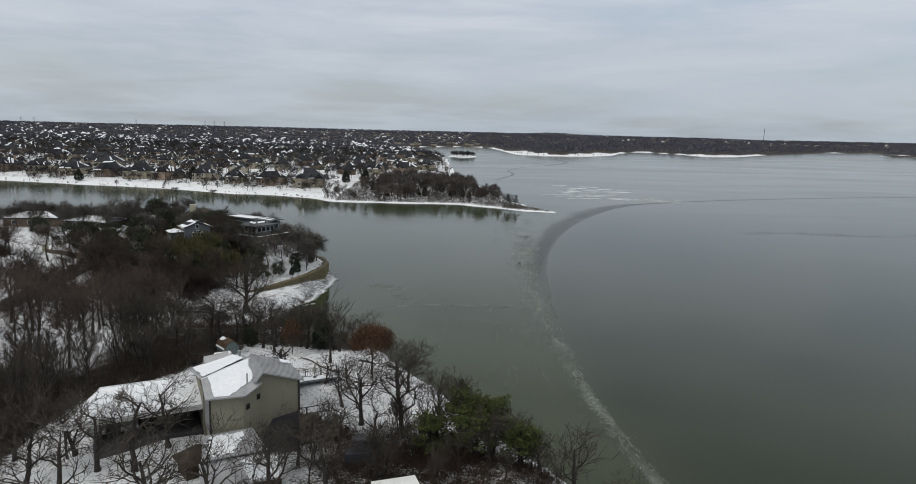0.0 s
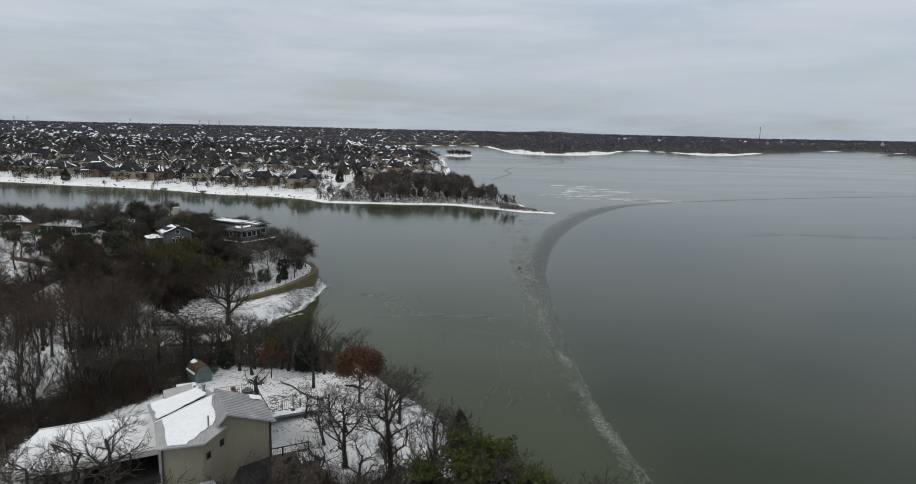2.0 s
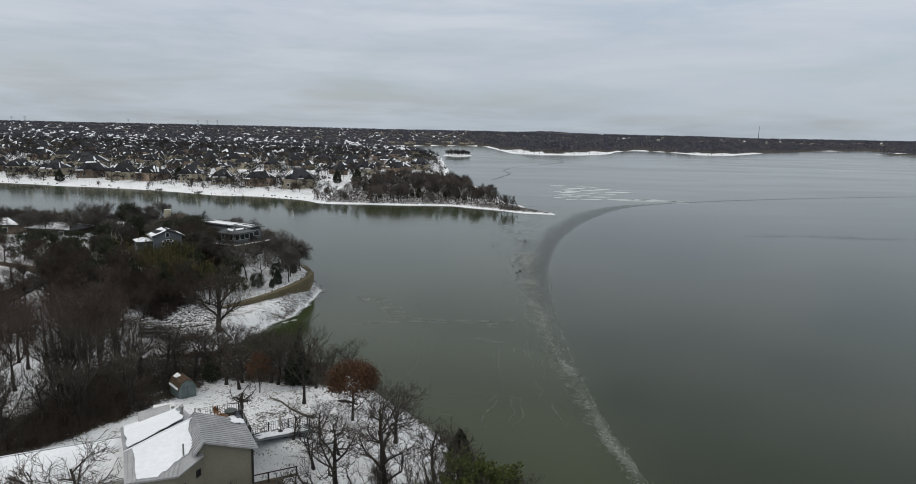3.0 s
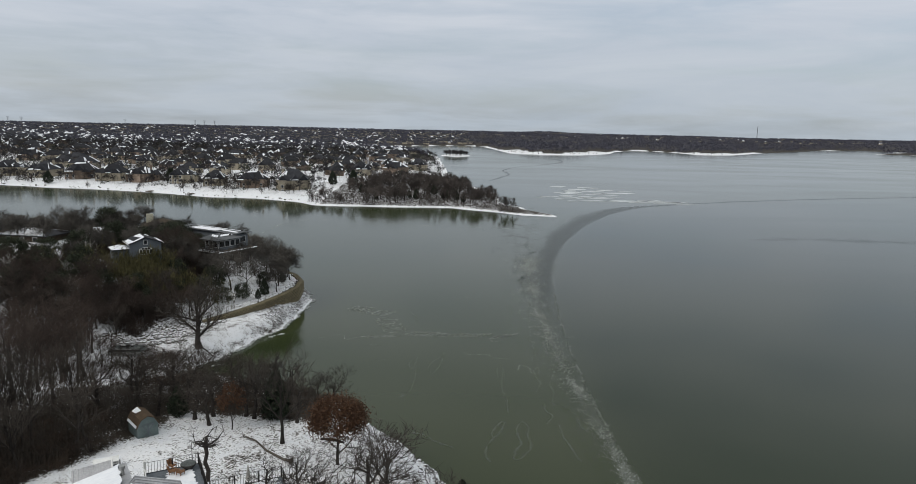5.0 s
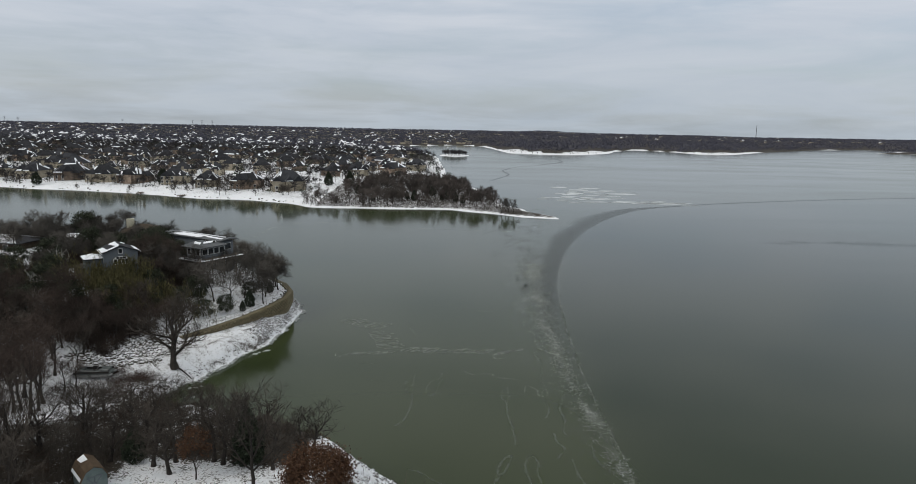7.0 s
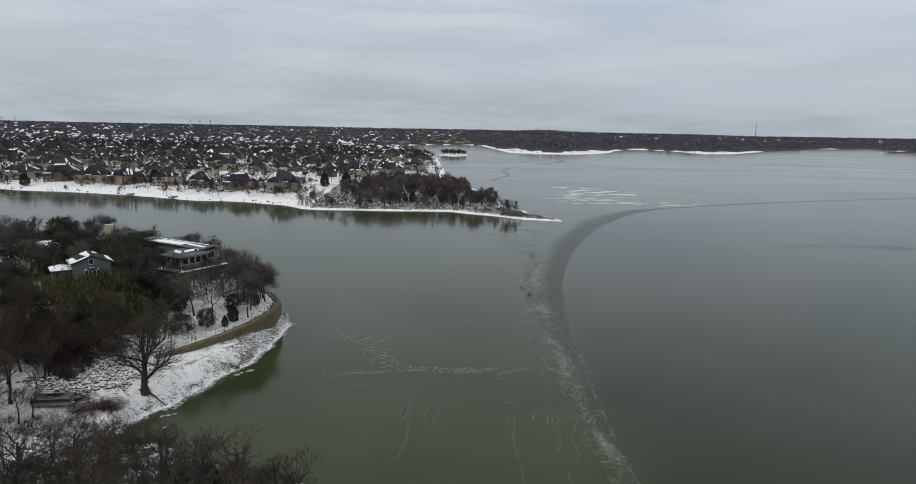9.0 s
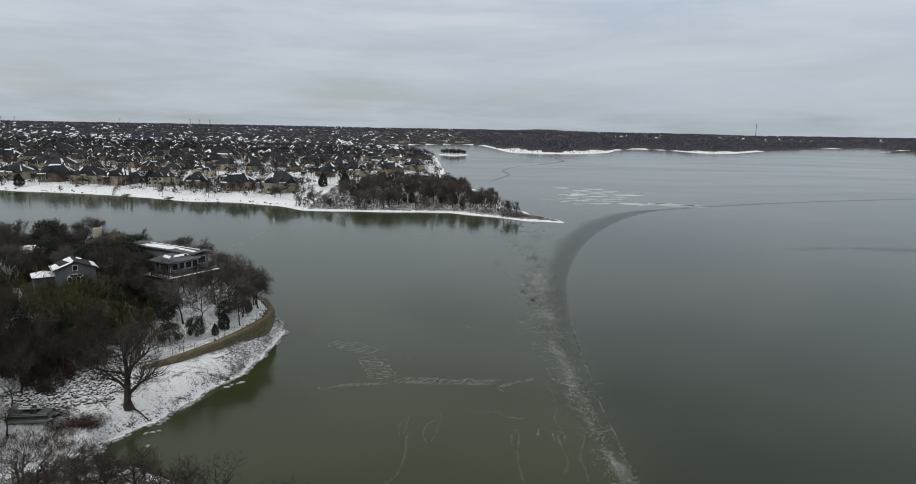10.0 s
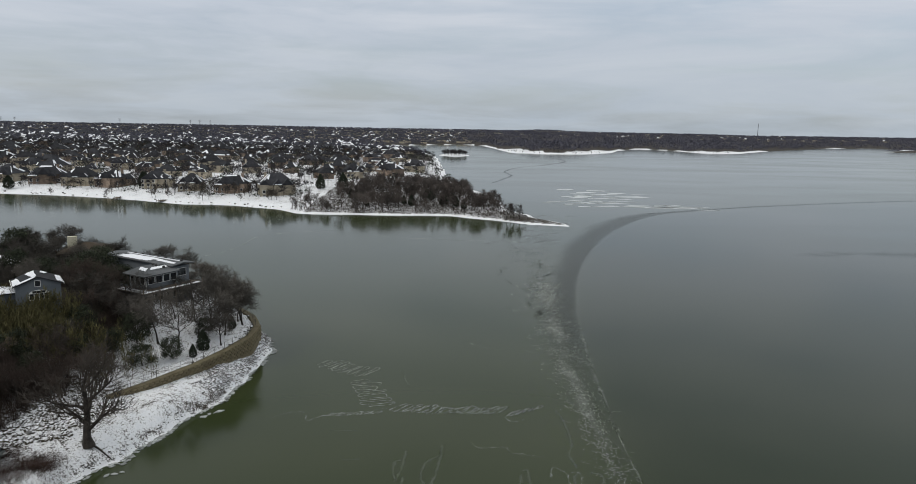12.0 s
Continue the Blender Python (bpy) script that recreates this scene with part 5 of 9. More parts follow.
box_part("foundation", (8.6, -0.64, -1.5), (8.66, 4.7, 3.9), M_DARKBASE, house, "dark blue-grey painted base")
box_part("corner_trim", (8.55, -0.70, 3.9), (8.72, -0.5, 7.15), M_TRIM, house)
box_part("corner_trim", (-0.16, -2.2, -1.0), (-0.02, -2.0, 7.1), M_TRIM, house)
for x, y, z in ((3.35, -2.10, 5.55), (4.55, -1.02, 5.95)):
    w = window(house, (-0.24, -0.06, 0), (0.24, 0.05, 0.56), 'y')
    w.location, w.rotation_euler = (x, y, z), (0, 0, radians(42))
up_r = [(5.0, 5.0, 8.68), (5.0, -1.1, 8.68), (9.05, -1.1, 7.32), (8.95, 4.7, 7.36)]
plank_roof("roof", up_r, 0.14, M_METAL, house, 15)
plank_roof("roof", [(5.0, -1.1, 8.68), (5.0, 5.0, 8.68), (4.25, 5.0, 7.75), (4.25, -1.1, 7.75)], 0.14, M_METAL, house, 15)
part("snow_patch", ragged([(7.6, 4.75, 7.82), (7.6, 3.1, 7.82), (8.95, 3.5, 7.38), (8.9, 4.6, 7.40)], rh, 0.12), M_SNOW, house, "melting snow")
low_f = [(4.9, 4.4, RISE(4.4)), (-0.4, 1.3, RISE(1.3)), (-0.5, -2.5, RISE(-2.5)), (3.0, -2.9, RISE(-2.9))]
plank_roof("roof", low_f, 0.14, M_METAL, house, 12)
g = Geo(); g.plate([(4.9, 4.4, RISE(4.4)), (3.0, -2.9, RISE(-2.9)), (5.0, -1.0, RISE(-1.0))], 0.14); part("roof", g, M_METAL, house)
edge = [(4.6, 4.12), (2.2, 2.72), (0.2, 1.55), (0.32, 0.2), (0.25, -1.2), (0.3, -2.35), (1.7, -2.55)]
for k in range(1, 15):
    f = k / 15
    edge.append((1.7 + 2.75 * f + rh.uniform(-0.07, 0.07), -2.55 + 2.75 * f + rh.uniform(-0.10, 0.12)))
edge += [(4.5, 0.6), (4.42, 1.6), (4.3, 2.6)]
g = Geo(); g.plate([(x, y, RISE(y) + 0.08) for x, y in edge], 0.07)
part("snow_patch", g, M_SNOW, house, "melting snow")
low_b = [(-0.4, 1.3, RISE(1.3)), (4.9, 4.4, RISE(4.4)), (4.6, 11.4, 6.7), (-0.5, 11.4, 5.6)]
plank_roof("roof", low_b, 0.14, M_METAL, house, 11)
part("snow_patch", ragged([(-0.2, 1.7, RISE(1.3) - 0.06), (4.4, 4.7, RISE(4.4) - 0.08), (4.3, 11.1, 6.72), (-0.3, 11.1, 5.72)], rh, 0.03, lift=0.09), M_SNOW, house, "melting snow")
g = Geo(); g.box((-0.18, -2.0, 3.6), (-0.11, 1.2, 7.3))
for k in range(9):
    g.box((-0.22, -1.95 + 0.36 * k, 3.6), (-0.18, -1.89 + 0.36 * k, 7.3))
part("metal_cladding", g, M_METAL, house, "ribbed grey metal cladding")
g = Geo(); g.tube([(4.85, 4.38, RISE(4.4) + 0.03), (2.2, 2.83, RISE(2.85) + 0.05), (-0.38, 1.3, RISE(1.3) + 0.03)], [0.06, 0.08, 0.06], 6); part("ridge_snow", g, M_SNOW, house, "ridge of white snow")
# cross gable at the back with bare metal slopes
g = Geo(); g.add([(3.6, 9.0, 5.9), (3.6, 12.9, 5.5), (1.0, 12.9, 5.2), (1.0, 9.0, 5.6), (3.6, 11.2, 7.2), (1.0, 11.2, 6.9)], [(0, 1, 4), (2, 3, 5), (0, 4, 5, 3), (1, 2, 5, 4), (0, 3, 2, 1)])
part("dormer", g, M_METAL, house)
for k in range(8):
    x = 1.1 + 0.33 * k
    g = Geo(); g.tube([(x, 11.2, 6.8 + 0.115 * x), (x, 9.0, 5.5 + 0.115 * x)], [0.035, 0.035], 4); part("seam", g, M_METAL, house)
for q in ((9.0, 5.9), (12.9, 5.5)):
    g = Geo(); g.tube([(3.66, 11.2, 7.22), (3.66, q[0], q[1])], [0.06, 0.06], 4); part("bargeboard", g, M_WHITE, house)
# chimney chase with a pale cap, and a vent pipe
g = Geo(); g.box((2.45, 12.4, 2.0), (4.05, 13.1, 6.25)); part("chimney", g, M_DARKBASE, house, "dark grey chimney box")
g = Geo(); g.box((2.38, 12.32, 6.25), (4.12, 13.18, 6.34))
for x in (2.42, 2.95, 3.5, 3.96):
    g.box((x, 12.36, 6.34), (x + 0.1, 13.14, 6.46))
g.box((2.34, 12.28, 6.46), (4.16, 13.22, 6.53))
part("chimney_cap", g, M_WHITE, house)
g = Geo(); g.tube([(3.6, -0.6, 7.3), (3.6, -0.6, 8.6)], [0.07, 0.07], 8); part("vent_pipe", g, M_PONTOON, house)
g = Geo(); g.tube([(4.3, 7.8, 6.0), (4.3, 7.8, 8.0)], [0.13, 0.13], 8); g.tube([(4.3, 7.8, 8.0), (4.3, 7.8, 8.2)], [0.2, 0.2], 8); part("vent_pipe", g, M_PONTOON, house)

# carport wing with a hipped roof
carport = thing("carport", "long open carport with a low snow-covered roof", "carport")
carport.matrix_basis = pose(HX, HY, HZ, 0, 0, HTURN)
E0, R0, ZE, ZR = (-12.8, 5.3, 0.3, 15.2), (-9.5, 11.0, -0.9), 3.65, 4.85
x0, y0, x1, y1 = E0
ra, rb = (R0[0], R0[1], ZR), (R0[2] + 1.4, R0[1], ZR)
slopes = [[rb, ra, (x0, y0, ZE), (x1, y0, ZE)], [ra, rb, (x1, y1, ZE - 1.2), (R0[0], y1, ZE - 1.2)]]
for s in slopes:
    plank_roof("roof", s, 0.16, M_METAL, carport)
part("snow_blanket", ragged(slopes[0], rh, 0.012, 14, 0.10, 0.09), M_SNOW, carport, "thick white snow")
part("snow_blanket", ragged(slopes[1], rh, 0.012, 14, 0.10, 0.09), M_SNOW, carport, "thick white snow")
box_part("fascia", (x0 - 0.03, y0 - 0.06, ZE - 0.42), (x1, y0 + 0.02, ZE - 0.02), M_WHITE, carport)
gp = Geo(); gp.box((-0.11, -0.11, 0.2), (0.11, 0.11, 3.3)); pm = gp.mesh("post", M_TRIM)
for x in (-12.4, -9.4, -6.3, -3.2):
    o = part("post", pm, None, carport); o.location = (x, y0 + 0.35, 0)
box_part("back_wall", (R0[0] + 0.2, y1 - 0.5, -0.4), (x1, y1 - 0.3, ZE - 1.3), M_WOOD, carport)
box_part("end_wall", (R0[0], y0 + 4.0, -0.4), (R0[0] + 0.2, y1 - 0.5, ZE - 1.3), M_DARKWOOD, carport)
box_part("floor", (R0[0] - 0.6, y0 - 0.3, -0.5), (x1, y1 - 0.3, 1.08), M_ROAD, carport)


def car(label, m):
    """A small parked car: body, glass, four wheels with rims."""
    c = thing("car", label, "car", "cars in the carport")
    side = [(-2.15, 0.35), (2.1, 0.35), (2.2, 0.62), (2.1, 0.86), (1.15, 1.0), (0.5, 1.45), (-1.3, 1.5), (-1.95, 1.05), (-2.2, 0.95)]
    g = Geo(); n = len(side)
    g.add([(-0.82 + (0.12 if z > 1.2 else 0), x, z) for x, z in side] + [(0.82 - (0.12 if z > 1.2 else 0), x, z) for x, z in side],
          [tuple(range(n)), tuple(range(2 * n - 1, n - 1, -1))] + [(i, (i + 1) % n, n + (i + 1) % n, n + i) for i in range(n)])
    part("body", g, m, c)
    g = Geo(); g.plate([(-0.66, 1.10, 1.07), (-0.58, 0.56, 1.42), (0.58, 0.56, 1.42), (0.66, 1.10, 1.07)][::-1], 0.03); part("windscreen", g, M_GLASS, c)
    for s in (-1, 1):
        g = Geo(); g.box((s * 0.79 - 0.02, -1.2, 1.02), (s * 0.79 + 0.02, 0.5, 1.36)); part("side_window", g, M_GLASS, c)
        g = Geo(); g.box((s * 0.58 - 0.18, 2.12, 0.66), (s * 0.58 + 0.18, 2.2, 0.82)); part("headlight", g, M_WHITE, c)
        for y in (-1.35, 1.35):
            g = Geo(); g.tube([(s * 0.66, y, 0.33), (s * 0.86, y, 0.33)], [0.33, 0.33], 14); w = part("wheel", g, M_RUBBER, c)
            g = Geo(); g.tube([(s * 0.86, y, 0.33), (s * 0.88, y, 0.33)], [0.2, 0.18], 10); part("rim", g, M_PONTOON, w)
    return c


H = house.matrix_basis
for x, lab in ((-9.8, "silver car parked nose out in the carport"), (-6.8, "pale grey car parked in the carport")):
    car(lab, M_CARPAINT).matrix_basis = H @ pose(x, 9.2, 1.08, 0, 0, 180)

# low front building with snowy roofs
annex = thing("outbuilding", "low brown outbuilding with snow on its ribbed metal roof", "outbuilding")
annex.matrix_basis = pose(-18.6, 57.0, 9.6, 0, 0, 24)
annex.scale = (0.72, 0.8, 0.95)
g = Geo(); g.add([(-4.6, -2.6, -1), (4.6, -2.6, -1), (4.6, 2.6, -1), (-4.6, 2.6, -1), (-4.6, -2.6, 2.4), (4.6, -2.6, 2.4), (4.6, 2.6, 2.4), (-4.6, 2.6, 2.4), (-4.6, 0, 3.5), (4.6, 0, 3.5)],
                 [(0, 1, 5, 4), (2, 3, 7, 6), (1, 2, 6, 9, 5), (3, 0, 4, 8, 7), (4, 5, 9, 8), (6, 7, 8, 9), (0, 3, 2, 1)])
part("wall", g, M_DARKWOOD, annex)
for s in (-1, 1):
    q = [(-5.0, 0, 3.66), (5.0, 0, 3.66), (5.0, s * 3.1, 2.3), (-5.0, s * 3.1, 2.3)]
    q = q if s < 0 else [q[1], q[0], q[3], q[2]]
    q = [q[1], q[0], q[3], q[2]]
    plank_roof("roof", q, 0.12, M_METAL, annex, 20)
    q2 = [Vector(p) for p in q]
    part("snow_patch", ragged([q2[0].lerp(q2[1], 0.02), q2[0].lerp(q2[1], 0.55 if s < 0 else 0.9), q2[3].lerp(q2[2], 0.45 if s < 0 else 0.9), q2[3]], rh, 0.05, lift=0.09), M_SNOW, annex, "melting snow")
porch = thing("porch_roof", "snowy lean-to roof on brown posts before the house", "porch")
porch.matrix_basis = pose(HX, HY, HZ, 0, 0, HTURN)
pq = [(3.6, -2.75, 3.9), (-0.9, -2.75, 3.9), (-1.4, -5.6, 2.8), (4.4, -5.6, 2.8)]
plank_roof("roof", pq, 0.14, M_METAL, porch, 12)
part("snow_patch", ragged([pq[0], pq[1], pq[2], ((pq[2][0] + pq[3][0]) / 2, pq[3][1], pq[3][2])], rh, 0.12, 14, lift=0.09), M_SNOW, porch, "melting snow")
gp = Geo(); gp.box((-0.09, -0.09, -1.6), (0.09, 0.09, 2.9)); pm = gp.mesh("post", M_WOOD)
for x in (-1.0, 1.5, 4.0):
    o = part("post", pm, None, porch); o.location = (x, -5.4, -0.1)
kiosk = thing("garden_hut", "small hut with a brown hipped shingle roof", "hut")
kiosk.matrix_basis = pose(-23.6, 59.4, 9.6, 0, 0, 40)
kiosk.scale = (0.85, 0.85, 1.0)
g = Geo(); g.box((-1.7, -1.5, -1.0), (1.7, 1.5, 2.2)); part("wall", g, M_DARKWOOD, kiosk)
g = Geo(); g.add([(-2.2, -2.0, 2.15), (2.2, -2.0, 2.15), (2.2, 2.0, 2.15), (-2.2, 2.0, 2.15), (0, 0, 3.5)], [(0, 1, 4), (1, 2, 4), (2, 3, 4), (3, 0, 4), (3, 2, 1, 0)]); part("roof", g, M_DARKWOOD, kiosk)

# terrace beside the house: dark deck, low stone wall, seats
deck = thing("deck", "dark wooden deck with a low rail, dusted with snow", "deck")
deck.matrix_basis = pose(HX, HY, HZ - 0.3, 0, 0, HTURN)
for i in range(26):
    box_part("plank", (8.75, 0.4 + i * 0.27, 0.12), (14.2, 0.64 + i * 0.27, 0.18), M_WOOD, deck)
for x in (8.9, 11.4, 14.0):
    for y in (0.6, 7.0):
        box_part("post", (x - 0.07, y - 0.07, -1.6), (x + 0.07, y + 0.07, 1.1), M_TRIM, deck)
for y in (0.6, 7.0):
    box_part("rail", (8.8, y - 0.04, 1.02), (14.1, y + 0.04, 1.1), M_TRIM, deck)
box_part("skirt", (8.75, 0.36, -1.7), (14.2, 0.42, 0.1), M_TRIM, deck)
box_part("snow_patch", (12.6, 4.6, 0.182), (14.0, 6.8, 0.24), M_SNOW, deck, "thin snow")


def garden_chair(m, label):
    c = thing("garden_chair", label, "chair", "chairs round the fire pit")
    box_part("seat", (-0.32, -0.3, 0.36), (0.32, 0.32, 0.44), m, c)
    g = Geo(); g.plate([(-0.32, 0.28, 0.42), (0.32, 0.28, 0.42), (0.30, 0.48, 1.0), (-0.30, 0.48, 1.0)], 0.05); part("backrest", g, m, c)
    for x in (-0.28, 0.28):
        for y in (-0.26, 0.26):
            box_part("leg", (x - 0.03, y - 0.03, 0), (x + 0.03, y + 0.03, 0.37), m, c)
        box_part("armrest", (x - 0.05, -0.3, 0.58), (x + 0.05, 0.34, 0.62), m, c)
    return Proto(c)


M_TEAK = mat("orange_brown_wood", (0.16, 0.075, 0.035), (0.27, 0.14, 0.07), 2, 0.7)
gc = garden_chair(M_TEAK, "orange-brown wooden garden chair on the raised terrace")
for x, y, a in ((-22.0, 76.0, 70), (-20.95, 75.0, 160), (-21.65, 75.1, 110)):
    gc.put(x, y, a, size=0.74, z=HZ + 4.75)
gc2 = garden_chair(M_COVER, "dark patio chair beside the terrace stones")
for x, y, a in ((-14.2, 69.2, 20), (-13.2, 70.4, 100), (-15.4, 71.2, 220), (-12.4, 72.0, 160)):
    gc2.put(x, y, a, z=gz(x, y) + 0.02)
pit = thing("fire_pit", "round dark steel fire bowl with a lid", "fire pit")
g = Geo(); g.tube([(0, 0, 0), (0, 0, 0.35), (0, 0, 0.5), (0, 0, 0.56)], [0.35, 0.75, 0.85, 0.8], 16); part("bowl", g, M_TRIM, pit)
g = Geo(); g.tube([(0, 0, 0.56), (0, 0, 0.7), (0, 0, 0.78)], [0.8, 0.5, 0.08], 16); part("lid", g, M_COVER, pit)
pit.matrix_basis = pose(-20.75, 76.1, HZ + 4.72) @ Matrix.Diagonal((0.72, 0.72, 0.85, 1))
table = thing("garden_table", "white snow-covered garden table on the lawn", "table")
box_part("tabletop", (-1.1, -0.45, 0.7), (1.1, 0.45, 0.78), M_SNOW, table)
for x in (-1, 1):
    for y in (-0.38, 0.38):
        box_part("leg", (x - 0.04, y - 0.04, 0), (x + 0.04, y + 0.04, 0.7), M_TRIM, table)
table.matrix_basis = pose(-32.5, 85.6, gz(-32.5, 85.6), 0, 0, 12)


def fence(name, label, line, spacing=2.4, high=1.15, m=M_TRIM, rails=(0.18, 1.1), zs=None, pickets=0, post=0.04):
    """A metal fence along a line: posts, rails and thin pickets."""
    f = thing(name, label, "fence")
    gp = Geo(); gp.box((-post, -post, -0.25), (post, post, high)); pm = gp.mesh("post", m)
    gk = Geo(); gk.box((-0.012, -0.012, 0.0), (0.012, 0.012, high - 0.06)); km = gk.mesh("picket", m)
    last = None
    L = [Vector((a, b, 0)) for a, b in line]
    seg = [(L[i], L[i + 1]) for i in range(len(L) - 1)]
    pts = []
    for i, (a, b) in enumerate(seg):
        n = max(1, round((b - a).length / spacing))
        for k in range(n + (i == len(seg) - 1)):
            p = a.lerp(b, k / n)
            z = gz(p.x, p.y) if zs is None else zs[i] + (zs[i + 1] - zs[i]) * k / n
            pts.append(Vector((p.x, p.y, z)))
    for p in pts:
        o = part("post", pm, None, f); o.location = p
    for a, b in zip(pts, pts[1:]):
        for h in rails:
            g = Geo(); g.tube([(a.x, a.y, a.z + h), (b.x, b.y, b.z + h)], [0.018, 0.018], 4); part("rail", g, m, f)
        for k in range(1, pickets):
            o = part("picket", km, None, f); o.location = a.lerp(b, k / pickets)
    return f


HOUSE_M = pose(HX, HY, HZ, 0, 0, HTURN)


def balcony(name, label, x0, y0, x1, y1, z, high):
    """A raised deck behind the house: boards, skirt, posts, rails and pickets."""
    t = thing(name, label, "deck", "decks behind the house")
    t.matrix_basis = HOUSE_M.copy()
    n = round((y1 - y0) / 0.4)
    for i in range(n):
        box_part("plank", (x0, y0 + i * (y1 - y0) / n, z - 0.12), (x1, y0 + (i + 0.94) * (y1 - y0) / n, z), M_GREYWALL, t)
    box_part("skirt", (x0 - 0.04, y1, z - 0.5), (x1 + 0.04, y1 + 0.06, z + 0.02), M_GREYWALL, t)
    box_part("skirt", (x1, y0, z - 0.5), (x1 + 0.06, y1, z + 0.02), M_GREYWALL, t)
    gp = Geo(); gp.box((-0.05, -0.05, -z - 0.9), (0.05, 0.05, high)); pm = gp.mesh("post", M_TRIM)
    gk = Geo(); gk.box((-0.012, -0.012, 0.06), (0.012, 0.012, high - 0.04)); km = gk.mesh("picket", M_TRIM)
    for a, b in (((x0, y1), (x1, y1)), ((x1, y1), (x1, y0))):
        L = math.hypot(b[0] - a[0], b[1] - a[1])
        for k in range(max(2, round(L / 2))):
            f = k / max(2, round(L / 2))
            o = part("post", pm, None, t); o.location = (a[0] + (b[0] - a[0]) * f, a[1] + (b[1] - a[1]) * f, z)
        for k in range(1, round(L / 0.22)):
            f = k * 0.22 / L
            o = part("picket", km, None, t); o.location = (a[0] + (b[0] - a[0]) * f, a[1] + (b[1] - a[1]) * f, z)
        for h in (0.06, high):
            g = Geo(); g.tube([(a[0], a[1], z + h), (b[0], b[1], z + h)], [0.022, 0.022], 4); part("rail", g, M_TRIM, t)
    return t


terrace_d = balcony("raised_terrace", "grey raised terrace with a thin dark rail and snow", 5.95, 5.2, 9.9, 12.8, 4.70, 0.95)
box_part("corner_post", (5.83, 12.62, 2.0), (5.98, 12.86, 5.85), M_WHITE, terrace_d)
box_part("screen_wall", (5.85, 10.4, 2.0), (5.94, 12.6, 5.25), M_WHITE, terrace_d, "low white side wall")
part("snow_patch", ragged([(9.6, 12.2, 4.70), (7.2, 12.3, 4.70), (6.9, 9.4, 4.70), (9.5, 9.2, 4.70)], rh, 0.10, 14, lift=0.05), M_SNOW, terrace_d, "melting snow")
low_d = balcony("lower_deck", "grey wooden lower deck with a thin dark rail", 10.6, 10.3, 16.4, 11.9, 2.45, 1.0)
part("snow_patch", ragged([(16.3, 11.8, 2.45), (10.7, 11.8, 2.45), (10.7, 10.4, 2.45), (16.3, 10.4, 2.45)], rh, 0.10, 14, lift=0.05), M_SNOW, low_d, "melting snow")
umb = thing("closed_umbrella", "closed beige patio umbrella on a pole", "umbrella")
umb.matrix_basis = HOUSE_M @ pose(13.55, 11.3, 2.5)
g = Geo(); g.tube([(0, 0, 0), (0, 0, 0.9)], [0.03, 0.03], 6); part("pole", g, M_TRIM, umb)
g = Geo(); g.tube([(0, 0, 0.55), (0.01, 0, 0.7), (0, 0.01, 1.3), (0, 0, 2.0)], [0.10, 0.20, 0.14, 0.03], 9); part("canopy", g, M_PALE, umb)
g = Geo(); g.tube([(0, 0, 0), (0, 0, 0.1)], [0.28, 0.24], 12); part("base", g, M_TRIM, umb)
feeder = thing("garden_pole", "thin dark metal pole on the snowy lawn", "pole")
g = Geo(); g.tube([(0, 0, -0.3), (0, 0, 1.85)], [0.03, 0.025], 6); part("shaft", g, M_TRIM, feeder)
feeder.matrix_basis = pose(-25.1, 87.4, gz(-25.1, 87.4))

# gambrel shed at the edge of the woods
shed = thing("garden_shed", "weathered teal-grey barn shed with a brown gambrel roof", "shed")
shed.matrix_basis = pose(-32.45, 93.0, 10.0, 0, 0, 43) @ Matrix.Diagonal((0.84, 0.9, 0.84, 1))
pr = [(-1.25, 0), (1.25, 0), (1.25, 1.75), (0.8, 2.55), (0, 2.95), (-0.8, 2.55), (-1.25, 1.75)]
g = Geo(); n = len(pr)
g.add([(x, -1.6, z) for x, z in pr] + [(x, 1.6, z) for x, z in pr], [tuple(range(n)), tuple(range(2 * n - 1, n - 1, -1))] + [(i, n + i, n + (i + 1) % n, (i + 1) % n) for i in range(n)])
part("wall", g, M_SHED, shed)
edge = [(1.42, 1.66), (0.86, 2.66), (0, 3.08), (-0.86, 2.66), (-1.42, 1.66)]
for (xa, za), (xb, zb) in zip(edge, edge[1:]):
    g = Geo(); g.plate([(xa, -1.75, za), (xa, 1.75, za), (xb, 1.75, zb), (xb, -1.75, zb)], 0.07); part("roof", g, M_RUSTROOF, shed)
g = Geo(); g.plate([(-0.1, 0.2, 3.13), (-0.1, 1.6, 3.13), (-0.8, 1.5, 2.77), (-0.7, 0.5, 2.82)], 0.05); part("snow_patch", g, M_SNOW, shed, "snow remnant")
g = Geo(); g.plate([(-1.30, -1.5, 1.96), (-1.30, 1.5, 1.96), (-1.44, 1.5, 1.70), (-1.44, -1.5, 1.70)], 0.05); part("snow_patch", g, M_SNOW, shed, "snow remnant")
box_part("door", (-0.72, -1.65, 0.1), (0.72, -1.60, 1.95), M_SHED, shed)
for (xa, za), (xb, zb) in (((-0.7, 0.12), (0.7, 1.9)), ((-0.7, 1.9), (0.7, 0.12)), ((-0.7, 0.12), (0.7, 0.12)), ((-0.7, 1.92), (0.7, 1.92)), ((0, 0.1), (0, 1.92))):
    g = Geo(); g.tube([(xa, -1.665, za), (xb, -1.665, zb)], [0.055, 0.055], 4); part("door_brace", g, M_GREYWALL, shed)

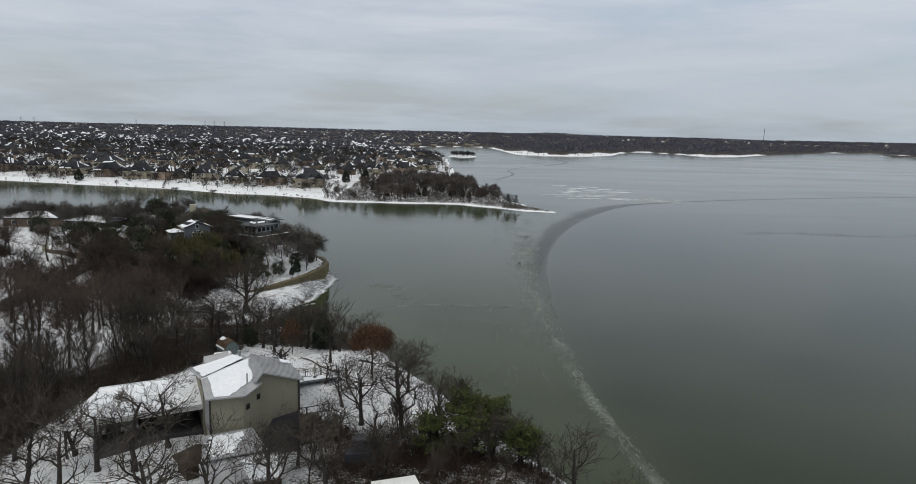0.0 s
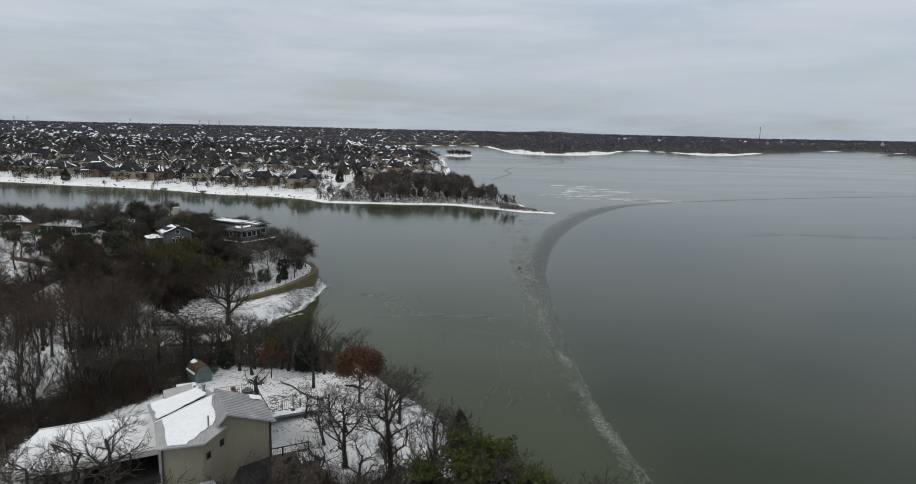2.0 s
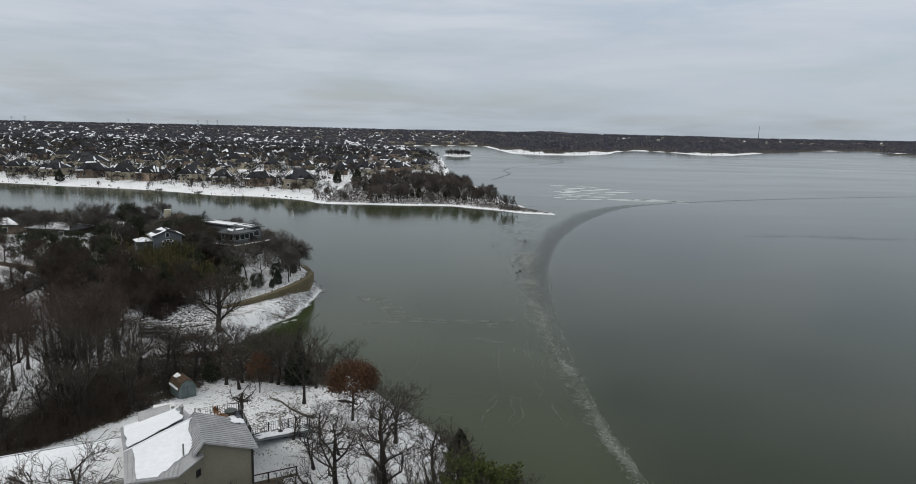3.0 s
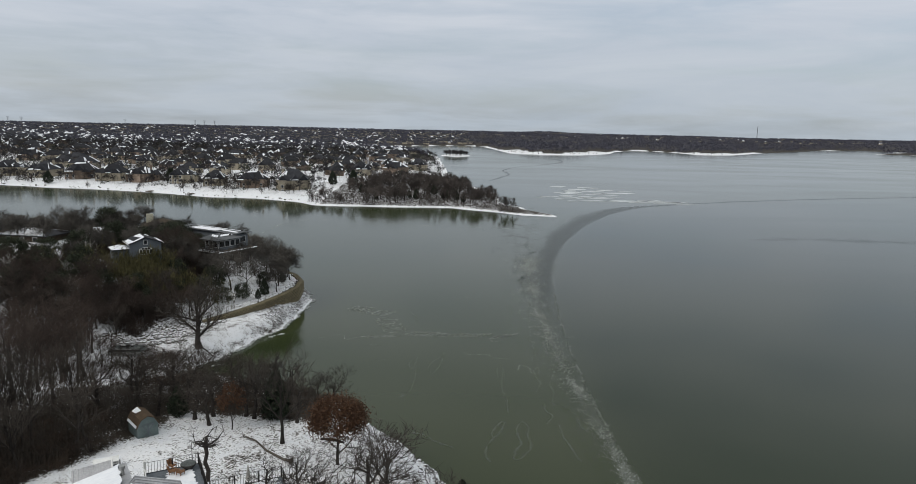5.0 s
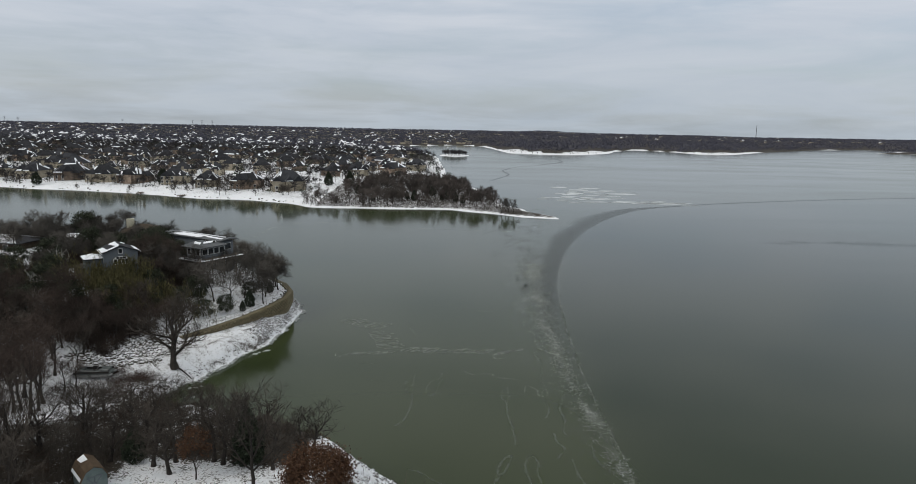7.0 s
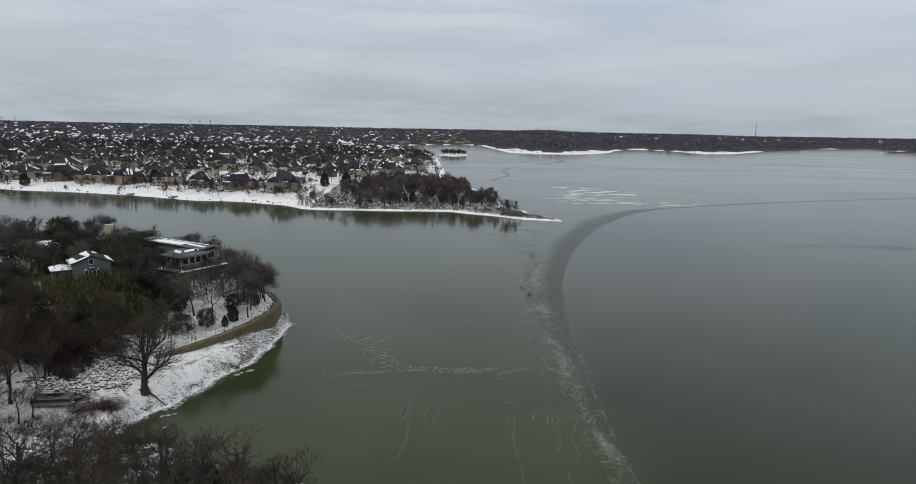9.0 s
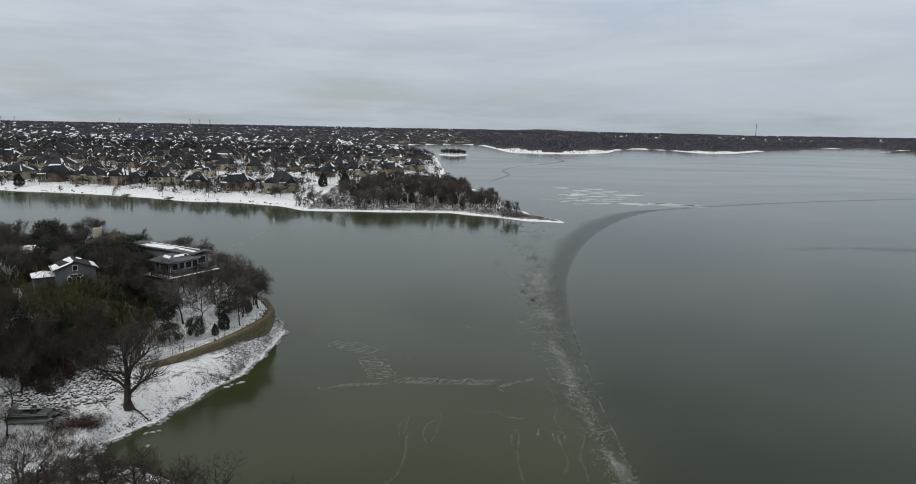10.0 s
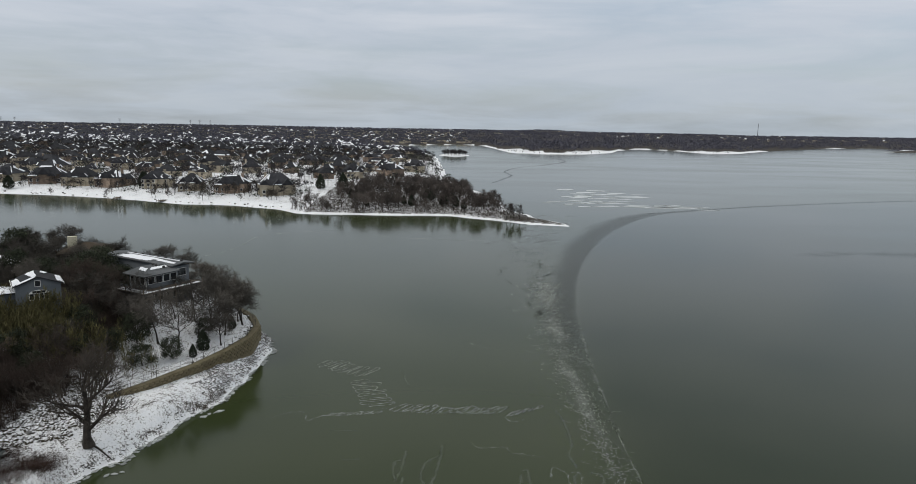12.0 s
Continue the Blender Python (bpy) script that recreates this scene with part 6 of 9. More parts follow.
# odds and ends on the lawn
def snag(name, label, x, y, h, seed, limbs=3, lean=0.1, r=0.22):
    rng = random.Random(seed)
    t = thing(name, label, "tree")
    g = Geo()
    lv = grow(rng, h * 1.3, r, fork=0.45, limbs=limbs, per=(3, 0, 0), lean=lean, crook=0.35)
    for pts, rad in lv[0] + lv[1] + lv[2]:
        g.tube(pts, rad, 6)
    part("trunk", g, M_BARK, t)
    t.matrix_basis = pose(x, y, gz(x, y), 0, 0, seed * 50)
    return t


snag("dead_tree", "broken dead trunk beside the shed", -35.6, 88.6, 4.2, 3, 1)
prune = thing("pruned_tree", "crooked dead tree with drooping twisted limbs", "tree")
rp = random.Random(4)
g = Geo(); g.tube([(0, 0, -0.3), (0.15, 0.1, 1.0), (-0.1, 0, 1.9), (0.12, -0.05, 2.8), (0, 0, 3.6), (0.1, 0.1, 4.3)], [0.24, 0.2, 0.18, 0.17, 0.2, 0.12], 7); part("trunk", g, M_BARK, prune)
for k in range(11):
    a, p, pts = k * 0.57 + rp.uniform(-0.2, 0.2), Vector((0, 0, rp.uniform(3.3, 4.2))), []
    L, up = rp.uniform(0.35, 0.62), rp.uniform(0.0, 0.5)
    for j in range(5):
        pts.append(p.copy())
        p += Vector((math.cos(a), math.sin(a), up)) * L
        a += rp.gauss(0, 0.85); up += rp.gauss(-0.10, 0.5)
    g = Geo(); g.tube(pts, [0.08, 0.065, 0.05, 0.035, 0.015], 5)
    for j in range(12):
        q = pts[rp.randrange(1, 5)]
        g.tube([tuple(q), tuple(q + Vector((rp.gauss(0, 0.4), rp.gauss(0, 0.4), rp.gauss(0, 0.3))))], [0.025, 0.01], 3, cap=False)
    part("limb", g, M_BARK, prune)
prune.matrix_basis = pose(-22.2, 83.5, gz(-22.2, 83.5))
M_DRYWOOD = mat("dry_grey_brown_wood", (0.055, 0.047, 0.04), (0.13, 0.115, 0.098), 1.5, 0.9, 8, 0.4, 0.03)
log = thing("fallen_branch", "long fallen branch lying on the snow", "branch")
g = Geo(); g.tube([(-22.0, 93.2, gz(-22, 93.2) + 0.1), (-20.2, 92.0, gz(-20.2, 92.0) + 0.16), (-18.5, 90.0, gz(-18.5, 90) + 0.12), (-16.3, 88.2, gz(-16.3, 88.2) + 0.14), (-15.6, 87.8, gz(-15.6, 87.8) + 0.2)], [0.04, 0.09, 0.11, 0.13, 0.19], 7)
part("stem", g, M_DRYWOOD, log)
for k in range(7):
    a = Vector((-21.8 + k * 0.7, 93.0 - k * 0.55, 0)); a.z = gz(a.x, a.y) + 0.15
    g = Geo(); g.tube([tuple(a), (a.x + rh.uniform(-.9, .9), a.y + rh.uniform(-.3, .9), a.z + rh.uniform(0, .5))], [0.05, 0.015], 4); part("twig", g, M_DRYWOOD, log)
for k in range(8):
    a = k * 0.8
    g = Geo(); g.tube([(-15.6, 87.8, gz(-15.6, 87.8) + 0.2), (-15.3 + 0.12 * math.cos(a), 87.6 + 0.4 * math.cos(a), gz(-15.6, 87.8) + 0.22 + 0.32 * math.sin(a))], [0.12, 0.03], 5); part("root", g, M_DARKWOOD, log)
log2 = thing("drift_log", "grey log lying in snow below the oak", "log")
g = Geo(); g.tube([(-13.6, 93.4, gz(-13.6, 93.4) + 0.1), (-12.4, 93.9, gz(-12.4, 93.9) + 0.15), (-11.2, 94.0, gz(-11.2, 94.0) + 0.1)], [0.1, 0.16, 0.12], 6); part("stem", g, M_BARK, log2)

fire = thing("outdoor_chimney", "dark stone outdoor fireplace with a stubby chimney", "fireplace")
g = Geo(); g.box((-1.4, -0.8, -1.2), (1.4, 0.8, 1.4)); part("hearth", g, M_DARKBASE, fire)
g = Geo(); g.box((-0.55, -0.5, 1.4), (0.55, 0.5, 2.6)); g.box((-0.7, -0.65, 2.6), (0.7, 0.65, 2.75)); part("chimney", g, M_DARKBASE, fire)
fire.matrix_basis = pose(-8.6, 62.4, gz(-8.6, 62.4), 0, 0, 15)
canopy = thing("patio_canopy", "flat cream patio canopy with snow on it", "canopy")
box_part("roof", (-2.0, -1.4, 2.3), (2.0, 1.4, 2.45), M_WHITE, canopy)
for x in (-1.8, 1.8):
    for y in (-1.2, 1.2):
        box_part("post", (x - 0.06, y - 0.06, -0.6), (x + 0.06, y + 0.06, 2.3), M_TRIM, canopy)
canopy.matrix_basis = pose(-4.0, 53.9, gz(-4.0, 53.9), 0, 0, 20)

# ---- the second point: house with a deck ----
villa = thing("villa", "low grey lakeside villa with dark roof, snow patches and deck", "house")
villa.matrix_basis = pose(-56.0, 182.9, 13.15, 0, 0, -30) @ Matrix.Diagonal((0.83, 0.83, 0.83, 1))
box_part("wall", (-5.6, 0, -0.6), (0, 8.2, 2.9), M_GREYWALL, villa)
box_part("lower_wall", (-5.2, 1.2, -5.0), (-0.6, 12, -0.6), M_DARKBASE, villa)
box_part("upper_wall", (-25, 8.2, -3), (-1.6, 12.4, 3.2), M_GREYWALL, villa)
box_part("corner_board", (-0.10, -0.03, -0.3), (0.03, 0.10, 2.85), M_WHITE, villa)
LOW_R, UP_R = lambda x, y: 2.95 + 0.15 * min(y + 1.1, 1.1 - x), lambda y: 4.15 - 0.13 * abs(y - 10.4)
for f in ([(1.1, -1.1), (1.1, 8.0), (-3.5, 8.0), (-3.5, 3.5)], [(-6.6, -1.1), (1.1, -1.1), (-3.5, 3.5), (-6.6, 3.5)], [(-6.6, 3.5), (-3.5, 3.5), (-3.5, 8.0), (-6.6, 8.0)]):
    g = Geo(); g.plate([(x, y, LOW_R(max(x, -3.5), min(y, 3.5))) for x, y in f], 0.2); part("roof", g, M_GREYROOF, villa)
for ya, yb in ((7.2, 10.4), (10.4, 13.4)):
    g = Geo(); g.plate([(-26, ya, UP_R(ya)), (-0.6, ya, UP_R(ya)), (-0.6, yb, UP_R(yb)), (-26, yb, UP_R(yb))], 0.22); part("roof", g, M_GREYROOF, villa)
box_part("ridge_snow", (-21.6, 10.5, UP_R(10.6) + 0.02), (-2.5, 10.85, UP_R(10.6) + 0.12), M_SNOW, villa, "line of white snow")
for q in ([(-7.0, 10.0), (-20.5, 10.1), (-23.0, 7.5), (-9.5, 7.5)], [(-1.2, 9.3), (-9.0, 9.9), (-9.0, 8.7), (-1.6, 8.4)]):
    part("snow_patch", ragged([(x, y, UP_R(y)) for x, y in q], rh, 0.08, 16, lift=0.06), M_SNOW, villa, "melting snow")
for q in ([(-2.0, 7.6), (-3.4, 7.7), (-3.4, 3.6), (-1.6, 1.9)], [(-1.2, 1.0), (-3.3, 3.2), (-6.2, 3.3), (-4.6, 1.4)]):
    part("snow_patch", ragged([(x, y, LOW_R(max(x, -3.5), min(y, 3.5))) for x, y in q], rh, 0.10, 14, lift=0.08), M_SNOW, villa, "melting snow")
for k in range(7):
    box_part("roof_vent", (-19.5 + k * 2.8, 11.0, UP_R(11.0) - 0.1), (-19.1 + k * 2.8, 11.4, UP_R(11.0) + 0.38), M_TRIM, villa)
for x, y in ((-5.6, 5.6), (-4.4, 5.5), (-1.6, 5.4)):
    box_part("roof_vent", (x, y, 3.5), (x + 0.4, y + 0.4, 4.05), M_TRIM, villa)
for k in range(4):
    window(villa, (-0.05, 0.5 + k * 1.9, 0.75), (0.06, 2.15 + k * 1.9, 2.45), 'x', M_WHITE)
for k in range(3):
    window(villa, (-5.2 + k * 1.75, -0.06, 0.1 if k == 1 else 0.7), (-3.9 + k * 1.75, 0.05, 2.4), 'y', M_WHITE)
window(villa, (-1.65, 9.2, 0.9), (-1.54, 11.6, 2.7), 'x', M_WHITE)
for k in range(3):
    window(villa, (-0.65, 2.2 + k * 3.2, -3.4), (-0.54, 4.6 + k * 3.2, -1.2), 'x', M_WHITE)
vdeck = thing("raised_deck", "raised wooden deck on posts round the villa", "deck")
vdeck.matrix_basis = villa.matrix_basis.copy()
for i in range(11):
    box_part("plank", (0.02 + i * 0.3, -3.0, -0.35), (0.28 + i * 0.3, 12.4, -0.27), M_WOOD, vdeck)
for i in range(10):
    box_part("plank", (-7.2, -3.0 + i * 0.3, -0.35), (0.0, -2.74 + i * 0.3, -0.27), M_WOOD, vdeck)
box_part("snow_patch", (-7, -2.6, -0.266), (2.9, -0.5, -0.2), M_SNOW, vdeck, "thin snow")
box_part("snow_patch", (2.2, -0.4, -0.266), (3.1, 12.0, -0.2), M_SNOW, vdeck, "thin snow")
box_part("fascia", (3.26, -3.05, -0.75), (3.34, 12.4, -0.28), M_TRIM, vdeck)
box_part("fascia", (-7.2, -3.12, -0.75), (3.3, -3.03, -0.28), M_TRIM, vdeck)
for x, y in [(3.2, -2.9), (3.2, 1), (3.2, 5), (3.2, 9), (3.2, 12.2), (-3, -2.9), (-7, -2.9)]:
    box_part("post", (x - 0.1, y - 0.1, -6.0), (x + 0.1, y + 0.1, 0.75), M_WOOD, vdeck)
for z in (0.2, 0.7):
    box_part("rail", (3.16, -2.9, z - 0.04), (3.24, 12.2, z + 0.04), M_TRIM, vdeck)
    box_part("rail", (-7, -2.94, z - 0.04), (3.2, -2.86, z + 0.04), M_TRIM, vdeck)
gv = garden_chair(M_COVER, "dark chair standing on the raised deck")
for x, y in ((-6.5, -1.6), (-4.0, -1.8), (1.6, 3.0), (1.7, 7.0)):
    c = gv.put(0, 0, 0, z=0); c.matrix_basis = villa.matrix_basis @ pose(x, y, -0.2 if y < 0 else -0.27, 0, 0, x * 70)

cottage = thing("cottage", "blue-grey gabled cottage with a white arched window", "house")
cottage.matrix_basis = pose(-66.6, 168.9, 14.15, 0, 0, 36) @ Matrix.Diagonal((0.84, 0.84, 0.84, 1))
g = Geo(); g.add([(-3.7, 0, -3), (3.7, 0, -3), (3.7, 6.6, -3), (-3.7, 6.6, -3), (-3.7, 0, 3.45), (3.7, 0, 3.45), (3.7, 6.6, 3.45), (-3.7, 6.6, 3.45), (0, 0, 4.93), (0, 6.6, 4.93)],
                 [(0, 1, 5, 8, 4), (2, 3, 7, 9, 6), (1, 2, 6, 5), (3, 0, 4, 7), (4, 8, 9, 7), (8, 5, 6, 9), (0, 3, 2, 1)])
part("wall", g, M_GREYWALL, cottage)
for s in (-1, 1):
    q = [(0, -0.5, 5.1), (0, 7.0, 5.1), (s * 4.2, 7.0, 3.42), (s * 4.2, -0.5, 3.42)]
    q = q if s > 0 else [q[1], q[0], q[3], q[2]]
    q = q[::-1]
    g = Geo(); g.plate(q, 0.16); part("roof", g, M_SHINGLE, cottage)
    box_part("eave_trim", (s * 4.22 - 0.05, -0.5, 3.26), (s * 4.22 + 0.05, 7.0, 3.44), M_WHITE, cottage)
COT = lambda x: 5.1 - 0.4 * abs(x)
for q, ins in (([(-0.1, 0.0, COT(0.1)), (-0.1, 6.8, COT(0.1)), (-1.9, 6.6, COT(1.9)), (-0.8, 0.1, COT(0.8))], 0.06), ([(-2.6, -0.3, COT(2.6)), (-3.0, 6.0, COT(3.0)), (-4.1, 6.2, COT(4.1)), (-4.1, -0.3, COT(4.1))], 0.07),
               ([(-0.2, -0.4, COT(0.2)), (-0.2, 1.0, COT(0.2)), (-3.6, 0.9, COT(3.6)), (-3.6, -0.4, COT(3.6))], 0.08), ([(3.2, 6.6, COT(3.2)), (3.0, -0.2, COT(3.0)), (4.1, -0.3, COT(4.1)), (4.1, 6.6, COT(4.1))], 0.09),
               ([(0.9, 6.7, COT(0.9)), (0.5, 4.4, COT(0.5)), (1.3, 4.0, COT(1.3)), (2.2, 6.6, COT(2.2))], 0.1)):
    part("snow_patch", ragged(q, rh, 0.08, lift=ins), M_SNOW, cottage, "melting snow")
window(cottage, (-0.6, -0.08, 3.05), (0.4, 0.04, 4.3), 'y', M_WHITE)
g = Geo()
arc = [(-1.7, 0.5), (1.7, 0.5)] + [(1.7 * math.cos(a), 1.7 + 0.75 * math.sin(a)) for a in np.linspace(0, math.pi, 9)]
g.add([(x, -0.06, z) for x, z in arc] + [(x, 0.05, z) for x, z in arc], [tuple(range(len(arc)))] + [(i, len(arc) + i, len(arc) + (i + 1) % len(arc), (i + 1) % len(arc)) for i in range(len(arc))])
aw = part("arched_window", g, M_WHITE, cottage)
for k in range(4):
    box_part("pane", (-1.55 + k * 0.8, -0.08, 0.65), (-0.87 + k * 0.8, -0.05, 1.75), M_GLASS, aw)
for k in range(3):
    box_part("pane", (-1.05 + k * 0.72, -0.08, 1.83), (-0.41 + k * 0.72, -0.05, 2.28), M_GLASS, aw)
box_part("window_ledge", (-2.3, -0.5, 0.25), (3.5, -0.02, 0.4), M_WOOD, cottage)
g = Geo(); g.box((-7.4, 1.6, -3), (-3.7, 6.2, 2.0)); part("side_wing", g, M_GREYWALL, cottage)
for f in hip_faces(3.8, 4.8, 2.0, 20, 0.4, -5.6, 3.9):
    g = Geo(); g.plate(f, 0.16); part("roof", g, M_SHINGLE, cottage)
    g = Geo(); c = sum((Vector(p) for p in f), Vector()) / len(f); q = [c + (Vector(p) - c) * 0.9 + Vector((0, 0, 0.09)) for p in f]; g.plate(q, 0.07); part("snow_patch", g, M_SNOW, cottage, "melting snow")


def plain_house(x, y, z, turn, w, d, h, pitch, wall_m, roof_m, label, snow=0.0, chim=None, name="bungalow"):
    t = thing(name, label, "house")
    t.matrix_basis = pose(x, y, z, 0, 0, turn)
    box_part("wall", (-w / 2, -d / 2, -3), (w / 2, d / 2, h), wall_m, t)
    for f in hip_faces(w, d, h, pitch, 0.7):
        g = Geo(); g.plate(f, 0.18); part("roof", g, roof_m, t)
        if snow and rh.random() < snow:
            c = sum((Vector(p) for p in f), Vector()) / len(f)
            g = Geo(); g.plate([c + (Vector(p) - c) * 0.93 + Vector((0, 0, 0.10)) for p in f], 0.07); part("snow_patch", g, M_SNOW, t, "snow cover")
    for k in range(3):
        window(t, (-w * 0.35 + k * w * 0.28, -d / 2 - 0.06, 0.9), (-w * 0.35 + k * w * 0.28 + 1.3, -d / 2 + 0.04, 2.1), 'y', M_WHITE)
    if chim:
        g = Geo(); g.box((chim[0] - 0.9, chim[1] - 0.6, h), (chim[0] + 0.9, chim[1] + 0.6, h + chim[2])); part("chimney", g, chim[3], t)
    return t


M_CREAM = mat("cream_stucco", (0.42, 0.40, 0.30), (0.55, 0.52, 0.42), 1.0, 0.85)
plain_house(-81.5, 211, 12.2, 20, 9.5, 8, 2.6, 20, M_BRICK, M_DARKWOOD, "brick house with a brown hipped roof and cream chimney", 0.0, (-3.0, 0.5, 3.0, M_CREAM))
plain_house(-126, 198, 12.0, 10, 15, 9, 2.7, 15, M_BRICK, M_SHINGLE, "low brick bungalow under a snow-covered roof", 0.85)
plain_house(-107, 195, 11.9, -8, 13, 8, 2.5, 15, M_DARKWOOD, M_SHINGLE, "brown bungalow with a snow-covered roof among trees", 0.9)
plain_house(-93, 199, 12.0, 30, 9, 7, 2.4, 15, M_DARKWOOD, M_SHINGLE, "small house with a snow-covered roof among trees", 0.85)
van = car("white van parked on the snowy drive", M_WHITE)
van.matrix_basis = pose(-113, 180, gz(-113, 180), 0, 0, 80)
van.scale = (1.1, 1.15, 1.3)
tagged(van, group="vehicles by the street")

# lane through the trees behind the cove
g = Geo()
lane = [Vector((a, b, 0)) for a, b in ((-112, 80), (-101, 105), (-93, 125), (-88, 138), (-84, 150), (-82, 160))]
fine = []
for a, b in zip(lane, lane[1:]):
    fine += [a.lerp(b, k / 8) for k in range(8)]
rows = []
for i, p in enumerate(fine):
    d = (fine[min(i + 1, len(fine) - 1)] - fine[max(i - 1, 0)]).normalized()
    s = Vector((d.y, -d.x, 0)) * 2.1
    rows.append([Vector((q.x, q.y, gz(q.x, q.y) + 0.16)) for q in (p - s, p, p + s)])
vs = [tuple(v) for r_ in rows for v in r_]
g.add(vs, [(i * 3 + k, i * 3 + k + 1, i * 3 + k + 4, i * 3 + k + 3) for i in range(len(rows) - 1) for k in range(2)])
tagged(part("road", g, M_ROAD), "narrow dark asphalt lane cleared of snow", "road", kind="structure")

# low garden wall with a cream end pillar by the lane
gw_ = thing("garden_wall", "low grey garden wall ending in a cream pillar", "wall")
gw_.matrix_basis = pose(-97.7, 155.7, gz(-97.7, 155.7), 0, 0, -22)
box_part("pillar", (-0.5, -0.5, -0.6), (0.5, 0.5, 1.7), M_CREAM, gw_, "cream rendered pillar")
box_part("pillar_cap", (-0.6, -0.6, 1.7), (0.6, 0.6, 1.85), M_CREAM, gw_)
box_part("wall", (0.5, -0.2, -1.8), (12.5, 0.2, 0.7), M_WOOD, gw_)
# pontoon boat pulled up on the beach
boat = thing("pontoon_boat", "dark grey pontoon boat with side rails on the snowy beach", "boat")
for y in (-0.9, 0.9):
    g = Geo(); g.tube([(-2.9, y, 0.35), (-2.6, y, 0.32), (2.5, y, 0.32), (3.0, y, 0.5)], [0.2, 0.33, 0.33, 0.08], 12); part("pontoon", g, M_PONTOON, boat)
box_part("deck", (-2.8, -1.25, 0.62), (2.7, 1.25, 0.72), M_COVER, boat)
for y in (-1.2, 1.2):
    box_part("side_panel", (-2.7, y - 0.03, 0.74), (2.5, y + 0.03, 1.02), M_TRIM, boat)
    for z in (1.12, 1.34):
        g = Geo(); g.tube([(-2.7, y, z), (2.5, y, z)], [0.04, 0.04], 5); part("rail", g, M_PONTOON, boat)
    for k in range(6):
        g = Geo(); g.tube([(-2.7 + 1.04 * k, y, 0.7), (-2.7 + 1.04 * k, y, 1.36)], [0.03, 0.03], 5); part("rail_post", g, M_TRIM, boat)
box_part("seat", (-2.5, -1.1, 0.72), (-1.5, 1.1, 1.2), M_COVER, boat)
box_part("seat", (1.0, -1.1, 0.72), (2.3, 1.1, 1.15), M_COVER, boat)
box_part("console", (-0.3, 0.3, 0.72), (0.3, 1.0, 1.5), M_TRIM, boat)
g = Geo(); g.tube([(-2.4, -1.15, 2.0), (-2.4, 1.15, 2.0), (1.2, 1.15, 2.05), (1.2, -1.15, 2.05), (-2.4, -1.15, 2.0)], [0.05] * 5, 5); g.box((-2.3, -0.9, 1.98), (-1.6, 0.9, 2.1)); part("folded_canopy", g, M_PONTOON, boat)
for x in (-2.4, 1.2):
    for y in (-1.15, 1.15):
        g = Geo(); g.tube([(x * 0.4, y, 1.0), (x, y, 2.02)], [0.03, 0.03], 5); part("canopy_post", g, M_PONTOON, boat)
boat.matrix_basis = pose(-56.6, 138.4, gz(-56.6, 138.4), 0, 0, 8)


# ---- the far shore ----
def shrink(poly, k, rng):
    """A smaller polygon inside a roof face, drawn towards one of its corners."""
    q = [Vector(p) for p in poly]
    c = q[rng.randrange(len(q))].lerp(sum(q, Vector()) / len(q), rng.uniform(0.15, 0.6))
    return [c + (p - c) * k * rng.uniform(0.72, 1.0) for p in q]


def streak(poly, rng):
    """A strip of lying snow along one edge of a roof face."""
    q = [Vector(p) for p in poly]
    i, n = rng.randrange(len(q)), len(q)
    a, b, c, d = q[i], q[(i + 1) % n], q[(i + 2) % n], q[(i - 1) % n]
    k0, k1, k2 = rng.uniform(0.02, 0.06), rng.uniform(0.07, 0.32), rng.uniform(0.07, 0.32)
    u0, u1 = rng.uniform(0.03, 0.3), rng.uniform(0.7, 0.97)
    P = lambda u, ka, kb: a.lerp(b, u).lerp(d.lerp(c, u), ka + (kb - ka) * u)
    return [P(u0, k0, k0), P(u1, k0, k0), P(u1, k1, k2), P(u0, k1, k2)]


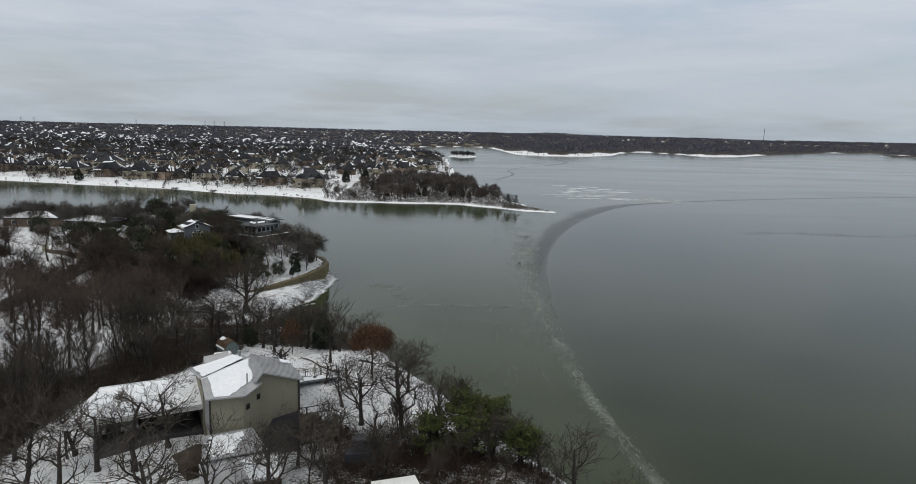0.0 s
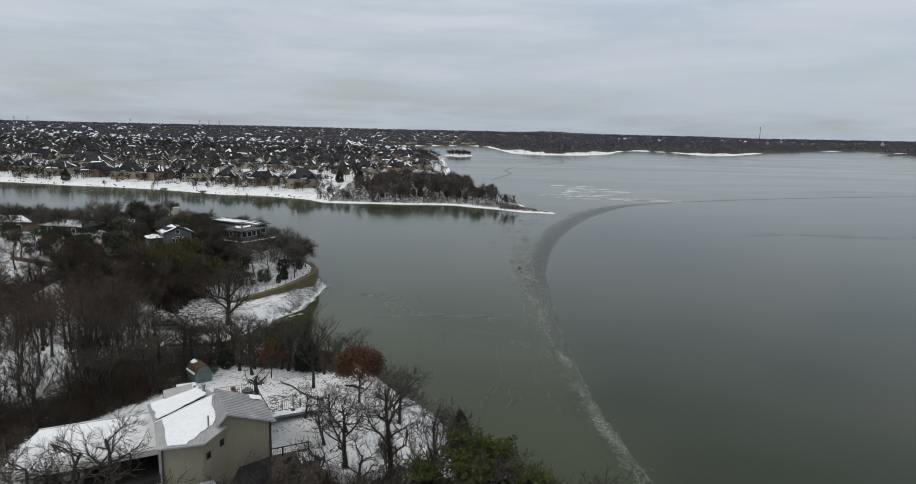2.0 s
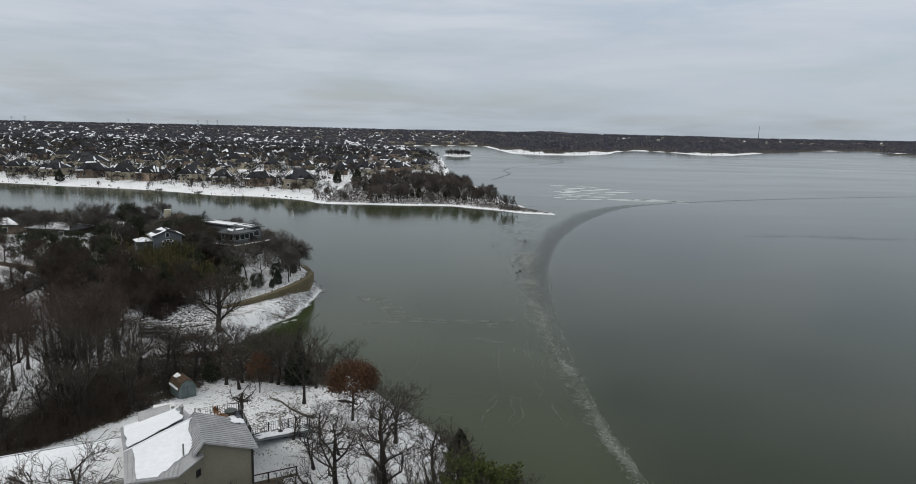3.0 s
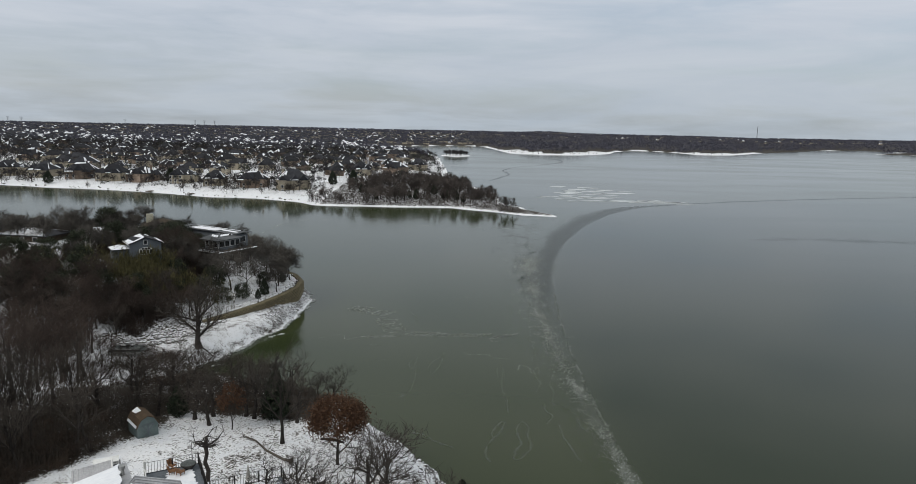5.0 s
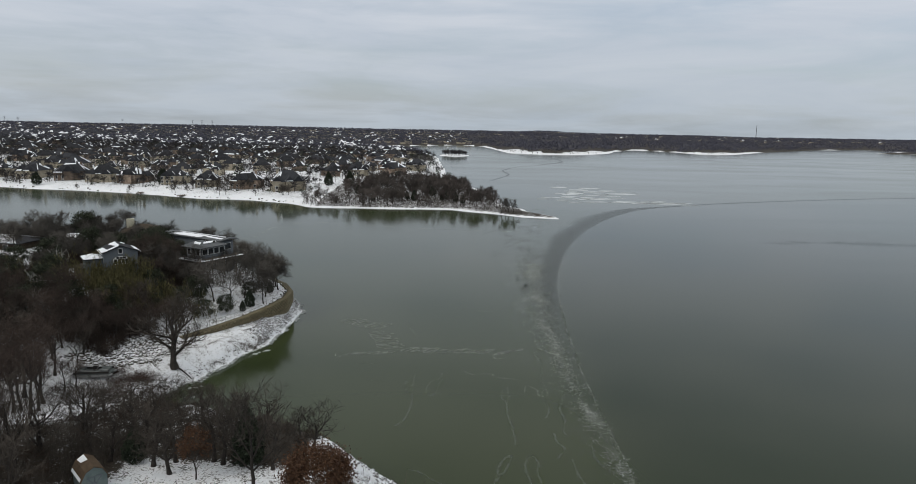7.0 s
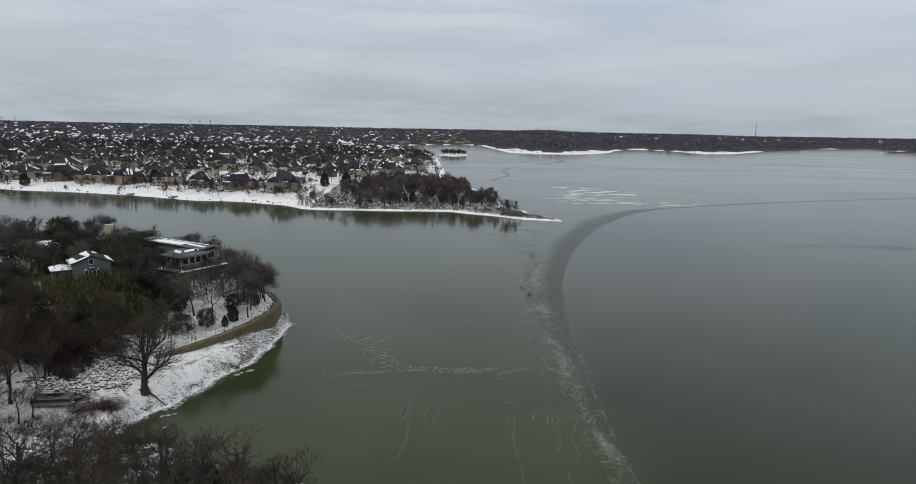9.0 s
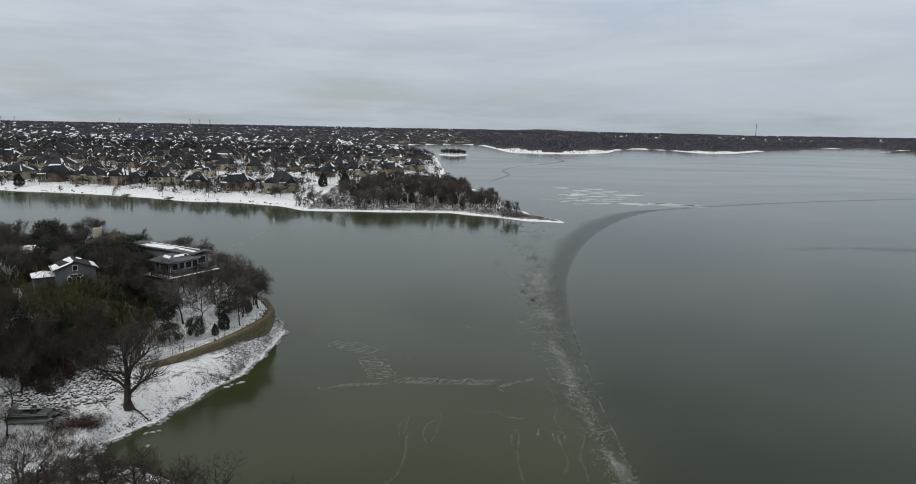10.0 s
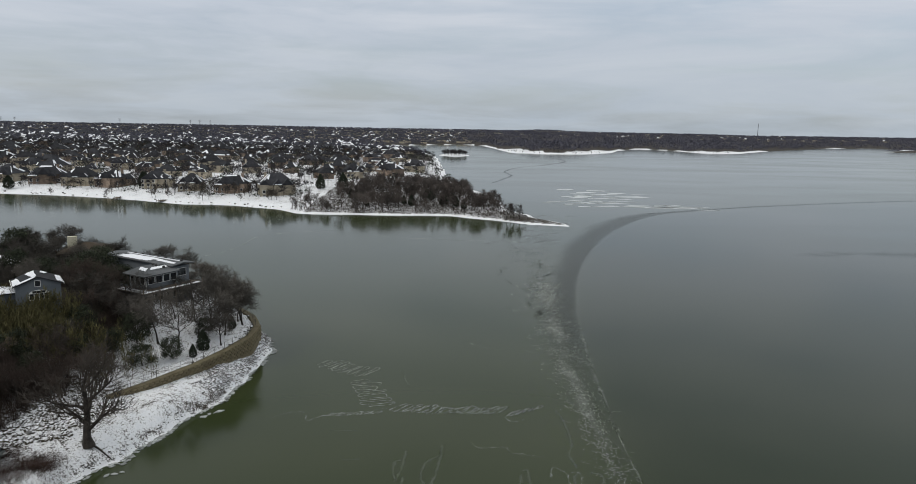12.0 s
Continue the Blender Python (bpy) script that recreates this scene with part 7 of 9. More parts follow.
def lake_house(seed, wall_m, label, simple=False, group="houses on the far shore"):
    rng = random.Random(seed)
    t = thing("lake_house", label, "house", group)
    w, d, h = rng.uniform(14, 20), rng.uniform(10, 14), rng.uniform(4.6, 5.8)
    blocks = [(w, d, h, 0, 0, 40)]
    for k in range(5 if not simple else 2):
        blocks.append((rng.uniform(3.8, 7.0), rng.uniform(6.5, 9), h * rng.uniform(0.8, 1.05), (-1, 1, 1, -1, 0)[k] * w * rng.uniform(0.16, 0.44), (-d * 0.42, d * 0.4, -d * 0.37, -d * 0.33, -d * 0.46)[k], rng.uniform(42, 54)))
    for i, (bw, bd, bh, x, y, pt) in enumerate(blocks):
        g = Geo(); g.box((x - bw / 2, y - bd / 2, -3.0), (x + bw / 2, y + bd / 2, bh))
        part("wall", g, wall_m, t)
        gab = i > 0 and rng.random() < 0.75
        fs = hip_faces(bw, bd, bh, pt, x0=x, y0=y, gable=gab)
        vs = sorted({p for f in fs for p in f})
        g = Geo(); g.add(vs, [tuple(vs.index(p) for p in f) for f in fs] + [tuple(vs.index(p) for p in (fs[0][1], fs[0][0], *[q for q in fs[1][:2]][::-1]))])
        rf = part("roof", g, M_SHINGLE, t)
        g = Geo()
        for f in fs:
            for _ in range(3):
                if rng.random() > (0.30 if simple else 0.36):
                    continue
                s = streak(f, rng)
                nr = (s[1] - s[0]).cross(s[2] - s[0]).normalized()
                nr = nr if nr.z > 0 else -nr
                g.plate([p + nr * 0.10 for p in s], 0.09)
        if g.v:
            part("snow_cover", g, M_SNOW, rf, "patches of melting white snow")["kind"] = "stuff"
    if simple:
        return Proto(t)
    cx, cy = rng.choice((-1, 1)) * w * 0.3, d * 0.12
    g = Geo(); g.box((cx - 0.7, cy - 0.5, h), (cx + 0.7, cy + 0.5, h + 6.0)); g.box((cx - 0.85, cy - 0.65, h + 6.0), (cx + 0.85, cy + 0.65, h + 6.25))
    part("chimney", g, wall_m, t)
    gw = Geo(); gw.box((-0.65, -0.08, -0.8), (0.65, 0.08, 0.8)); wm = gw.mesh("window", M_GLASS)
    gf = Geo(); gf.box((-0.85, -0.04, -1.0), (0.85, 0.05, 1.0)); fm = gf.mesh("window_frame", M_WHITE)
    bw, bd, bh, bx, by, _ = blocks[1]
    for z in (-1.2, 1.5, 4.3):
        for k in range(5):
            x = -w * 0.4 + w * 0.8 * k / 4
            y = -d / 2 - 0.06
            if abs(x - bx) < bw / 2 + 0.6:
                y = by - bd / 2 - 0.06
            if z > bh - 1.1:
                continue
            o = part("window", wm, None, t); o.location = (x, y, z)
            q = part("window_frame", fm, None, o)
    # covered terrace with posts on the lake side
    g = Geo(); g.box((-w * 0.35, -d / 2 - 3.2, 2.5), (w * 0.35, -d / 2, 2.75))
    part("balcony", g, wall_m, t)
    gp = Geo(); gp.box((-0.25, -0.25, -3.0), (0.25, 0.25, 2.5)); pm = gp.mesh("post", wall_m)
    for k in range(4):
        o = part("post", pm, None, t); o.location = (-w * 0.33 + w * 0.66 * k / 3, -d / 2 - 2.9, 0)
    return Proto(t)


HL = ["large tan brick lake house with a dark hipped roof", "large brown brick lake house with snow patches on its roof", "large stucco lake house with steep dark roofs"]
rich = [lake_house(100 + i, (M_BRICK, M_STUCCO, M_STUCCO, M_BRICK, M_STUCCO)[i], HL[(0, 2, 2, 1, 0)[i]]) for i in range(5)]
plain = [lake_house(120 + i, (M_BRICK, M_STUCCO, M_BRICK)[i % 3], ("brick", "stucco")[i % 2] + " suburban house with a partly snowy dark roof", True, "houses of the suburb") for i in range(7)]
rn = random.Random(21)
SHORE_ROW = [(-352, 560), (-322, 552), (-291, 545), (-262, 538), (-236, 530), (-212, 524), (-184, 519), (-158, 508), (-131, 500), (-104, 493)]
for i, (x, y) in enumerate(SHORE_ROW):
    rich[i % 5].put(x, y - 40, rn.uniform(-14, 22), rn.uniform(0.86, 1.04), z=gz(x, y - 40) + 0.3)
for i, (x, y) in enumerate([(-76, 560), (-52, 600), (-38, 672), (-62, 640)]):
    rich[(i + 2) % 5].put(x, y, rn.uniform(-40, 30), rn.uniform(0.85, 1.0), z=gz(x, y) + 0.8)
used = [(x, y) for x, y in SHORE_ROW]
for row in range(11):
    y0 = 550 + row * 48
    x = -0.74 * y0
    while x < -0.05 * y0 - 22 - (row < 2) * 45:
        yy = y0 - (x + 200) * 0.16 + rn.uniform(-16, 16)
        if rn.random() < 0.93:
            (rich if row < 2 else plain)[rn.randrange(5 if row < 2 else 7)].put(x, yy, rn.choice((0, 90, 180, 270)) + rn.uniform(-25, 25), rn.uniform(0.62, 0.95), z=gz(x, yy) + 0.3)
        x += rn.uniform(22, 32)

# the rest of the suburb, too far to tell house from house
gh = Geo()
r_ = np.random.RandomState(9)
ys = 1060 + 3400 * r_.rand(3000) ** 1.7
xs = np.where(r_.rand(3000) < 0.86, r_.uniform(-0.74, 0.02, 3000), r_.uniform(0.02, 0.62, 3000)) * ys
for x, y, z, d in zip(xs, ys, *[q for q in heights(xs, ys)][::2]):
    if d < 30 or (x > 0.02 * y and y < 2600):
        continue
    k = 0.78
    bw, bd, bh = rn.uniform(13, 20) * k, rn.uniform(9, 13) * k, rn.uniform(3.0, 5.0)
    at = pose(x, y, z, 0, 0, rn.uniform(0, 180))
    gh.box((-bw / 2, -bd / 2, -2), (bw / 2, bd / 2, bh), 0, at)
    for f in hip_faces(bw, bd, bh, 36):
        gh.add([tuple(at @ Vector(p)) for p in f], [tuple(range(len(f)))], 2 if rn.random() < (0.30 if y < 1500 else 0.10) else 1)
tagged(part("distant_suburb", gh, [M_STUCCO, M_SHINGLE, M_SNOW]), "distant suburban houses with snowy and dark roofs", "houses", kind="stuff")

# trees among the far houses and on the far shores
def sketch_tree(g, x, y, z, h, rng, twigs=26, wide=0.12):
    p = Vector((x, y, z - 0.3))
    g.tube([tuple(p), (x, y, z + h * 0.45)], [h * 0.022, h * 0.012], 3, cap=False)
    for k in range(twigs):
        a, e = rng.uniform(0, 6.28), rng.uniform(0.2, 1.35)
        b = p + Vector((0, 0, h * rng.uniform(0.22, 0.5)))
        L = h * rng.uniform(0.28, 0.52)
        q = b + Vector((math.cos(a) * math.cos(e), math.sin(a) * math.cos(e), math.sin(e))) * L
        s = Vector((math.sin(a), -math.cos(a), 0.2)) * wide
        g.add([tuple(b - s), tuple(b + s), tuple(q)], [(0, 1, 2)])
        m_ = b.lerp(q, 0.5)
        for _ in range(2):
            q2 = m_ + Vector((rng.gauss(0, 1), rng.gauss(0, 1), rng.uniform(0, 1.2))) * L * 0.34
            g.add([tuple(m_ - s * .7), tuple(m_ + s * .7), tuple(q2)], [(0, 1, 2)])


def fuzz_tree(g, x, y, z, h, rng, n=34):
    """A far bare tree: a short trunk under a rounded haze of twigs."""
    g.tube([(x, y, z - 0.3), (x, y, z + h * 0.5)], [h * 0.02, h * 0.01], 3, cap=False)
    for _ in range(n):
        v = Vector((rng.gauss(0, 1), rng.gauss(0, 1), rng.gauss(0.25, 0.8))).normalized()
        a = Vector((x, y, z + h * 0.55)) + v * h * rng.uniform(0.05, 0.22)
        b = a + (v + Vector((rng.gauss(0, 0.4), rng.gauss(0, 0.4), rng.gauss(0.2, 0.3)))) * h * rng.uniform(0.12, 0.26)
        s = v.cross(Vector((rng.gauss(0, 1), rng.gauss(0, 1), rng.gauss(0, 1)))).normalized() * 0.20
        g.add([tuple(a - s), tuple(a + s), tuple(b)], [(0, 1, 2)])


gt, ge = Geo(), Geo()
ys = 480 + 670 * r_.rand(4900) ** 0.75
xs = r_.uniform(-0.76, -0.01, 4900) * ys
for x, y, z, d in zip(xs.tolist(), ys.tolist(), *[q.tolist() for q in heights(xs, ys)][::2]):
    if x > -0.13 * y and y > 500 and rn.random() < 0.6:
        continue
    if d > 34 + 34 * rn.random() or (d > 5 and x > -0.13 * y):
        if rn.random() < 0.2:
            h = rn.uniform(4, 8)
            for k in range(26):
                tuft(ge, (x + rn.gauss(0, h * 0.2), y + rn.gauss(0, h * 0.2), z + h * rn.uniform(0.15, 0.95)), 0.9, rn, 1, 1.0)
        else:
            fuzz_tree(gt, x, y, z, rn.uniform(5.5, 10.5), rn, 44)
for i in range(330):
    x = rn.uniform(-380, -88)
    y = float(np.interp(x, [-380, -317, -268, -226, -182, -146, -119, -92], [472, 458, 444, 438, 425, 410, 411, 404])) + rn.uniform(34, 78)
    fuzz_tree(gt, x, y, gz(x, y), rn.uniform(4.5, 8.5), rn, 40)
tagged(part("suburb_evergreens", ge, M_CEDAR), "dark evergreen trees between far houses", "trees", kind="stuff")
tagged(part("suburb_trees", gt, M_SUBTREE), "bare grey-brown trees between far houses", "trees", kind="stuff")

# woods to the horizon, their haze painted into the material colour
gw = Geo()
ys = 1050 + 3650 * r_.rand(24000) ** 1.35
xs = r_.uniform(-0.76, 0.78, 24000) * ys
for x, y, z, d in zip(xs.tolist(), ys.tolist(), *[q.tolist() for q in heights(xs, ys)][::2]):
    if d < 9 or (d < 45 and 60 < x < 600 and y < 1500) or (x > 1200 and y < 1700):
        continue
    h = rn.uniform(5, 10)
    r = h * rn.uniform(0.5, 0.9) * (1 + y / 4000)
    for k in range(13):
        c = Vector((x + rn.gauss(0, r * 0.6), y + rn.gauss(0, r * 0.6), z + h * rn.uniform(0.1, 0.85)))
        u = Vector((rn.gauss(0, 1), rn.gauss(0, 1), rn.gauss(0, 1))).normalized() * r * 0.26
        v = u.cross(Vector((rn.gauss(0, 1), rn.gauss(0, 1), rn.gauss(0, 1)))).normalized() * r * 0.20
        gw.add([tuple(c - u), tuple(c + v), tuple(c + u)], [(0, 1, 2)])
tagged(part("far_woods", gw, M_HAZYWOOD), "dark leafless woods to the horizon, coloured with blue haze", "woods", kind="stuff")

# woods on the spit
spit_trees = [Proto(bare_tree("spit_tree", 60 + i, 9.0, 0.18, "bare grey-brown tree in the woods on the spit", 2.2, light=True, fork=0.2, limbs=7, per=(5, 5, 3), spread_a=46, twig_m=M_SPIT)) for i in range(4)]
cnt = 0
for x, y, z, w_, d in scatter(2200, (-84, 24), (393, 520), 11):
    if d < 4.0 or (x > 8 and y > 440) or (x < -70 and y > 425):
        continue
    cnt += 1
    if cnt > 300:
        break
    spit_trees[rn.randrange(4)].put(x, y, rn.uniform(0, 360), rn.uniform(0.6, 1.1) * (0.7 if x < -60 else 1), z=z, group="woods on the spit")
spit_trees[0].put(23.5, 378, 30, 0.95, group="woods on the spit")
for x, y in ((27, 379.5), (25.5, 381), (29.5, 378)):
    spit_trees[rn.randrange(4)].put(x, y, rn.uniform(0, 360), 0.85, group="woods on the spit")
for i in range(16):
    x, y = rn.uniform(-60, 5), rn.uniform(402, 440)
    cedars[i % 3].put(x, y, rn.uniform(0, 360), rn.uniform(0.6, 1.0))
gs = Geo()
for x, y, z, w_, d in scatter(5200, (-84, 40), (366, 470), 12):
    if 1.6 + 2.5 * rn.random() < d < 34 and (x < 28 or rn.random() < 0.25):
        sketch_tree(gs, x, y, z, rn.uniform(0.8, 2.2) * (0.6 if x > 24 else 1), rn, 15, 0.05)
tagged(part("spit_scrub", gs, M_SPIT), "low brown leafless scrub along the spit", "scrub", kind="stuff")
# trees along the snowy far bank
for x, y, h in [(-163, 455, 7), (-157, 452, 8), (-150, 449, 7), (-146, 452, 8), (-139, 447, 8.5), (-130, 444, 7), (-126, 446, 8), (-116, 441, 8), (-109, 444, 7.5), (-172, 462, 6), (-240, 476, 6), (-100, 438, 6),
                (-236, 480, 6.5), (-300, 500, 6), (-345, 512, 6), (-205, 470, 5), (-90, 440, 7), (-82, 436, 7)]:
    lights[rn.randrange(4)].put(x, y, rn.uniform(0, 360), h / 9.0, group="trees on the far bank")
for i in range(60):
    x = rn.uniform(-360, -92)
    y = float(np.interp(x, [-360, -317, -268, -226, -182, -146, -119, -92], [468, 458, 444, 438, 425, 410, 411, 404])) + rn.choice((rn.uniform(14, 34), rn.uniform(30, 60)))
    lights[rn.randrange(4)].put(x, y, rn.uniform(0, 360), rn.uniform(0.45, 0.85), group="trees on the far bank")
gk = Geo()
for i in range(130):
    x = rn.uniform(-380, -88)
    y = float(np.interp(x, [-380, -317, -268, -226, -182, -146, -119, -92], [472, 458, 444, 438, 425, 410, 411, 404])) + rn.uniform(28, 62)
    z, r = gz(x, y), rn.uniform(0.6, 1.5)
    for k in range(16):
        tuft(gk, (x + rn.gauss(0, r * 0.7), y + rn.gauss(0, r * 0.5), z + r * rn.uniform(0.1, 1.0)), 0.5, rn, 1, 1.0)
tagged(part("garden_shrubs", gk, M_CEDAR), "dark low shrubs and hedges in lakeside gardens", "shrubs", kind="stuff")
gb_ = Geo()
for i in range(90):
    x = rn.uniform(-390, -86)
    y = float(np.interp(x, [-380, -317, -268, -226, -182, -146, -119, -92], [479, 474, 460, 452, 438, 422, 419, 406])) + abs(rn.gauss(0, 2.5)) + 1.0
    z, r = gz(x, y), rn.uniform(0.2, 0.55)
    gb_.prism([(x + r * rn.uniform(0.6, 1.5) * math.cos(a + i), y + r * rn.uniform(0.6, 1.5) * math.sin(a + i)) for a in (0, 1.1, 2.2, 3.3, 4.6)], z - 0.2, z + r * rn.uniform(0.5, 1.3))
tagged(part("bank_stones", gb_, M_RIPRAP), "dark stones along the far snowy bank", "rocks", kind="stuff")


def dock(x, y, turn, length):
    """A small wooden jetty on posts."""
    t = thing("dock", "short weathered wooden dock on the far shore", "dock", "docks on the far shore")
    t.matrix_basis = pose(x, y, 0.0, 0, 0, turn)
    box_part("deck", (-1.4, -length, 0.75), (1.4, 3.0, 0.95), M_WOOD, t)
    for px_ in (-1.2, 1.2):
        for k in range(3):
            g = Geo(); g.tube([(px_, -length + 0.5 + k * length / 2, -0.5), (px_, -length + 0.5 + k * length / 2, 1.6)], [0.12, 0.12], 6); part("post", g, M_TRIM, t)


for x, y, a, L in ((-189, 440, 10, 5), (-160, 430, -8, 4), (-336, 480, 12, 5)):
    dock(x, y, a, L)
for x, y, h, w_ in [(-270, 471, 8, 1.3), (-194, 482, 9, 1.2), (-188, 476, 7, 1.2), (-196, 490, 8, 1.1), (-82, 470, 9, 1.1), (-70, 480, 9, 1.2)]:
    o = cedars[rn.randrange(3)].put(x, y, rn.uniform(0, 360), h / 6.0)
    o.scale = (h / 6.0 * w_, h / 6.0 * w_, h / 6.0)
gf = Geo()
for i in range(240):
    x, y = (rn.uniform(70, 300), rn.uniform(1235, 1330)) if i < 170 else (rn.uniform(445, 560), rn.uniform(1412, 1480))
    z, _, d = heights(np.array([x]), np.array([y]))
    if d[0] > 4:
        sketch_tree(gf, x, y, float(z[0]), rn.uniform(1.5, 5.0), rn, 14, 0.3)
tagged(part("flats_scrub", gf, M_SUBTREE), "dark leafless scrub on snowy mud flats", "scrub", kind="stuff")
# islet
gi = Geo()
for i in range(150):
    x, y = rn.uniform(-26, 18), rn.uniform(1068, 1155)
    if sdist(np.array([x]), np.array([y]), ISLET)[0][0] > 5:
        sketch_tree(gi, x, y, 1.5, rn.uniform(6, 11), rn, 24, 0.22)
tagged(part("islet_trees", gi, M_SUBTREE), "dark bare trees covering a low islet", "trees", kind="stuff")
# power pylons on the skyline
def pylon(label):
    t = thing("power_pylon", label, "pylon", "pylons on the skyline")
    g = Geo()
    for sx in (-1, 1):
        for sy in (-1, 1):
            g.tube([(sx * 3.2, sy * 3.2, 0), (sx * 0.7, sy * 0.7, 34)], [0.36, 0.26], 4)
    part("tower", g, M_TRIM, t)
    for z in (24, 30, 34):
        q = Geo(); q.tube([(-8, 0, z), (8, 0, z)], [0.4, 0.4], 4); part("crossarm", q, M_TRIM, t)
    return Proto(t)


pyl = pylon("grey steel power pylon on the far skyline")
for x in (-2850, -2765, -2110, -1668, -1610, -1545):
    pyl.put(x, 4350, rn.uniform(-30, 30), 1.0)
# far shore mast
mast = Geo()
mast.tube([(0, 0, 0), (0, 0, 88)], [1.6, 1.1], 4)
o = tagged(part("radio_mast", mast, M_TRIM), "tall thin lattice radio mast in far woods", "mast")
o.location = (1880, 4343, gz(1880, 4343) - 6)


# ---- ice on the lake ----
def smooth(pts, n=8):
    """A Catmull-Rom line through points."""
    P = [Vector((a, b, 0)) for a, b in pts]
    P = [P[0] * 2 - P[1]] + P + [P[-1] * 2 - P[-2]]
    out = []
    for i in range(1, len(P) - 2):
        a, b, c, d = P[i - 1:i + 3]
        for k in range(n):
            t = k / n
            out.append(0.5 * ((2 * b) + (c - a) * t + (2 * a - 5 * b + 4 * c - d) * t * t + (3 * b - a - 3 * c + d) * t ** 3))
    return out + [P[-2]]


EDGE = smooth([(420, 545), (348, 522), (256, 490), (180, 457), (138, 434), (102, 407), (71, 357), (47, 297), (33, 243), (27, 202), (24.2, 167), (23.2, 142), (23.3, 117), (24.7, 97), (26.4, 84), (29.6, 70), (34.4, 52)])
INNER = smooth([(420, 550), (348, 527), (256, 496), (180, 463), (138, 440), (84, 406), (55, 358), (36, 304), (26, 255), (20, 219), (17, 185), (17.2, 160), (18.3, 143), (18.8, 129), (19.6, 113), (21.4, 99), (23.4, 84), (26.6, 70), (31.4, 52)])
INNER = [INNER[min(len(INNER) - 1, round(i * (len(INNER) - 1) / (len(EDGE) - 1)))] for i in range(len(EDGE))]
ri = random.Random(31)


def frost_material(name, dark, light, rough, spec, scale, lo, hi, most, noise=1.0):
    """A thin skin on the water that breaks up where its cover runs thin."""
    m = mat(name, dark, light, 0.4, rough, 9, 0.1, 0.02, spec=spec)
    n, l = m.node_tree.nodes, m.node_tree.links
    b = n["Principled BSDF"]
    b.inputs["IOR"].default_value = 1.33
    co = n.new("ShaderNodeTexCoord")
    at = n.new("ShaderNodeAttribute"); at.attribute_name = "cover"
    q = n.new("ShaderNodeTexNoise"); q.inputs["Scale"].default_value = scale; q.inputs["Detail"].default_value = 6
    q.inputs["Roughness"].default_value = 0.68; q.inputs["Distortion"].default_value = 1.2
    l.new(co.outputs["Object"], q.inputs["Vector"])
    s = n.new("ShaderNodeMath"); s.operation = 'MULTIPLY_ADD'; s.inputs[1].default_value = noise
    l.new(q.outputs["Fac"], s.inputs[0]); l.new(at.outputs["Fac"], s.inputs[2])
    mr = n.new("ShaderNodeMapRange"); mr.interpolation_type = 'SMOOTHSTEP'
    mr.inputs[1].default_value, mr.inputs[2].default_value, mr.inputs[4].default_value = lo, hi, most
    l.new(s.outputs[0], mr.inputs[0]); l.new(mr.outputs[0], b.inputs["Alpha"])
    return m


def skin(name, lines, cover, z, material):
    """A sheet over rows of places, with its cover at each place."""
    nx = len(lines[0])
    me = bpy.data.meshes.new(name)
    fs = [(r * nx + c, r * nx + c + 1, r * nx + nx + c + 1, r * nx + nx + c) for r in range(len(lines) - 1) for c in range(nx - 1)]
    me.from_pydata([(p[0], p[1], z) for row in lines for p in row], [], fs)
    at = me.attributes.new("cover", 'FLOAT', 'POINT')
    at.data.foreach_set("value", [float(v) for row in cover for v in row])
    me.materials.append(material)
    return new(name, me)


class Skins:
    """Soft-edged ribbons gathered into one mesh with a cover."""
    def __init__(self):
        self.v, self.f, self.c = [], [], []

    def line(self, pts, wide, z, rng, wob=0.05, most=1.0):
        o, L = len(self.v), len(pts)
        for i, p in enumerate(pts):
            d = pts[min(i + 1, L - 1)] - pts[max(i - 1, 0)]
            d = d.normalized() if d.length else Vector((1, 0, 0))
            s = Vector((d.y, -d.x, 0))
            q = p + s * rng.gauss(0, wob)
            w1 = wide * rng.uniform(0.6, 1.3)
            e = most * rng.uniform(0.55, 1.0) * (0.2 if i in (0, L - 1) else 1)
            for k, cv in ((-1, 0), (0, e), (1, 0)):
                self.v.append((q.x + s.x * w1 * k, q.y + s.y * w1 * k, z)); self.c.append(cv)
        for i in range(L - 1):
            for k in (0, 1):
                a = o + i * 3 + k
                self.f.append((a, a + 1, a + 4, a + 3))

    def link(self, name, material):
        me = bpy.data.meshes.new(name)
        me.from_pydata(self.v, [], self.f)
        me.attributes.new("cover", 'FLOAT', 'POINT').data.foreach_set("value", self.c)
        me.materials.append(material)
        return new(name, me)


# the dark lead of thinner ice, widest at the bend, lost in the bay
M_LEAD = frost_material("dark_lead", (0.013, 0.018, 0.006), (0.020, 0.026, 0.010), 0.24, 0.28, 0.25, 0.36, 0.95, 0.62, 0.6)
lines, cover = [], []
for i, (a, b) in enumerate(zip(EDGE, INNER)):
    far = float(step(a.y, 150, 250))
    row, cv = [], []
    for k in range(25):
        u = -0.06 + 1.5 * k / 24
        p = a.lerp(b, u)
        row.append((p.x, p.y))
        right = float(step(u, -0.05, 0.05 + 0.10 * far))
        left = 1 - float(step(u + 0.10 * float(wave(p.x, p.y, 9, 2)), 0.40 + 0.1 * far, 1.15))
        cv.append(min(right, left) * (0.10 + 0.38 * far) - 0.02)
    lines.append(row); cover.append(cv)
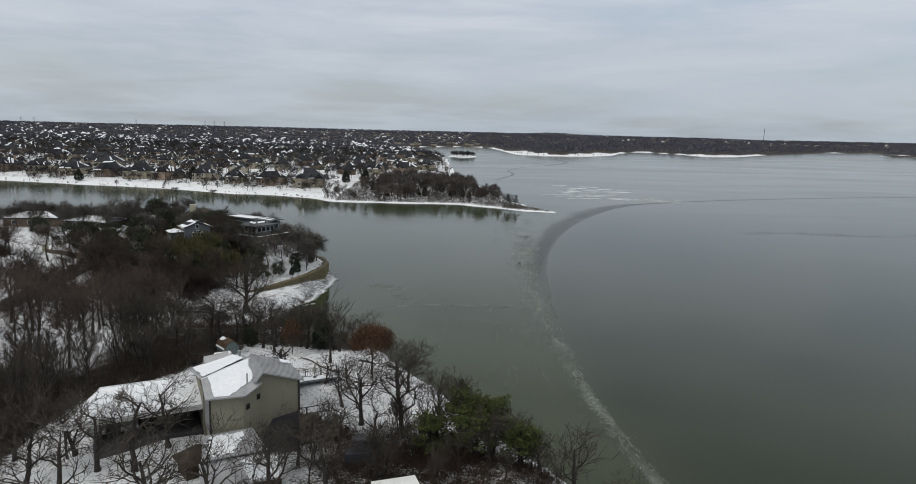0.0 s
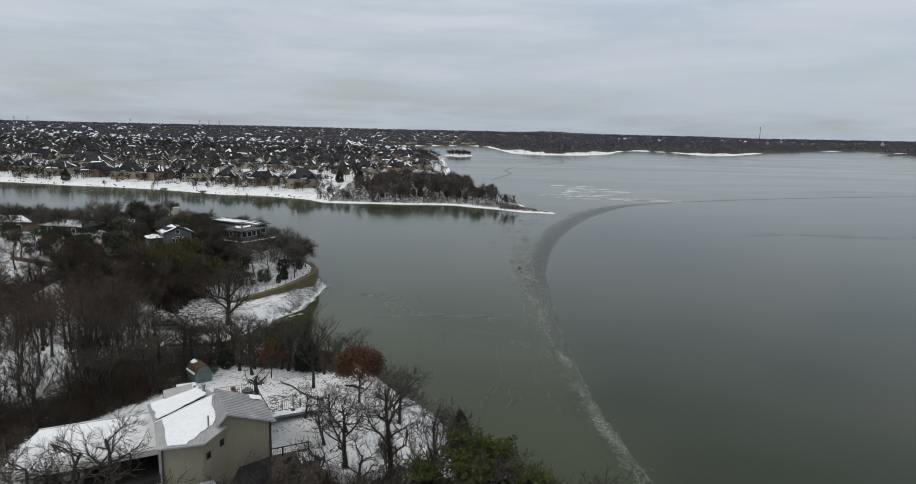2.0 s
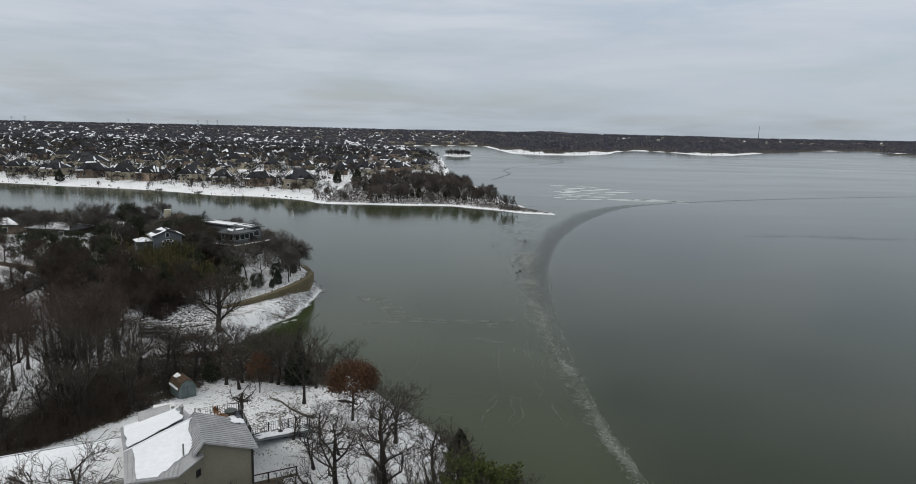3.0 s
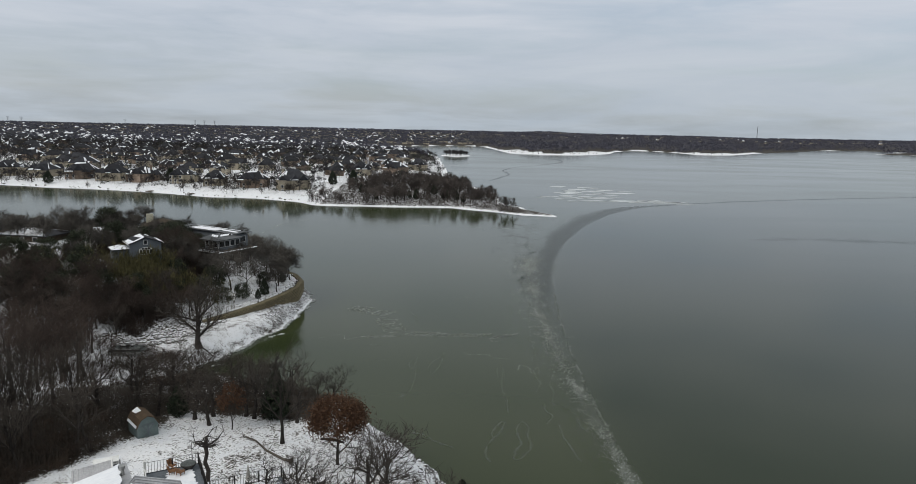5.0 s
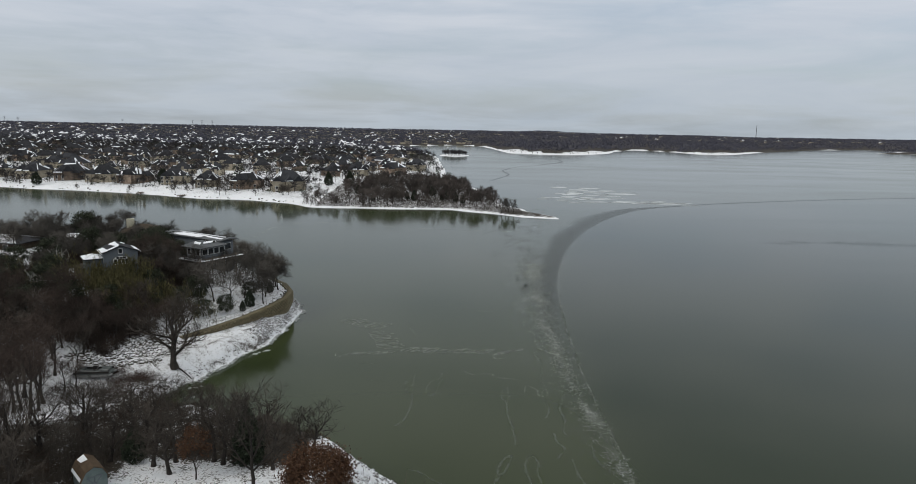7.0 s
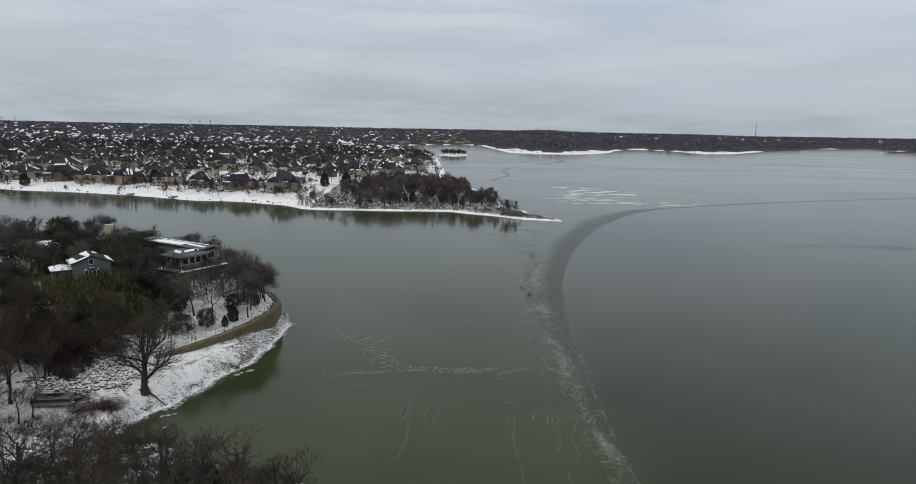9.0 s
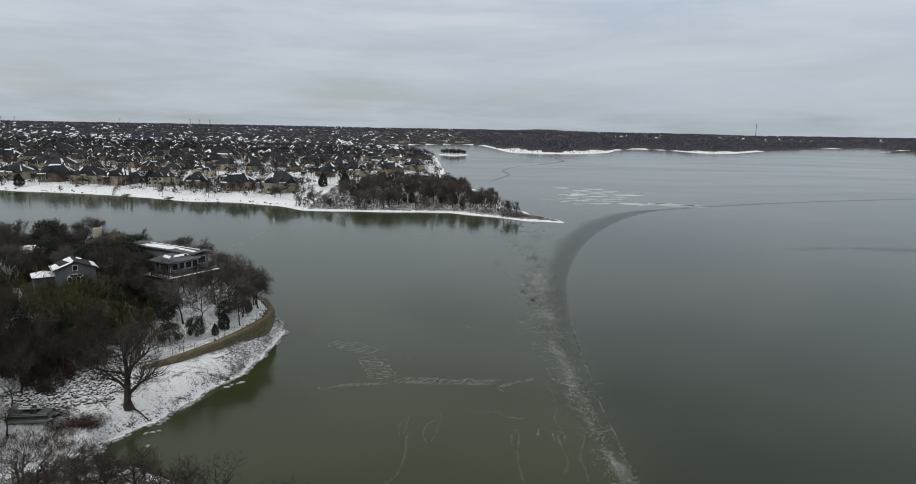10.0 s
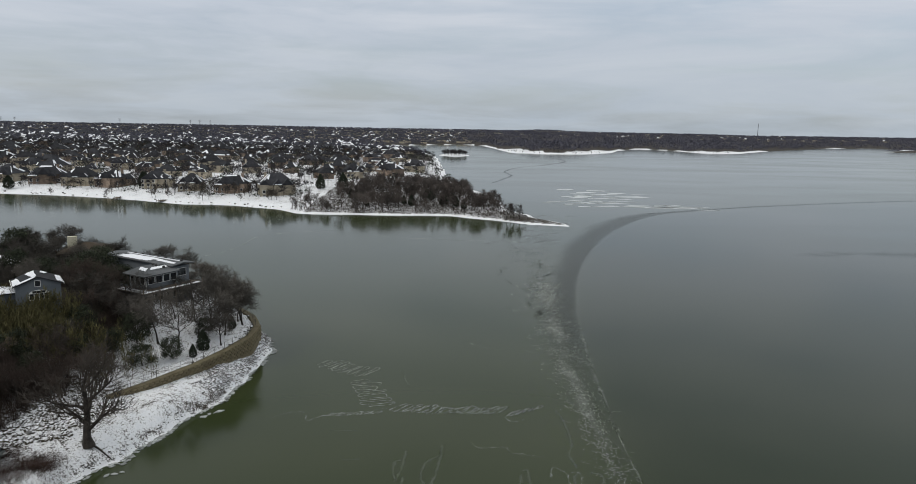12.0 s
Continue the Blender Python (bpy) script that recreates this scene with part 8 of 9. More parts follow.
tagged(skin("open_lead", lines, cover, 0.010, M_LEAD), "smooth dark lead of thin ice curving across the lake", "ice", kind="structure")
# a darker streak on the water far out
pts = smooth([(120, 300), (150, 306), (185, 303), (230, 308), (300, 300)], 6)
sk = Skins(); sk.line(pts, 9.0, 0.008, ri, 0.5, 0.34)
tagged(sk.link("calm_streak", M_LEAD), "darker streak on the water", "water", kind="structure")

# crushed ice: mottled frost along the inside of the lead
M_FROST = frost_material("crushed_ice_skin", (0.20, 0.22, 0.19), (0.42, 0.44, 0.41), 0.5, 0.3, 2.6, 0.80, 1.10, 0.40)
lines, cover = [], []
ys_, ex = np.array([p.y for p in EDGE])[::-1], np.array([p.x for p in EDGE])[::-1]
for y in np.arange(54, 352, 0.9):
    e = float(np.interp(y, ys_, ex))
    c = float(np.interp(y, [90, 115, 130, 143, 160, 176, 215, 262, 300, 340], [1.2, 1.3, 1.9, 2.6, 3.4, 4.6, 6.2, 10.5, 17, 24])) + 0.7 * float(wave(np.array(y), np.array(0.0), 7, 1))
    w = c * 0.28 + 0.6 + (0.10 * (y - 215) if y > 215 else 0)
    row, cv = [], []
    for k in range(44):
        s = -1.0 + 0.75 * k * (1 if y < 200 else 1 + (y - 200) / 130)
        x = e - s
        row.append((x, y))
        n1, n2 = float(wave(np.array(x), np.array(y), 3.1, 4)), float(wave(np.array(x), np.array(y), 9.0, 7))
        v = 0.40 * math.exp(-((s - c) / w) ** 2) * (0.95 + 0.22 * n1 + 0.28 * n2)
        v += 0.30 * math.exp(-((s - 0.2) / 0.45) ** 2) * (1 - float(step(y, 175, 235)))
        v += 0.20 * float(step(s, 0, 1)) * (1 - float(step(s, c, c * 2.6 + 3))) * (0.7 + 0.5 * n2)
        v *= (1 - 0.55 * float(step(y, 205, 300))) * float(step(y, 53, 66))
        for qx, qy, qr, qa in ((12.8, 152, 2.2, 0.22), (11, 161, 2.8, 0.22), (13.5, 142, 2.0, 0.20)):
            v += qa * math.exp(-((x - qx) / qr) ** 2 - ((y - qy) / (qr * 2.2)) ** 2)
        cv.append(0.0 if k == 43 or k == 0 else v)
    lines.append(row); cover.append(cv)
tagged(skin("crushed_ice", lines, cover, 0.016, M_FROST), "mottled belt of pale crushed ice along the lead", "ice", kind="structure")
g = Geo()
M_FLECK = island_tint(mat("ice_splinters", (0.13, 0.15, 0.13), (0.30, 0.32, 0.30), 0.3, 0.5, 6, 0), 0.4, 1.4)


def shard(g, x, y, r, rng, z=0.03, stretch=1.0, turn=0.0, mi=0):
    n = rng.randint(4, 7)
    o = []
    for k in range(n):
        a = 2 * math.pi * (k + rng.uniform(-0.3, 0.3)) / n
        q = r * rng.uniform(0.55, 1.15)
        u, v = math.cos(a) * q * stretch, math.sin(a) * q
        o.append((x + u * math.cos(turn) - v * math.sin(turn), y + u * math.sin(turn) + v * math.cos(turn)))
    g.prism(o, -0.02, z, mi)


for i in range(5200):
    y = ri.uniform(54, 250)
    e = float(np.interp(y, ys_, ex))
    c = float(np.interp(y, [90, 115, 130, 143, 160, 176, 215, 262], [1.2, 1.3, 1.9, 2.6, 3.4, 4.6, 6.2, 10.5]))
    s = ri.gauss(0.15, 0.22) if ri.random() < 0.25 and y < 215 else ri.gauss(c, c * 0.25 + 0.4)
    if math.sin(y * 0.7 + 2 * math.sin(y * 0.23)) + math.sin(s * 2 + y * 0.11) < ri.uniform(-1.4, 1.0):
        continue
    shard(g, e - s, y, ri.choice((0.02, 0.03, 0.03, 0.04, 0.05, 0.07)), ri, ri.uniform(0.02, 0.06), ri.uniform(1.0, 3.5), ri.uniform(0, 3.1))
tagged(part("ice_splinters", g, M_FLECK), "scattered pale splinters of crushed ice", "ice", kind="stuff")

# rafted cracks across the bay: sharp rims and soft rings of older ice
M_RIM = frost_material("rafted_ice_rim", (0.24, 0.26, 0.23), (0.42, 0.44, 0.41), 0.5, 0.3, 1.2, 0.55, 0.95, 0.66, 0.6)
M_HAZE = frost_material("old_ice_ring", (0.085, 0.104, 0.075), (0.15, 0.17, 0.13), 0.4, 0.3, 0.5, 0.40, 0.95, 0.48, 0.4)
SHARP = [[(-27.4, 158.3), (-25.9, 159.6), (-23.8, 160.7), (-22.4, 159.9), (-21.7, 157.5), (-20.5, 158.7), (-17.8, 160.2), (-14.2, 159.8), (-10.9, 162.5), (-9, 161.3), (-6, 161.9), (-4.2, 160.5), (-1.8, 161), (1.2, 160.8), (4.1, 161), (6.8, 161.2)],
         [(7.4, 159.9), (8.8, 158.2), (10.6, 159.2)], [(2.3, 151.4), (3.4, 149.9), (6.9, 150.1), (7.7, 148.6), (11.9, 147.6)],
         [(11.9, 141.8), (12.7, 144.7), (14.2, 143.3), (14.4, 140.5), (15.7, 140.9), (16, 143.4), (14.7, 143.6)], [(2, 196), (6, 192), (9, 191)]]
SHARP += [[(-83, 278), (-77, 295), (-75, 323), (-55, 338), (-30, 344)], [(-40, 330), (-10, 322), (30, 318)]]
for pts in SHARP:
    sk = Skins()
    sk.line(smooth(pts, 10), 0.18 if pts[0][1] < 250 else 0.55, 0.020, ri, 0.10, 0.66)
    tagged(sk.link("ice_crack", M_RIM), "pale rafted crack in the thin lake ice", "ice crack", kind="structure")
SOFT = [[(-6.9, 146.2), (-7.7, 145.3), (-7.5, 142.1), (-7.1, 141.1), (-6.6, 145.3), (-6.4, 148.8)], [(-1.6, 150.7), (-1.9, 147.6), (-3.1, 146.4), (-4, 144), (-4, 141.2), (-3.2, 139.6), (-2.5, 141.3), (-2, 145.3), (-1.6, 148.3)],
        [(-6.4, 142.2), (-6.2, 136.8), (-6.7, 131.3), (-7.7, 129), (-8.3, 128.2)], [(8.5, 143), (8.2, 140.2), (8.7, 138.2), (9.3, 140.3), (9.4, 143.7), (8.7, 143.7)], [(8.9, 138.2), (8.7, 132.6), (9.1, 128.1), (9, 122.9)],
        [(8.3, 120.2), (7.2, 119.1), (6.2, 116.4), (6.3, 114.7), (7, 115.6), (8, 118.7), (8.3, 120.2)], [(6.3, 114.7), (5.2, 111.5), (5, 109.2), (5.6, 107.5)],
        [(10.8, 120.2), (10, 118.3), (9.7, 115.7), (10.1, 113.3), (9.2, 110.9), (8.7, 108.6), (9.5, 108.7), (11, 111), (11.4, 113.3), (11.2, 115.3), (11.6, 117.9), (11.2, 119.7), (10.8, 120.2)],
        [(14.3, 131.7), (15.3, 135.4), (15, 139.2), (15, 141.9), (15.7, 143.4)], [(17.3, 143.5), (18.8, 142.8), (18, 139.4), (17, 135.5), (17.1, 131.3), (16.4, 127.9), (16.6, 126.3)]]
SOFT += [[(14.9, 127.3), (14.9, 124.2), (15.7, 122.3), (14.3, 119.4)], [(16.2, 119.5), (16.3, 115.1), (16.9, 112), (17.2, 109.3), (17.6, 108.3)], [(19.6, 123.4), (19.3, 120.5), (19.8, 117.8), (20.9, 118.3)],
         [(-5.4, 115.9), (-3.6, 115.1), (-2.3, 113.5), (-0.3, 112), (0.8, 111.3)], [(15.7, 163.3), (16.4, 156), (16.1, 151), (15.4, 147.8), (15.9, 144.8)], [(-14.7, 145.8), (-12.2, 146.2)], [(-18.1, 154.4), (-13.6, 154.5)],
         [(-10, 180), (-7.5, 171)]]
for pts in SOFT:
    sk = Skins()
    sk.line(smooth(pts, 8), 0.42 if pts[0][1] < 200 else 0.7, 0.013, ri, 0.05, 0.95)
    tagged(sk.link("ice_ring", M_HAZE), "faint milky ring in the thin lake ice", "ice crack", kind="structure")
sk = Skins()
sk.line(smooth([(27, 594), (44, 657), (50, 690), (48, 749), (70, 818), (95, 855)], 6), 1.9, 0.012, ri, 0.6, 0.95)
sk.line(smooth([(95, 855), (142, 962), (145, 1058), (119, 1076), (105, 1188)], 6), 3.4, 0.0125, ri, 0.6, 0.95)
tagged(sk.link("far_crack", M_LEAD), "long dark crack in the far ice", "ice crack", kind="structure")


# the frosty seam on the outer edge of the lead
sk = Skins()
sk.line([p for p in EDGE if p.y < 262], 0.26, 0.021, ri, 0.10, 0.55)
tagged(sk.link("pressure_seam", M_RIM), "thin frosty seam along the edge of the lead", "ice crack", kind="structure")
# lace of small rafted plates in the crushed belt
sk = Skins()
for i in range(2600):
    y = ri.uniform(56, 250)
    e = float(np.interp(y, ys_, ex))
    c = float(np.interp(y, [90, 115, 130, 143, 160, 176, 215, 250], [1.2, 1.3, 1.9, 2.6, 3.4, 4.6, 6.2, 9.5]))
    x = e - ri.gauss(c, c * 0.28 + 0.5)
    a, L = ri.gauss(2.2, 0.5), ri.uniform(0.5, 2.0) * (1 + max(0, y - 130) / 160)
    if math.sin(y * 0.31 + 2 * math.sin(y * 0.13)) + math.sin(x * 1.3 + y * 0.21) < ri.uniform(-1.6, 0.9):
        continue
    pts = [(x, y)]
    for k in range(4):
        pts.append((pts[-1][0] + math.cos(a) * L / 4, pts[-1][1] + math.sin(a) * L / 4)); a += ri.gauss(0, 0.9)
    sk.line(smooth(pts, 3), ri.uniform(0.05, 0.10) * (1 + max(0, y - 130) / 160), 0.022 + i * 0.000004, ri, 0.02, ri.uniform(0.4, 0.95))
tagged(sk.link("ice_lace", M_RIM), "lacy rims of small crushed ice plates", "ice", kind="stuff")
# wrinkled ice in the wide fringe of the lead
sk, sd = Skins(), Skins()
for i in range(230):
    y = ri.uniform(200, 400)
    e = float(np.interp(y, ys_, ex))
    c = float(np.interp(y, [200, 215, 262, 300, 340, 400], [5.5, 6.2, 10.5, 17, 24, 38]))
    x = e - c - abs(ri.gauss(0, 0.5)) * c * 0.9
    a = 1.25 - 0.5 * float(step(y, 260, 400)) + ri.gauss(0, 0.35)
    L = ri.uniform(3, 12)
    pts = [(x, y)]
    for k in range(4):
        pts.append((pts[-1][0] + math.cos(a) * L / 4, pts[-1][1] + math.sin(a) * L / 4)); a += ri.gauss(0, 0.35)
    (sk if ri.random() < 0.72 else sd).line(smooth(pts, 4), ri.uniform(0.25, 0.6), 0.011 + i * 0.00001, ri, 0.08, ri.uniform(0.35, 0.9))
tagged(sk.link("ice_wrinkles", M_HAZE), "pale wrinkles in the thin ice by the lead", "ice", kind="stuff")
tagged(sd.link("dark_wrinkles", M_LEAD), "dark wrinkles in the thin ice by the lead", "ice", kind="stuff")


# finger rafting: interlocking looped rims beside the main crack
sk, sh = Skins(), Skins()


def fingers(a, b, count, length, reach, haze=0.8):
    """Loops that reach out from the line a to b."""
    a, b = Vector((*a, 0)), Vector((*b, 0))
    reach = Vector((*reach, 0)).normalized()
    pts = []
    for k in range(count):
        L = length * ri.uniform(0.6, 1.1)
        p, q = a.lerp(b, k / count), a.lerp(b, (k + 0.5) / count)
        j = lambda s: Vector((ri.gauss(0, s), ri.gauss(0, s), 0))
        pts += [p + j(.12), p + reach * L * 0.55 + j(.15), p + reach * L + j(.2), q + reach * L * 0.95 + j(.2), q + reach * L * 0.5 + j(.15), q + reach * L * ri.uniform(-0.1, 0.15) + j(.12)]
    sk.line(smooth([(p.x, p.y) for p in pts], 4), 0.17, 0.019, ri, 0.03, 0.85)
    sh.line(smooth([(p.x, p.y) for p in pts], 3), 0.55, 0.015, ri, 0.10, haze)


fingers((-25.2, 180.6), (-15.6, 175.0), 7, 5.0, (2.4, 3.4))
fingers((-17.6, 173.5), (-13.8, 162.0), 7, 4.6, (1, 0.25))
fingers((-10, 161.2), (7, 161.2), 14, 3.4, (2, 2.6))
fingers((-20, 159.2), (-11, 160.5), 6, 1.5, (1.6, 1.6))
fingers((7.5, 160), (13, 163), 5, 3.0, (2, 2.2))
tagged(sh.link("finger_haze", M_HAZE), "milky haze within rafted ice fingers", "ice", kind="stuff")
tagged(sk.link("finger_rafting", M_RIM), "interlocking pale fingers of rafted thin ice", "ice", kind="stuff")
# white floes beyond the spit
for i, (x, y, L, w) in enumerate([(79, 549, 7, 5), (97, 545, 10, 4), (88, 530, 9, 6), (108, 528, 9, 4), (80, 520, 6, 4), (95, 515, 12, 5), (88, 500, 9, 6), (78, 492, 7, 5), (100, 498, 8, 3), (115, 500, 12, 4), (70, 500, 4, 3),
                                  (72, 478, 5, 3), (84, 478, 7, 3), (78, 462, 6, 4), (92, 460, 9, 4), (84, 450, 7, 3), (103, 453, 10, 4), (112, 448, 12, 4), (122, 443, 14, 3), (133, 439, 12, 2.5), (128, 447, 9, 3), (66, 455, 4, 3),
                                  (97, 470, 6, 3), (75, 440, 5, 2.5), (140, 436, 8, 1.6), (118, 456, 8, 3), (60, 470, 5, 2), (64, 466, 4, 2), (69, 463, 5, 1.6), (58, 462, 3, 1.5), (73, 470, 4, 1.4), (90, 487, 9, 2), (105, 485, 8, 2), (82, 508, 7, 2), (120, 520, 9, 2), (104, 470, 7, 1.6), (86, 469, 6, 1.6), (127, 455, 8, 1.4)]):
    g = Geo()
    shard(g, x + ri.gauss(0, 2), y + ri.gauss(0, 2), w * ri.uniform(0.75, 1.15), ri, 0.08, L / w * ri.uniform(0.9, 1.6), ri.uniform(-0.15, 0.3))
    tagged(part("ice_floe", g, M_ICE), "flat white snow-covered ice floe", "ice floe", "ice floes beyond the spit")

# small broken floes by the beach
for x, y, r in [(-40.7, 137.2, 0.35), (-41.8, 141.3, 0.3), (-41.2, 141.8, 0.25), (-42.6, 140.9, 0.3), (-44.2, 133.4, 0.4), (-37.2, 158.1, 0.45), (-35.7, 160.2, 0.6), (-36.6, 159.2, 0.35)]:
    g = Geo()
    shard(g, x, y, r, ri, 0.09, 1.6, ri.uniform(0, 3))
    tagged(part("ice_chunk", g, M_SHOREICE), "small grey-white chunk of ice by the shore", "ice", "ice chunks by the beach")

# broken plates of shore ice along the beach
g = Geo()
for x, y, z, w, d in scatter(26000, (-56, -30), (128, 200), 62):
    if -0.75 < d < 0.25 and ri.random() < 0.5 - 0.5 * d and math.sin(y * 0.8 + 1.7 * math.sin(y * 0.21)) > ri.uniform(-1.6, 0.7):
        shard(g, x, y, ri.uniform(0.10, 0.34), ri, ri.uniform(0.04, 0.12), ri.uniform(1.0, 2.2), 1.04 + ri.gauss(0, 0.6))
tagged(part("shore_ice", g, M_SHOREICE), "broken grey plates of ice along the beach", "ice", kind="stuff")

# ---- retaining wall, its fence and the stone banks ----
rw = tagged(new("retaining_wall"), "curved tan stone retaining wall above the shore", "wall", kind="structure")
line = [Vector((a, b, 0)) for a, b in WALL]
core = Geo()
base_z = [3.2, 3.1, 3.0, 2.9, 2.8, 2.8, 2.8, 2.8]
vs = []
for i, p in enumerate(line):
    d = (line[min(i + 1, len(line) - 1)] - line[max(i - 1, 0)]).normalized()
    s = Vector((d.y, -d.x, 0))
    o, q = p + s * 0.16, p - s * 0.9
    vs += [(o.x + s.x * 0.15, o.y + s.y * 0.15, base_z[i] - 1.6), (o.x, o.y, WALL_TOP[i] + 0.05), (q.x, q.y, WALL_TOP[i] + 0.05), (q.x, q.y, base_z[i] - 1.6)]
fs = []
for i in range(len(line) - 1):
    o = i * 4
    fs += [(o, o + 4, o + 5, o + 1), (o + 1, o + 5, o + 6, o + 2), (o + 2, o + 6, o + 7, o + 3)]
core.add(vs, fs + [(0, 1, 2, 3), (len(vs) - 1, len(vs) - 2, len(vs) - 3, len(vs) - 4)])
part("core", core, M_STONE, rw)
stones = []
for k in range(4):
    g = Geo()
    rr = random.Random(k)
    a = [Vector((x * rr.uniform(0.9, 1.05), y, z * rr.uniform(0.9, 1.05))) for x in (-0.40, 0.40) for y in (-0.10, 0.10) for z in (-0.165, 0.165)]
    g.add([tuple(v * (0.9 if v.y < 0 else 1)) for v in a], [(0, 1, 3, 2), (4, 6, 7, 5), (0, 4, 5, 1), (2, 3, 7, 6), (0, 2, 6, 4), (1, 5, 7, 3)])
    stones.append(g.mesh("stone", M_STONE))
fine = []
for i in range(len(line) - 1):
    m_ = max(1, round((line[i + 1] - line[i]).length / 0.86))
    for k in range(m_):
        fine.append((line[i].lerp(line[i + 1], (k + 0.5) / m_), (line[i + 1] - line[i]).normalized(), i + (k + 0.5) / m_))
for p, d, t in fine:
    zb, zt = np.interp(t, range(8), base_z), np.interp(t, range(8), WALL_TOP)
    s = Vector((d.y, -d.x, 0))
    c, z = 0, zt - 0.2
    while z > zb - 0.3:
        q = p + s * (0.26 + ri.uniform(-0.03, 0.05)) + d * (0.42 if c % 2 else 0)
        o = part("stone", stones[ri.randrange(4)], None, rw)
        o.matrix_basis = Matrix.Translation((q.x, q.y, z + ri.uniform(-0.05, 0.05))) @ Matrix.Rotation(math.atan2(d.y, d.x) + ri.uniform(-0.06, 0.06), 4, 'Z') @ Matrix.Rotation(ri.uniform(-0.08, 0.08), 4, 'Y') @ Matrix.Diagonal((ri.uniform(0.7, 1.1), 1, ri.uniform(0.8, 1.1), 1))
        z -= 0.36; c += 1
fence("wall_fence", "black wire fence with posts along the retaining wall", [(a, b) for a, b in [(-50.8, 156.2), (-46.9, 160.9), (-42.4, 168.2), (-39.4, 174.7), (-37.6, 181.6), (-38.0, 188.0), (-41.1, 195.2), (-46, 202)]], 2.3, 1.25, M_TRIM, (0.15, 0.62, 1.2), [z + 0.05 for z in WALL_TOP], pickets=0, post=0.026)


def boulder(k):
    bm = bmesh.new()
    bmesh.ops.create_icosphere(bm, subdivisions=1, radius=0.5)
    rr = random.Random(k)
    for v in bm.verts:
        v.co = Vector((v.co.x * rr.uniform(0.7, 1.3), v.co.y * rr.uniform(0.6, 1.1), v.co.z * rr.uniform(0.5, 0.9)))
    return bm


rock_m, slope_m = [], []
for k in range(6):
    bm = boulder(k)
    me = bpy.data.meshes.new("rock"); bm.to_mesh(me); bm.free(); me.materials.append(M_RIPRAP); rock_m.append(me)
    me = me.copy(); me.materials[0] = M_SLOPEROCK; slope_m.append(me)
riprap = tagged(new("riprap"), "grey broken stone bank half buried in snow", "rocks", kind="structure")
bank = tagged(new("rock_slope"), "dark rocks poking out of a snowy slope", "rocks", kind="structure")
SC = scatter(14000, (-68, -32), (138, 200), 21)
nr_, nb_ = 0, 0
for x, y, z, w, d in SC:
    dw = wall_d(x, y)
    tip = 0.2 < d < 4.4 and y > 163 and x > -48 and not (x < -40 and d > 3.2)
    slope = 3.3 < z < (4.9 if x < -57 else 6.8) and -66 < x < -48 and 142 < y < 158.5 and d > 6 and wall_d(x, y) > 2
    edge = 0 < d < 1.2 and y > 140
    if not (tip or slope or edge) or (edge and not tip and ri.random() < 0.5):
        continue
    if tip and nr_ < 150:
        nr_ += 1; par = riprap
    elif slope and nb_ < 300:
        nb_ += 1; par = bank
    else:
        continue
    s = ri.uniform(0.25, 0.8) if tip else ri.uniform(0.35, 1.05)
    o = part("rock", rock_m[ri.randrange(6)] if tip else slope_m[ri.randrange(6)], None, par)
    o.matrix_basis = pose(x, y, z + 0.02, ri.uniform(-25, 25), ri.uniform(-25, 25), ri.uniform(0, 360)) @ Matrix.Diagonal((s, s, s, 1))
small = Geo()
bm = boulder(3)
bm.verts.index_update()
bv = [v.co.copy() for v in bm.verts]; bf = [tuple(v.index for v in f.verts) for f in bm.faces]
bm.free()
for x, y, z, w, d in scatter(16000, (-52, -33), (140, 200), 24):
    if 0.1 < d < (3.6 if y > 164 else 1.0) and ri.random() < (0.75 if y > 164 else 0.3) and z < 3.9:
        r = ri.uniform(0.14, 0.42)
        R = Euler((ri.uniform(0, 6), ri.uniform(0, 6), ri.uniform(0, 6))).to_matrix()
        small.add([tuple(R @ v * r + Vector((x, y, z + 0.02))) for v in bv], bf)
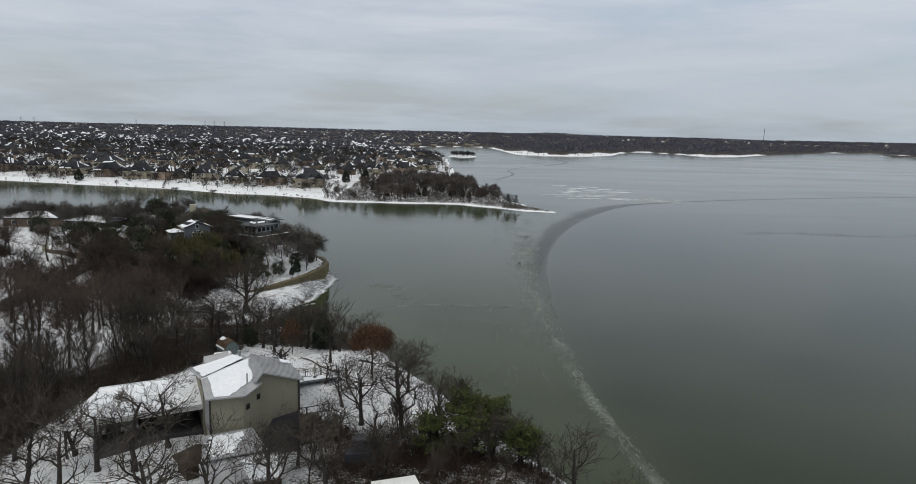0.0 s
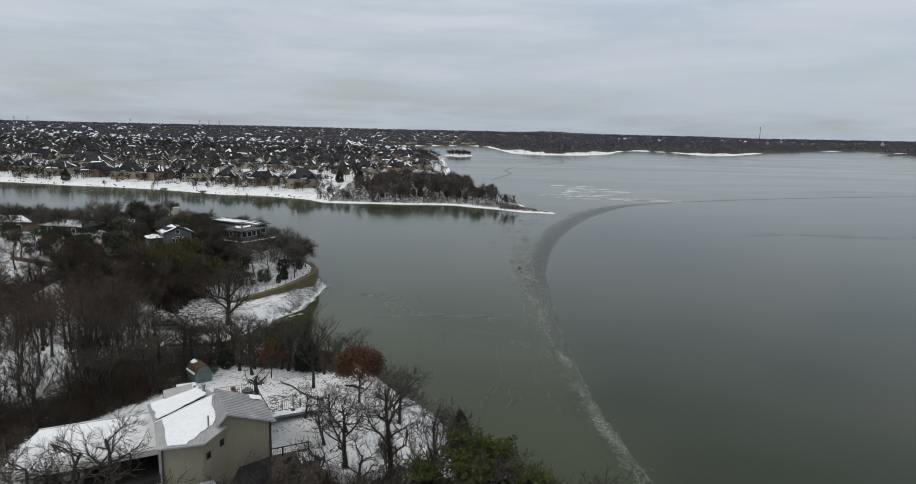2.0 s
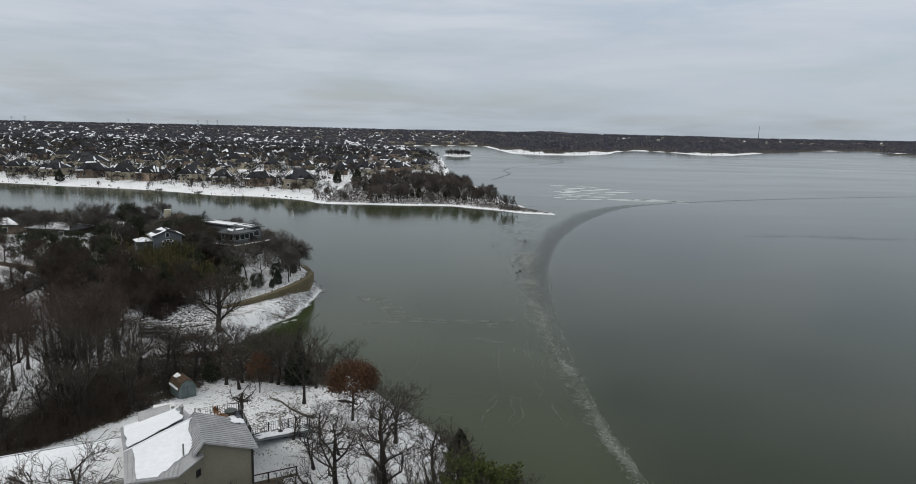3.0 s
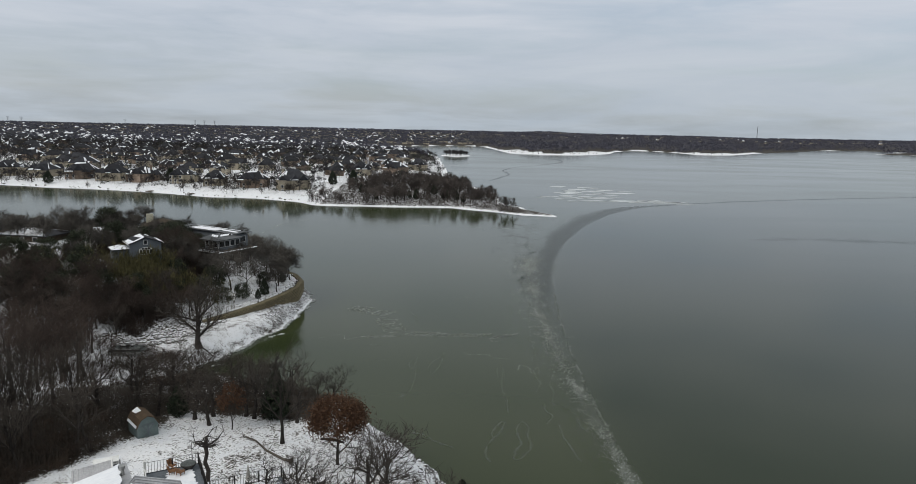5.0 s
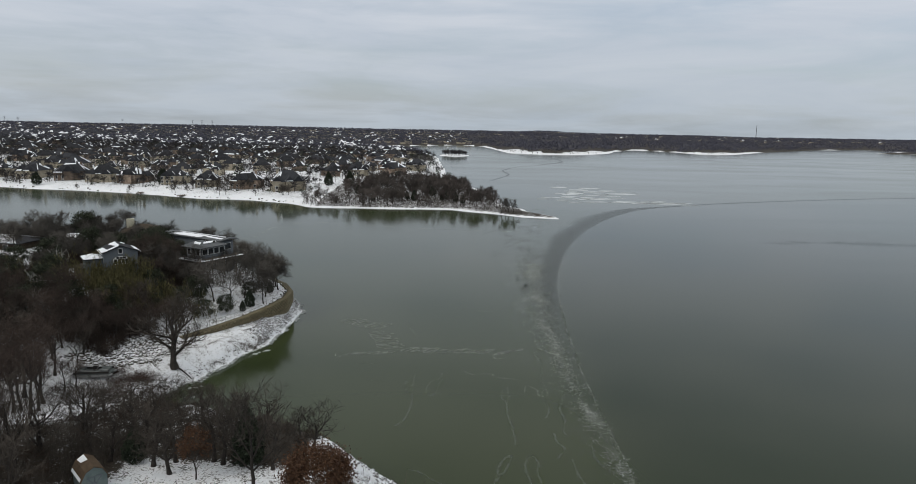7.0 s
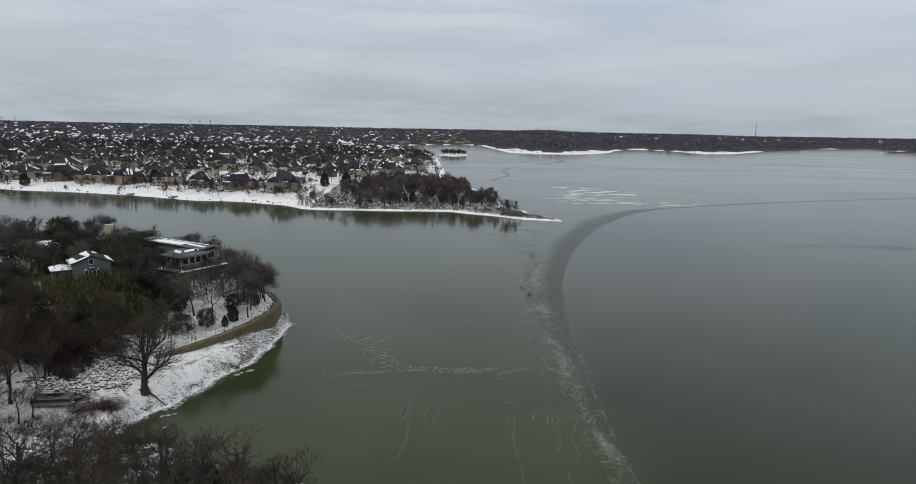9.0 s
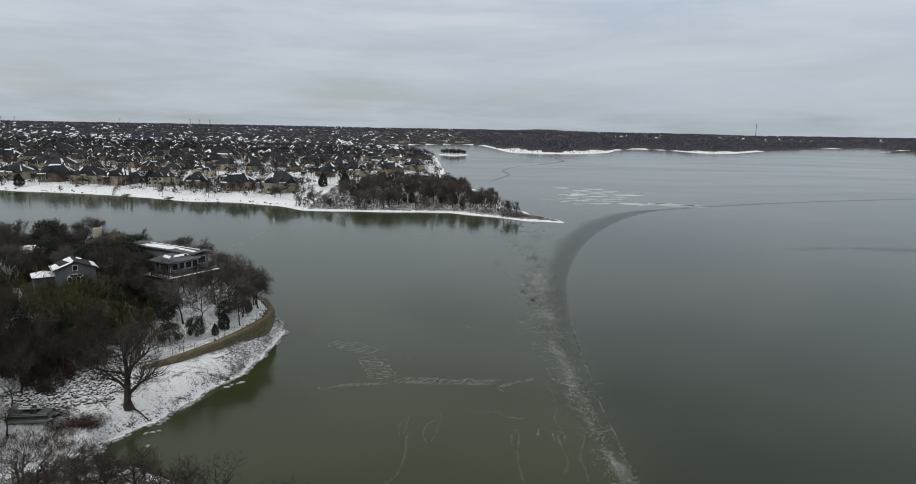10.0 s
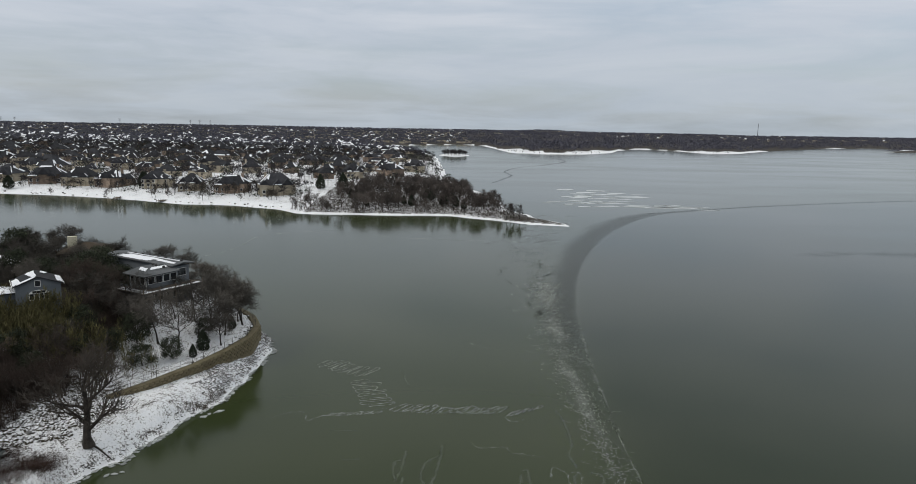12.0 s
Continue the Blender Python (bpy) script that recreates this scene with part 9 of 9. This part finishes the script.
part("small_stones", small, M_RIPRAP, riprap)["kind"] = "stuff"
small = Geo()
n_s = 0
for x, y, z, w, d in scatter(16000, (-67, -47), (141, 160), 25):
    if 3.2 < z < (4.9 if x < -57 else 6.9) and d > 5.5 and wall_d(x, y) > 1.5 and 0.6 * math.sin(x * 0.9 + y * 0.5) + 0.6 * math.sin(y * 1.1 - x * 0.4) > ri.uniform(-1.5, 0.8):
        n_s += 1
        if n_s > 1500:
            break
        r = ri.uniform(0.22, 0.75)
        R = Euler((ri.uniform(-0.4, 0.4), ri.uniform(-0.4, 0.4), ri.uniform(0, 6))).to_matrix()
        small.add([tuple(R @ v * r + Vector((x, y, z + 0.04))) for v in bv], bf)
part("small_stones", small, M_SLOPEROCK, bank)["kind"] = "stuff"
# rubble along the bank of the near point
tops = Geo()
bm = boulder(9)
bm.verts.index_update()
bv = [v.co.copy() for v in bm.verts]; bf = [tuple(v.index for v in f.verts) for f in bm.faces]
bm.free()
for x, y, z, w, d in scatter(5200, (-24, 16), (70, 126), 23):
    if 0.0 < d < 3.4 and ri.random() < 0.6:
        r = ri.uniform(0.25, 0.8)
        R = Euler((ri.uniform(0, 6), ri.uniform(0, 6), ri.uniform(0, 6))).to_matrix()
        tops.add([tuple(R @ v * r + Vector((x, y, z))) for v in bv], bf)
tagged(part("bank_rubble", tops, M_RIPRAP), "broken stones along the snowy bank", "rocks", kind="stuff")
# snowy boulders on the terrace slope beside the near house
rb_ = tagged(new("terrace_rocks"), "snow-capped boulders edging a garden terrace", "rocks", kind="structure")
for k in range(34):
    t_ = k / 34
    x, y = -13.6 - 3.6 * t_ + ri.gauss(0, 0.9), 84.5 - 7.5 * t_ + ri.gauss(0, 0.8)
    s = ri.uniform(0.5, 1.25)
    o = part("boulder", rock_m[ri.randrange(6)], None, rb_)
    o.matrix_basis = pose(x, y, gz(x, y) + 0.08, ri.uniform(-20, 20), ri.uniform(-20, 20), ri.uniform(0, 360)) @ Matrix.Diagonal((s, s, s, 1))
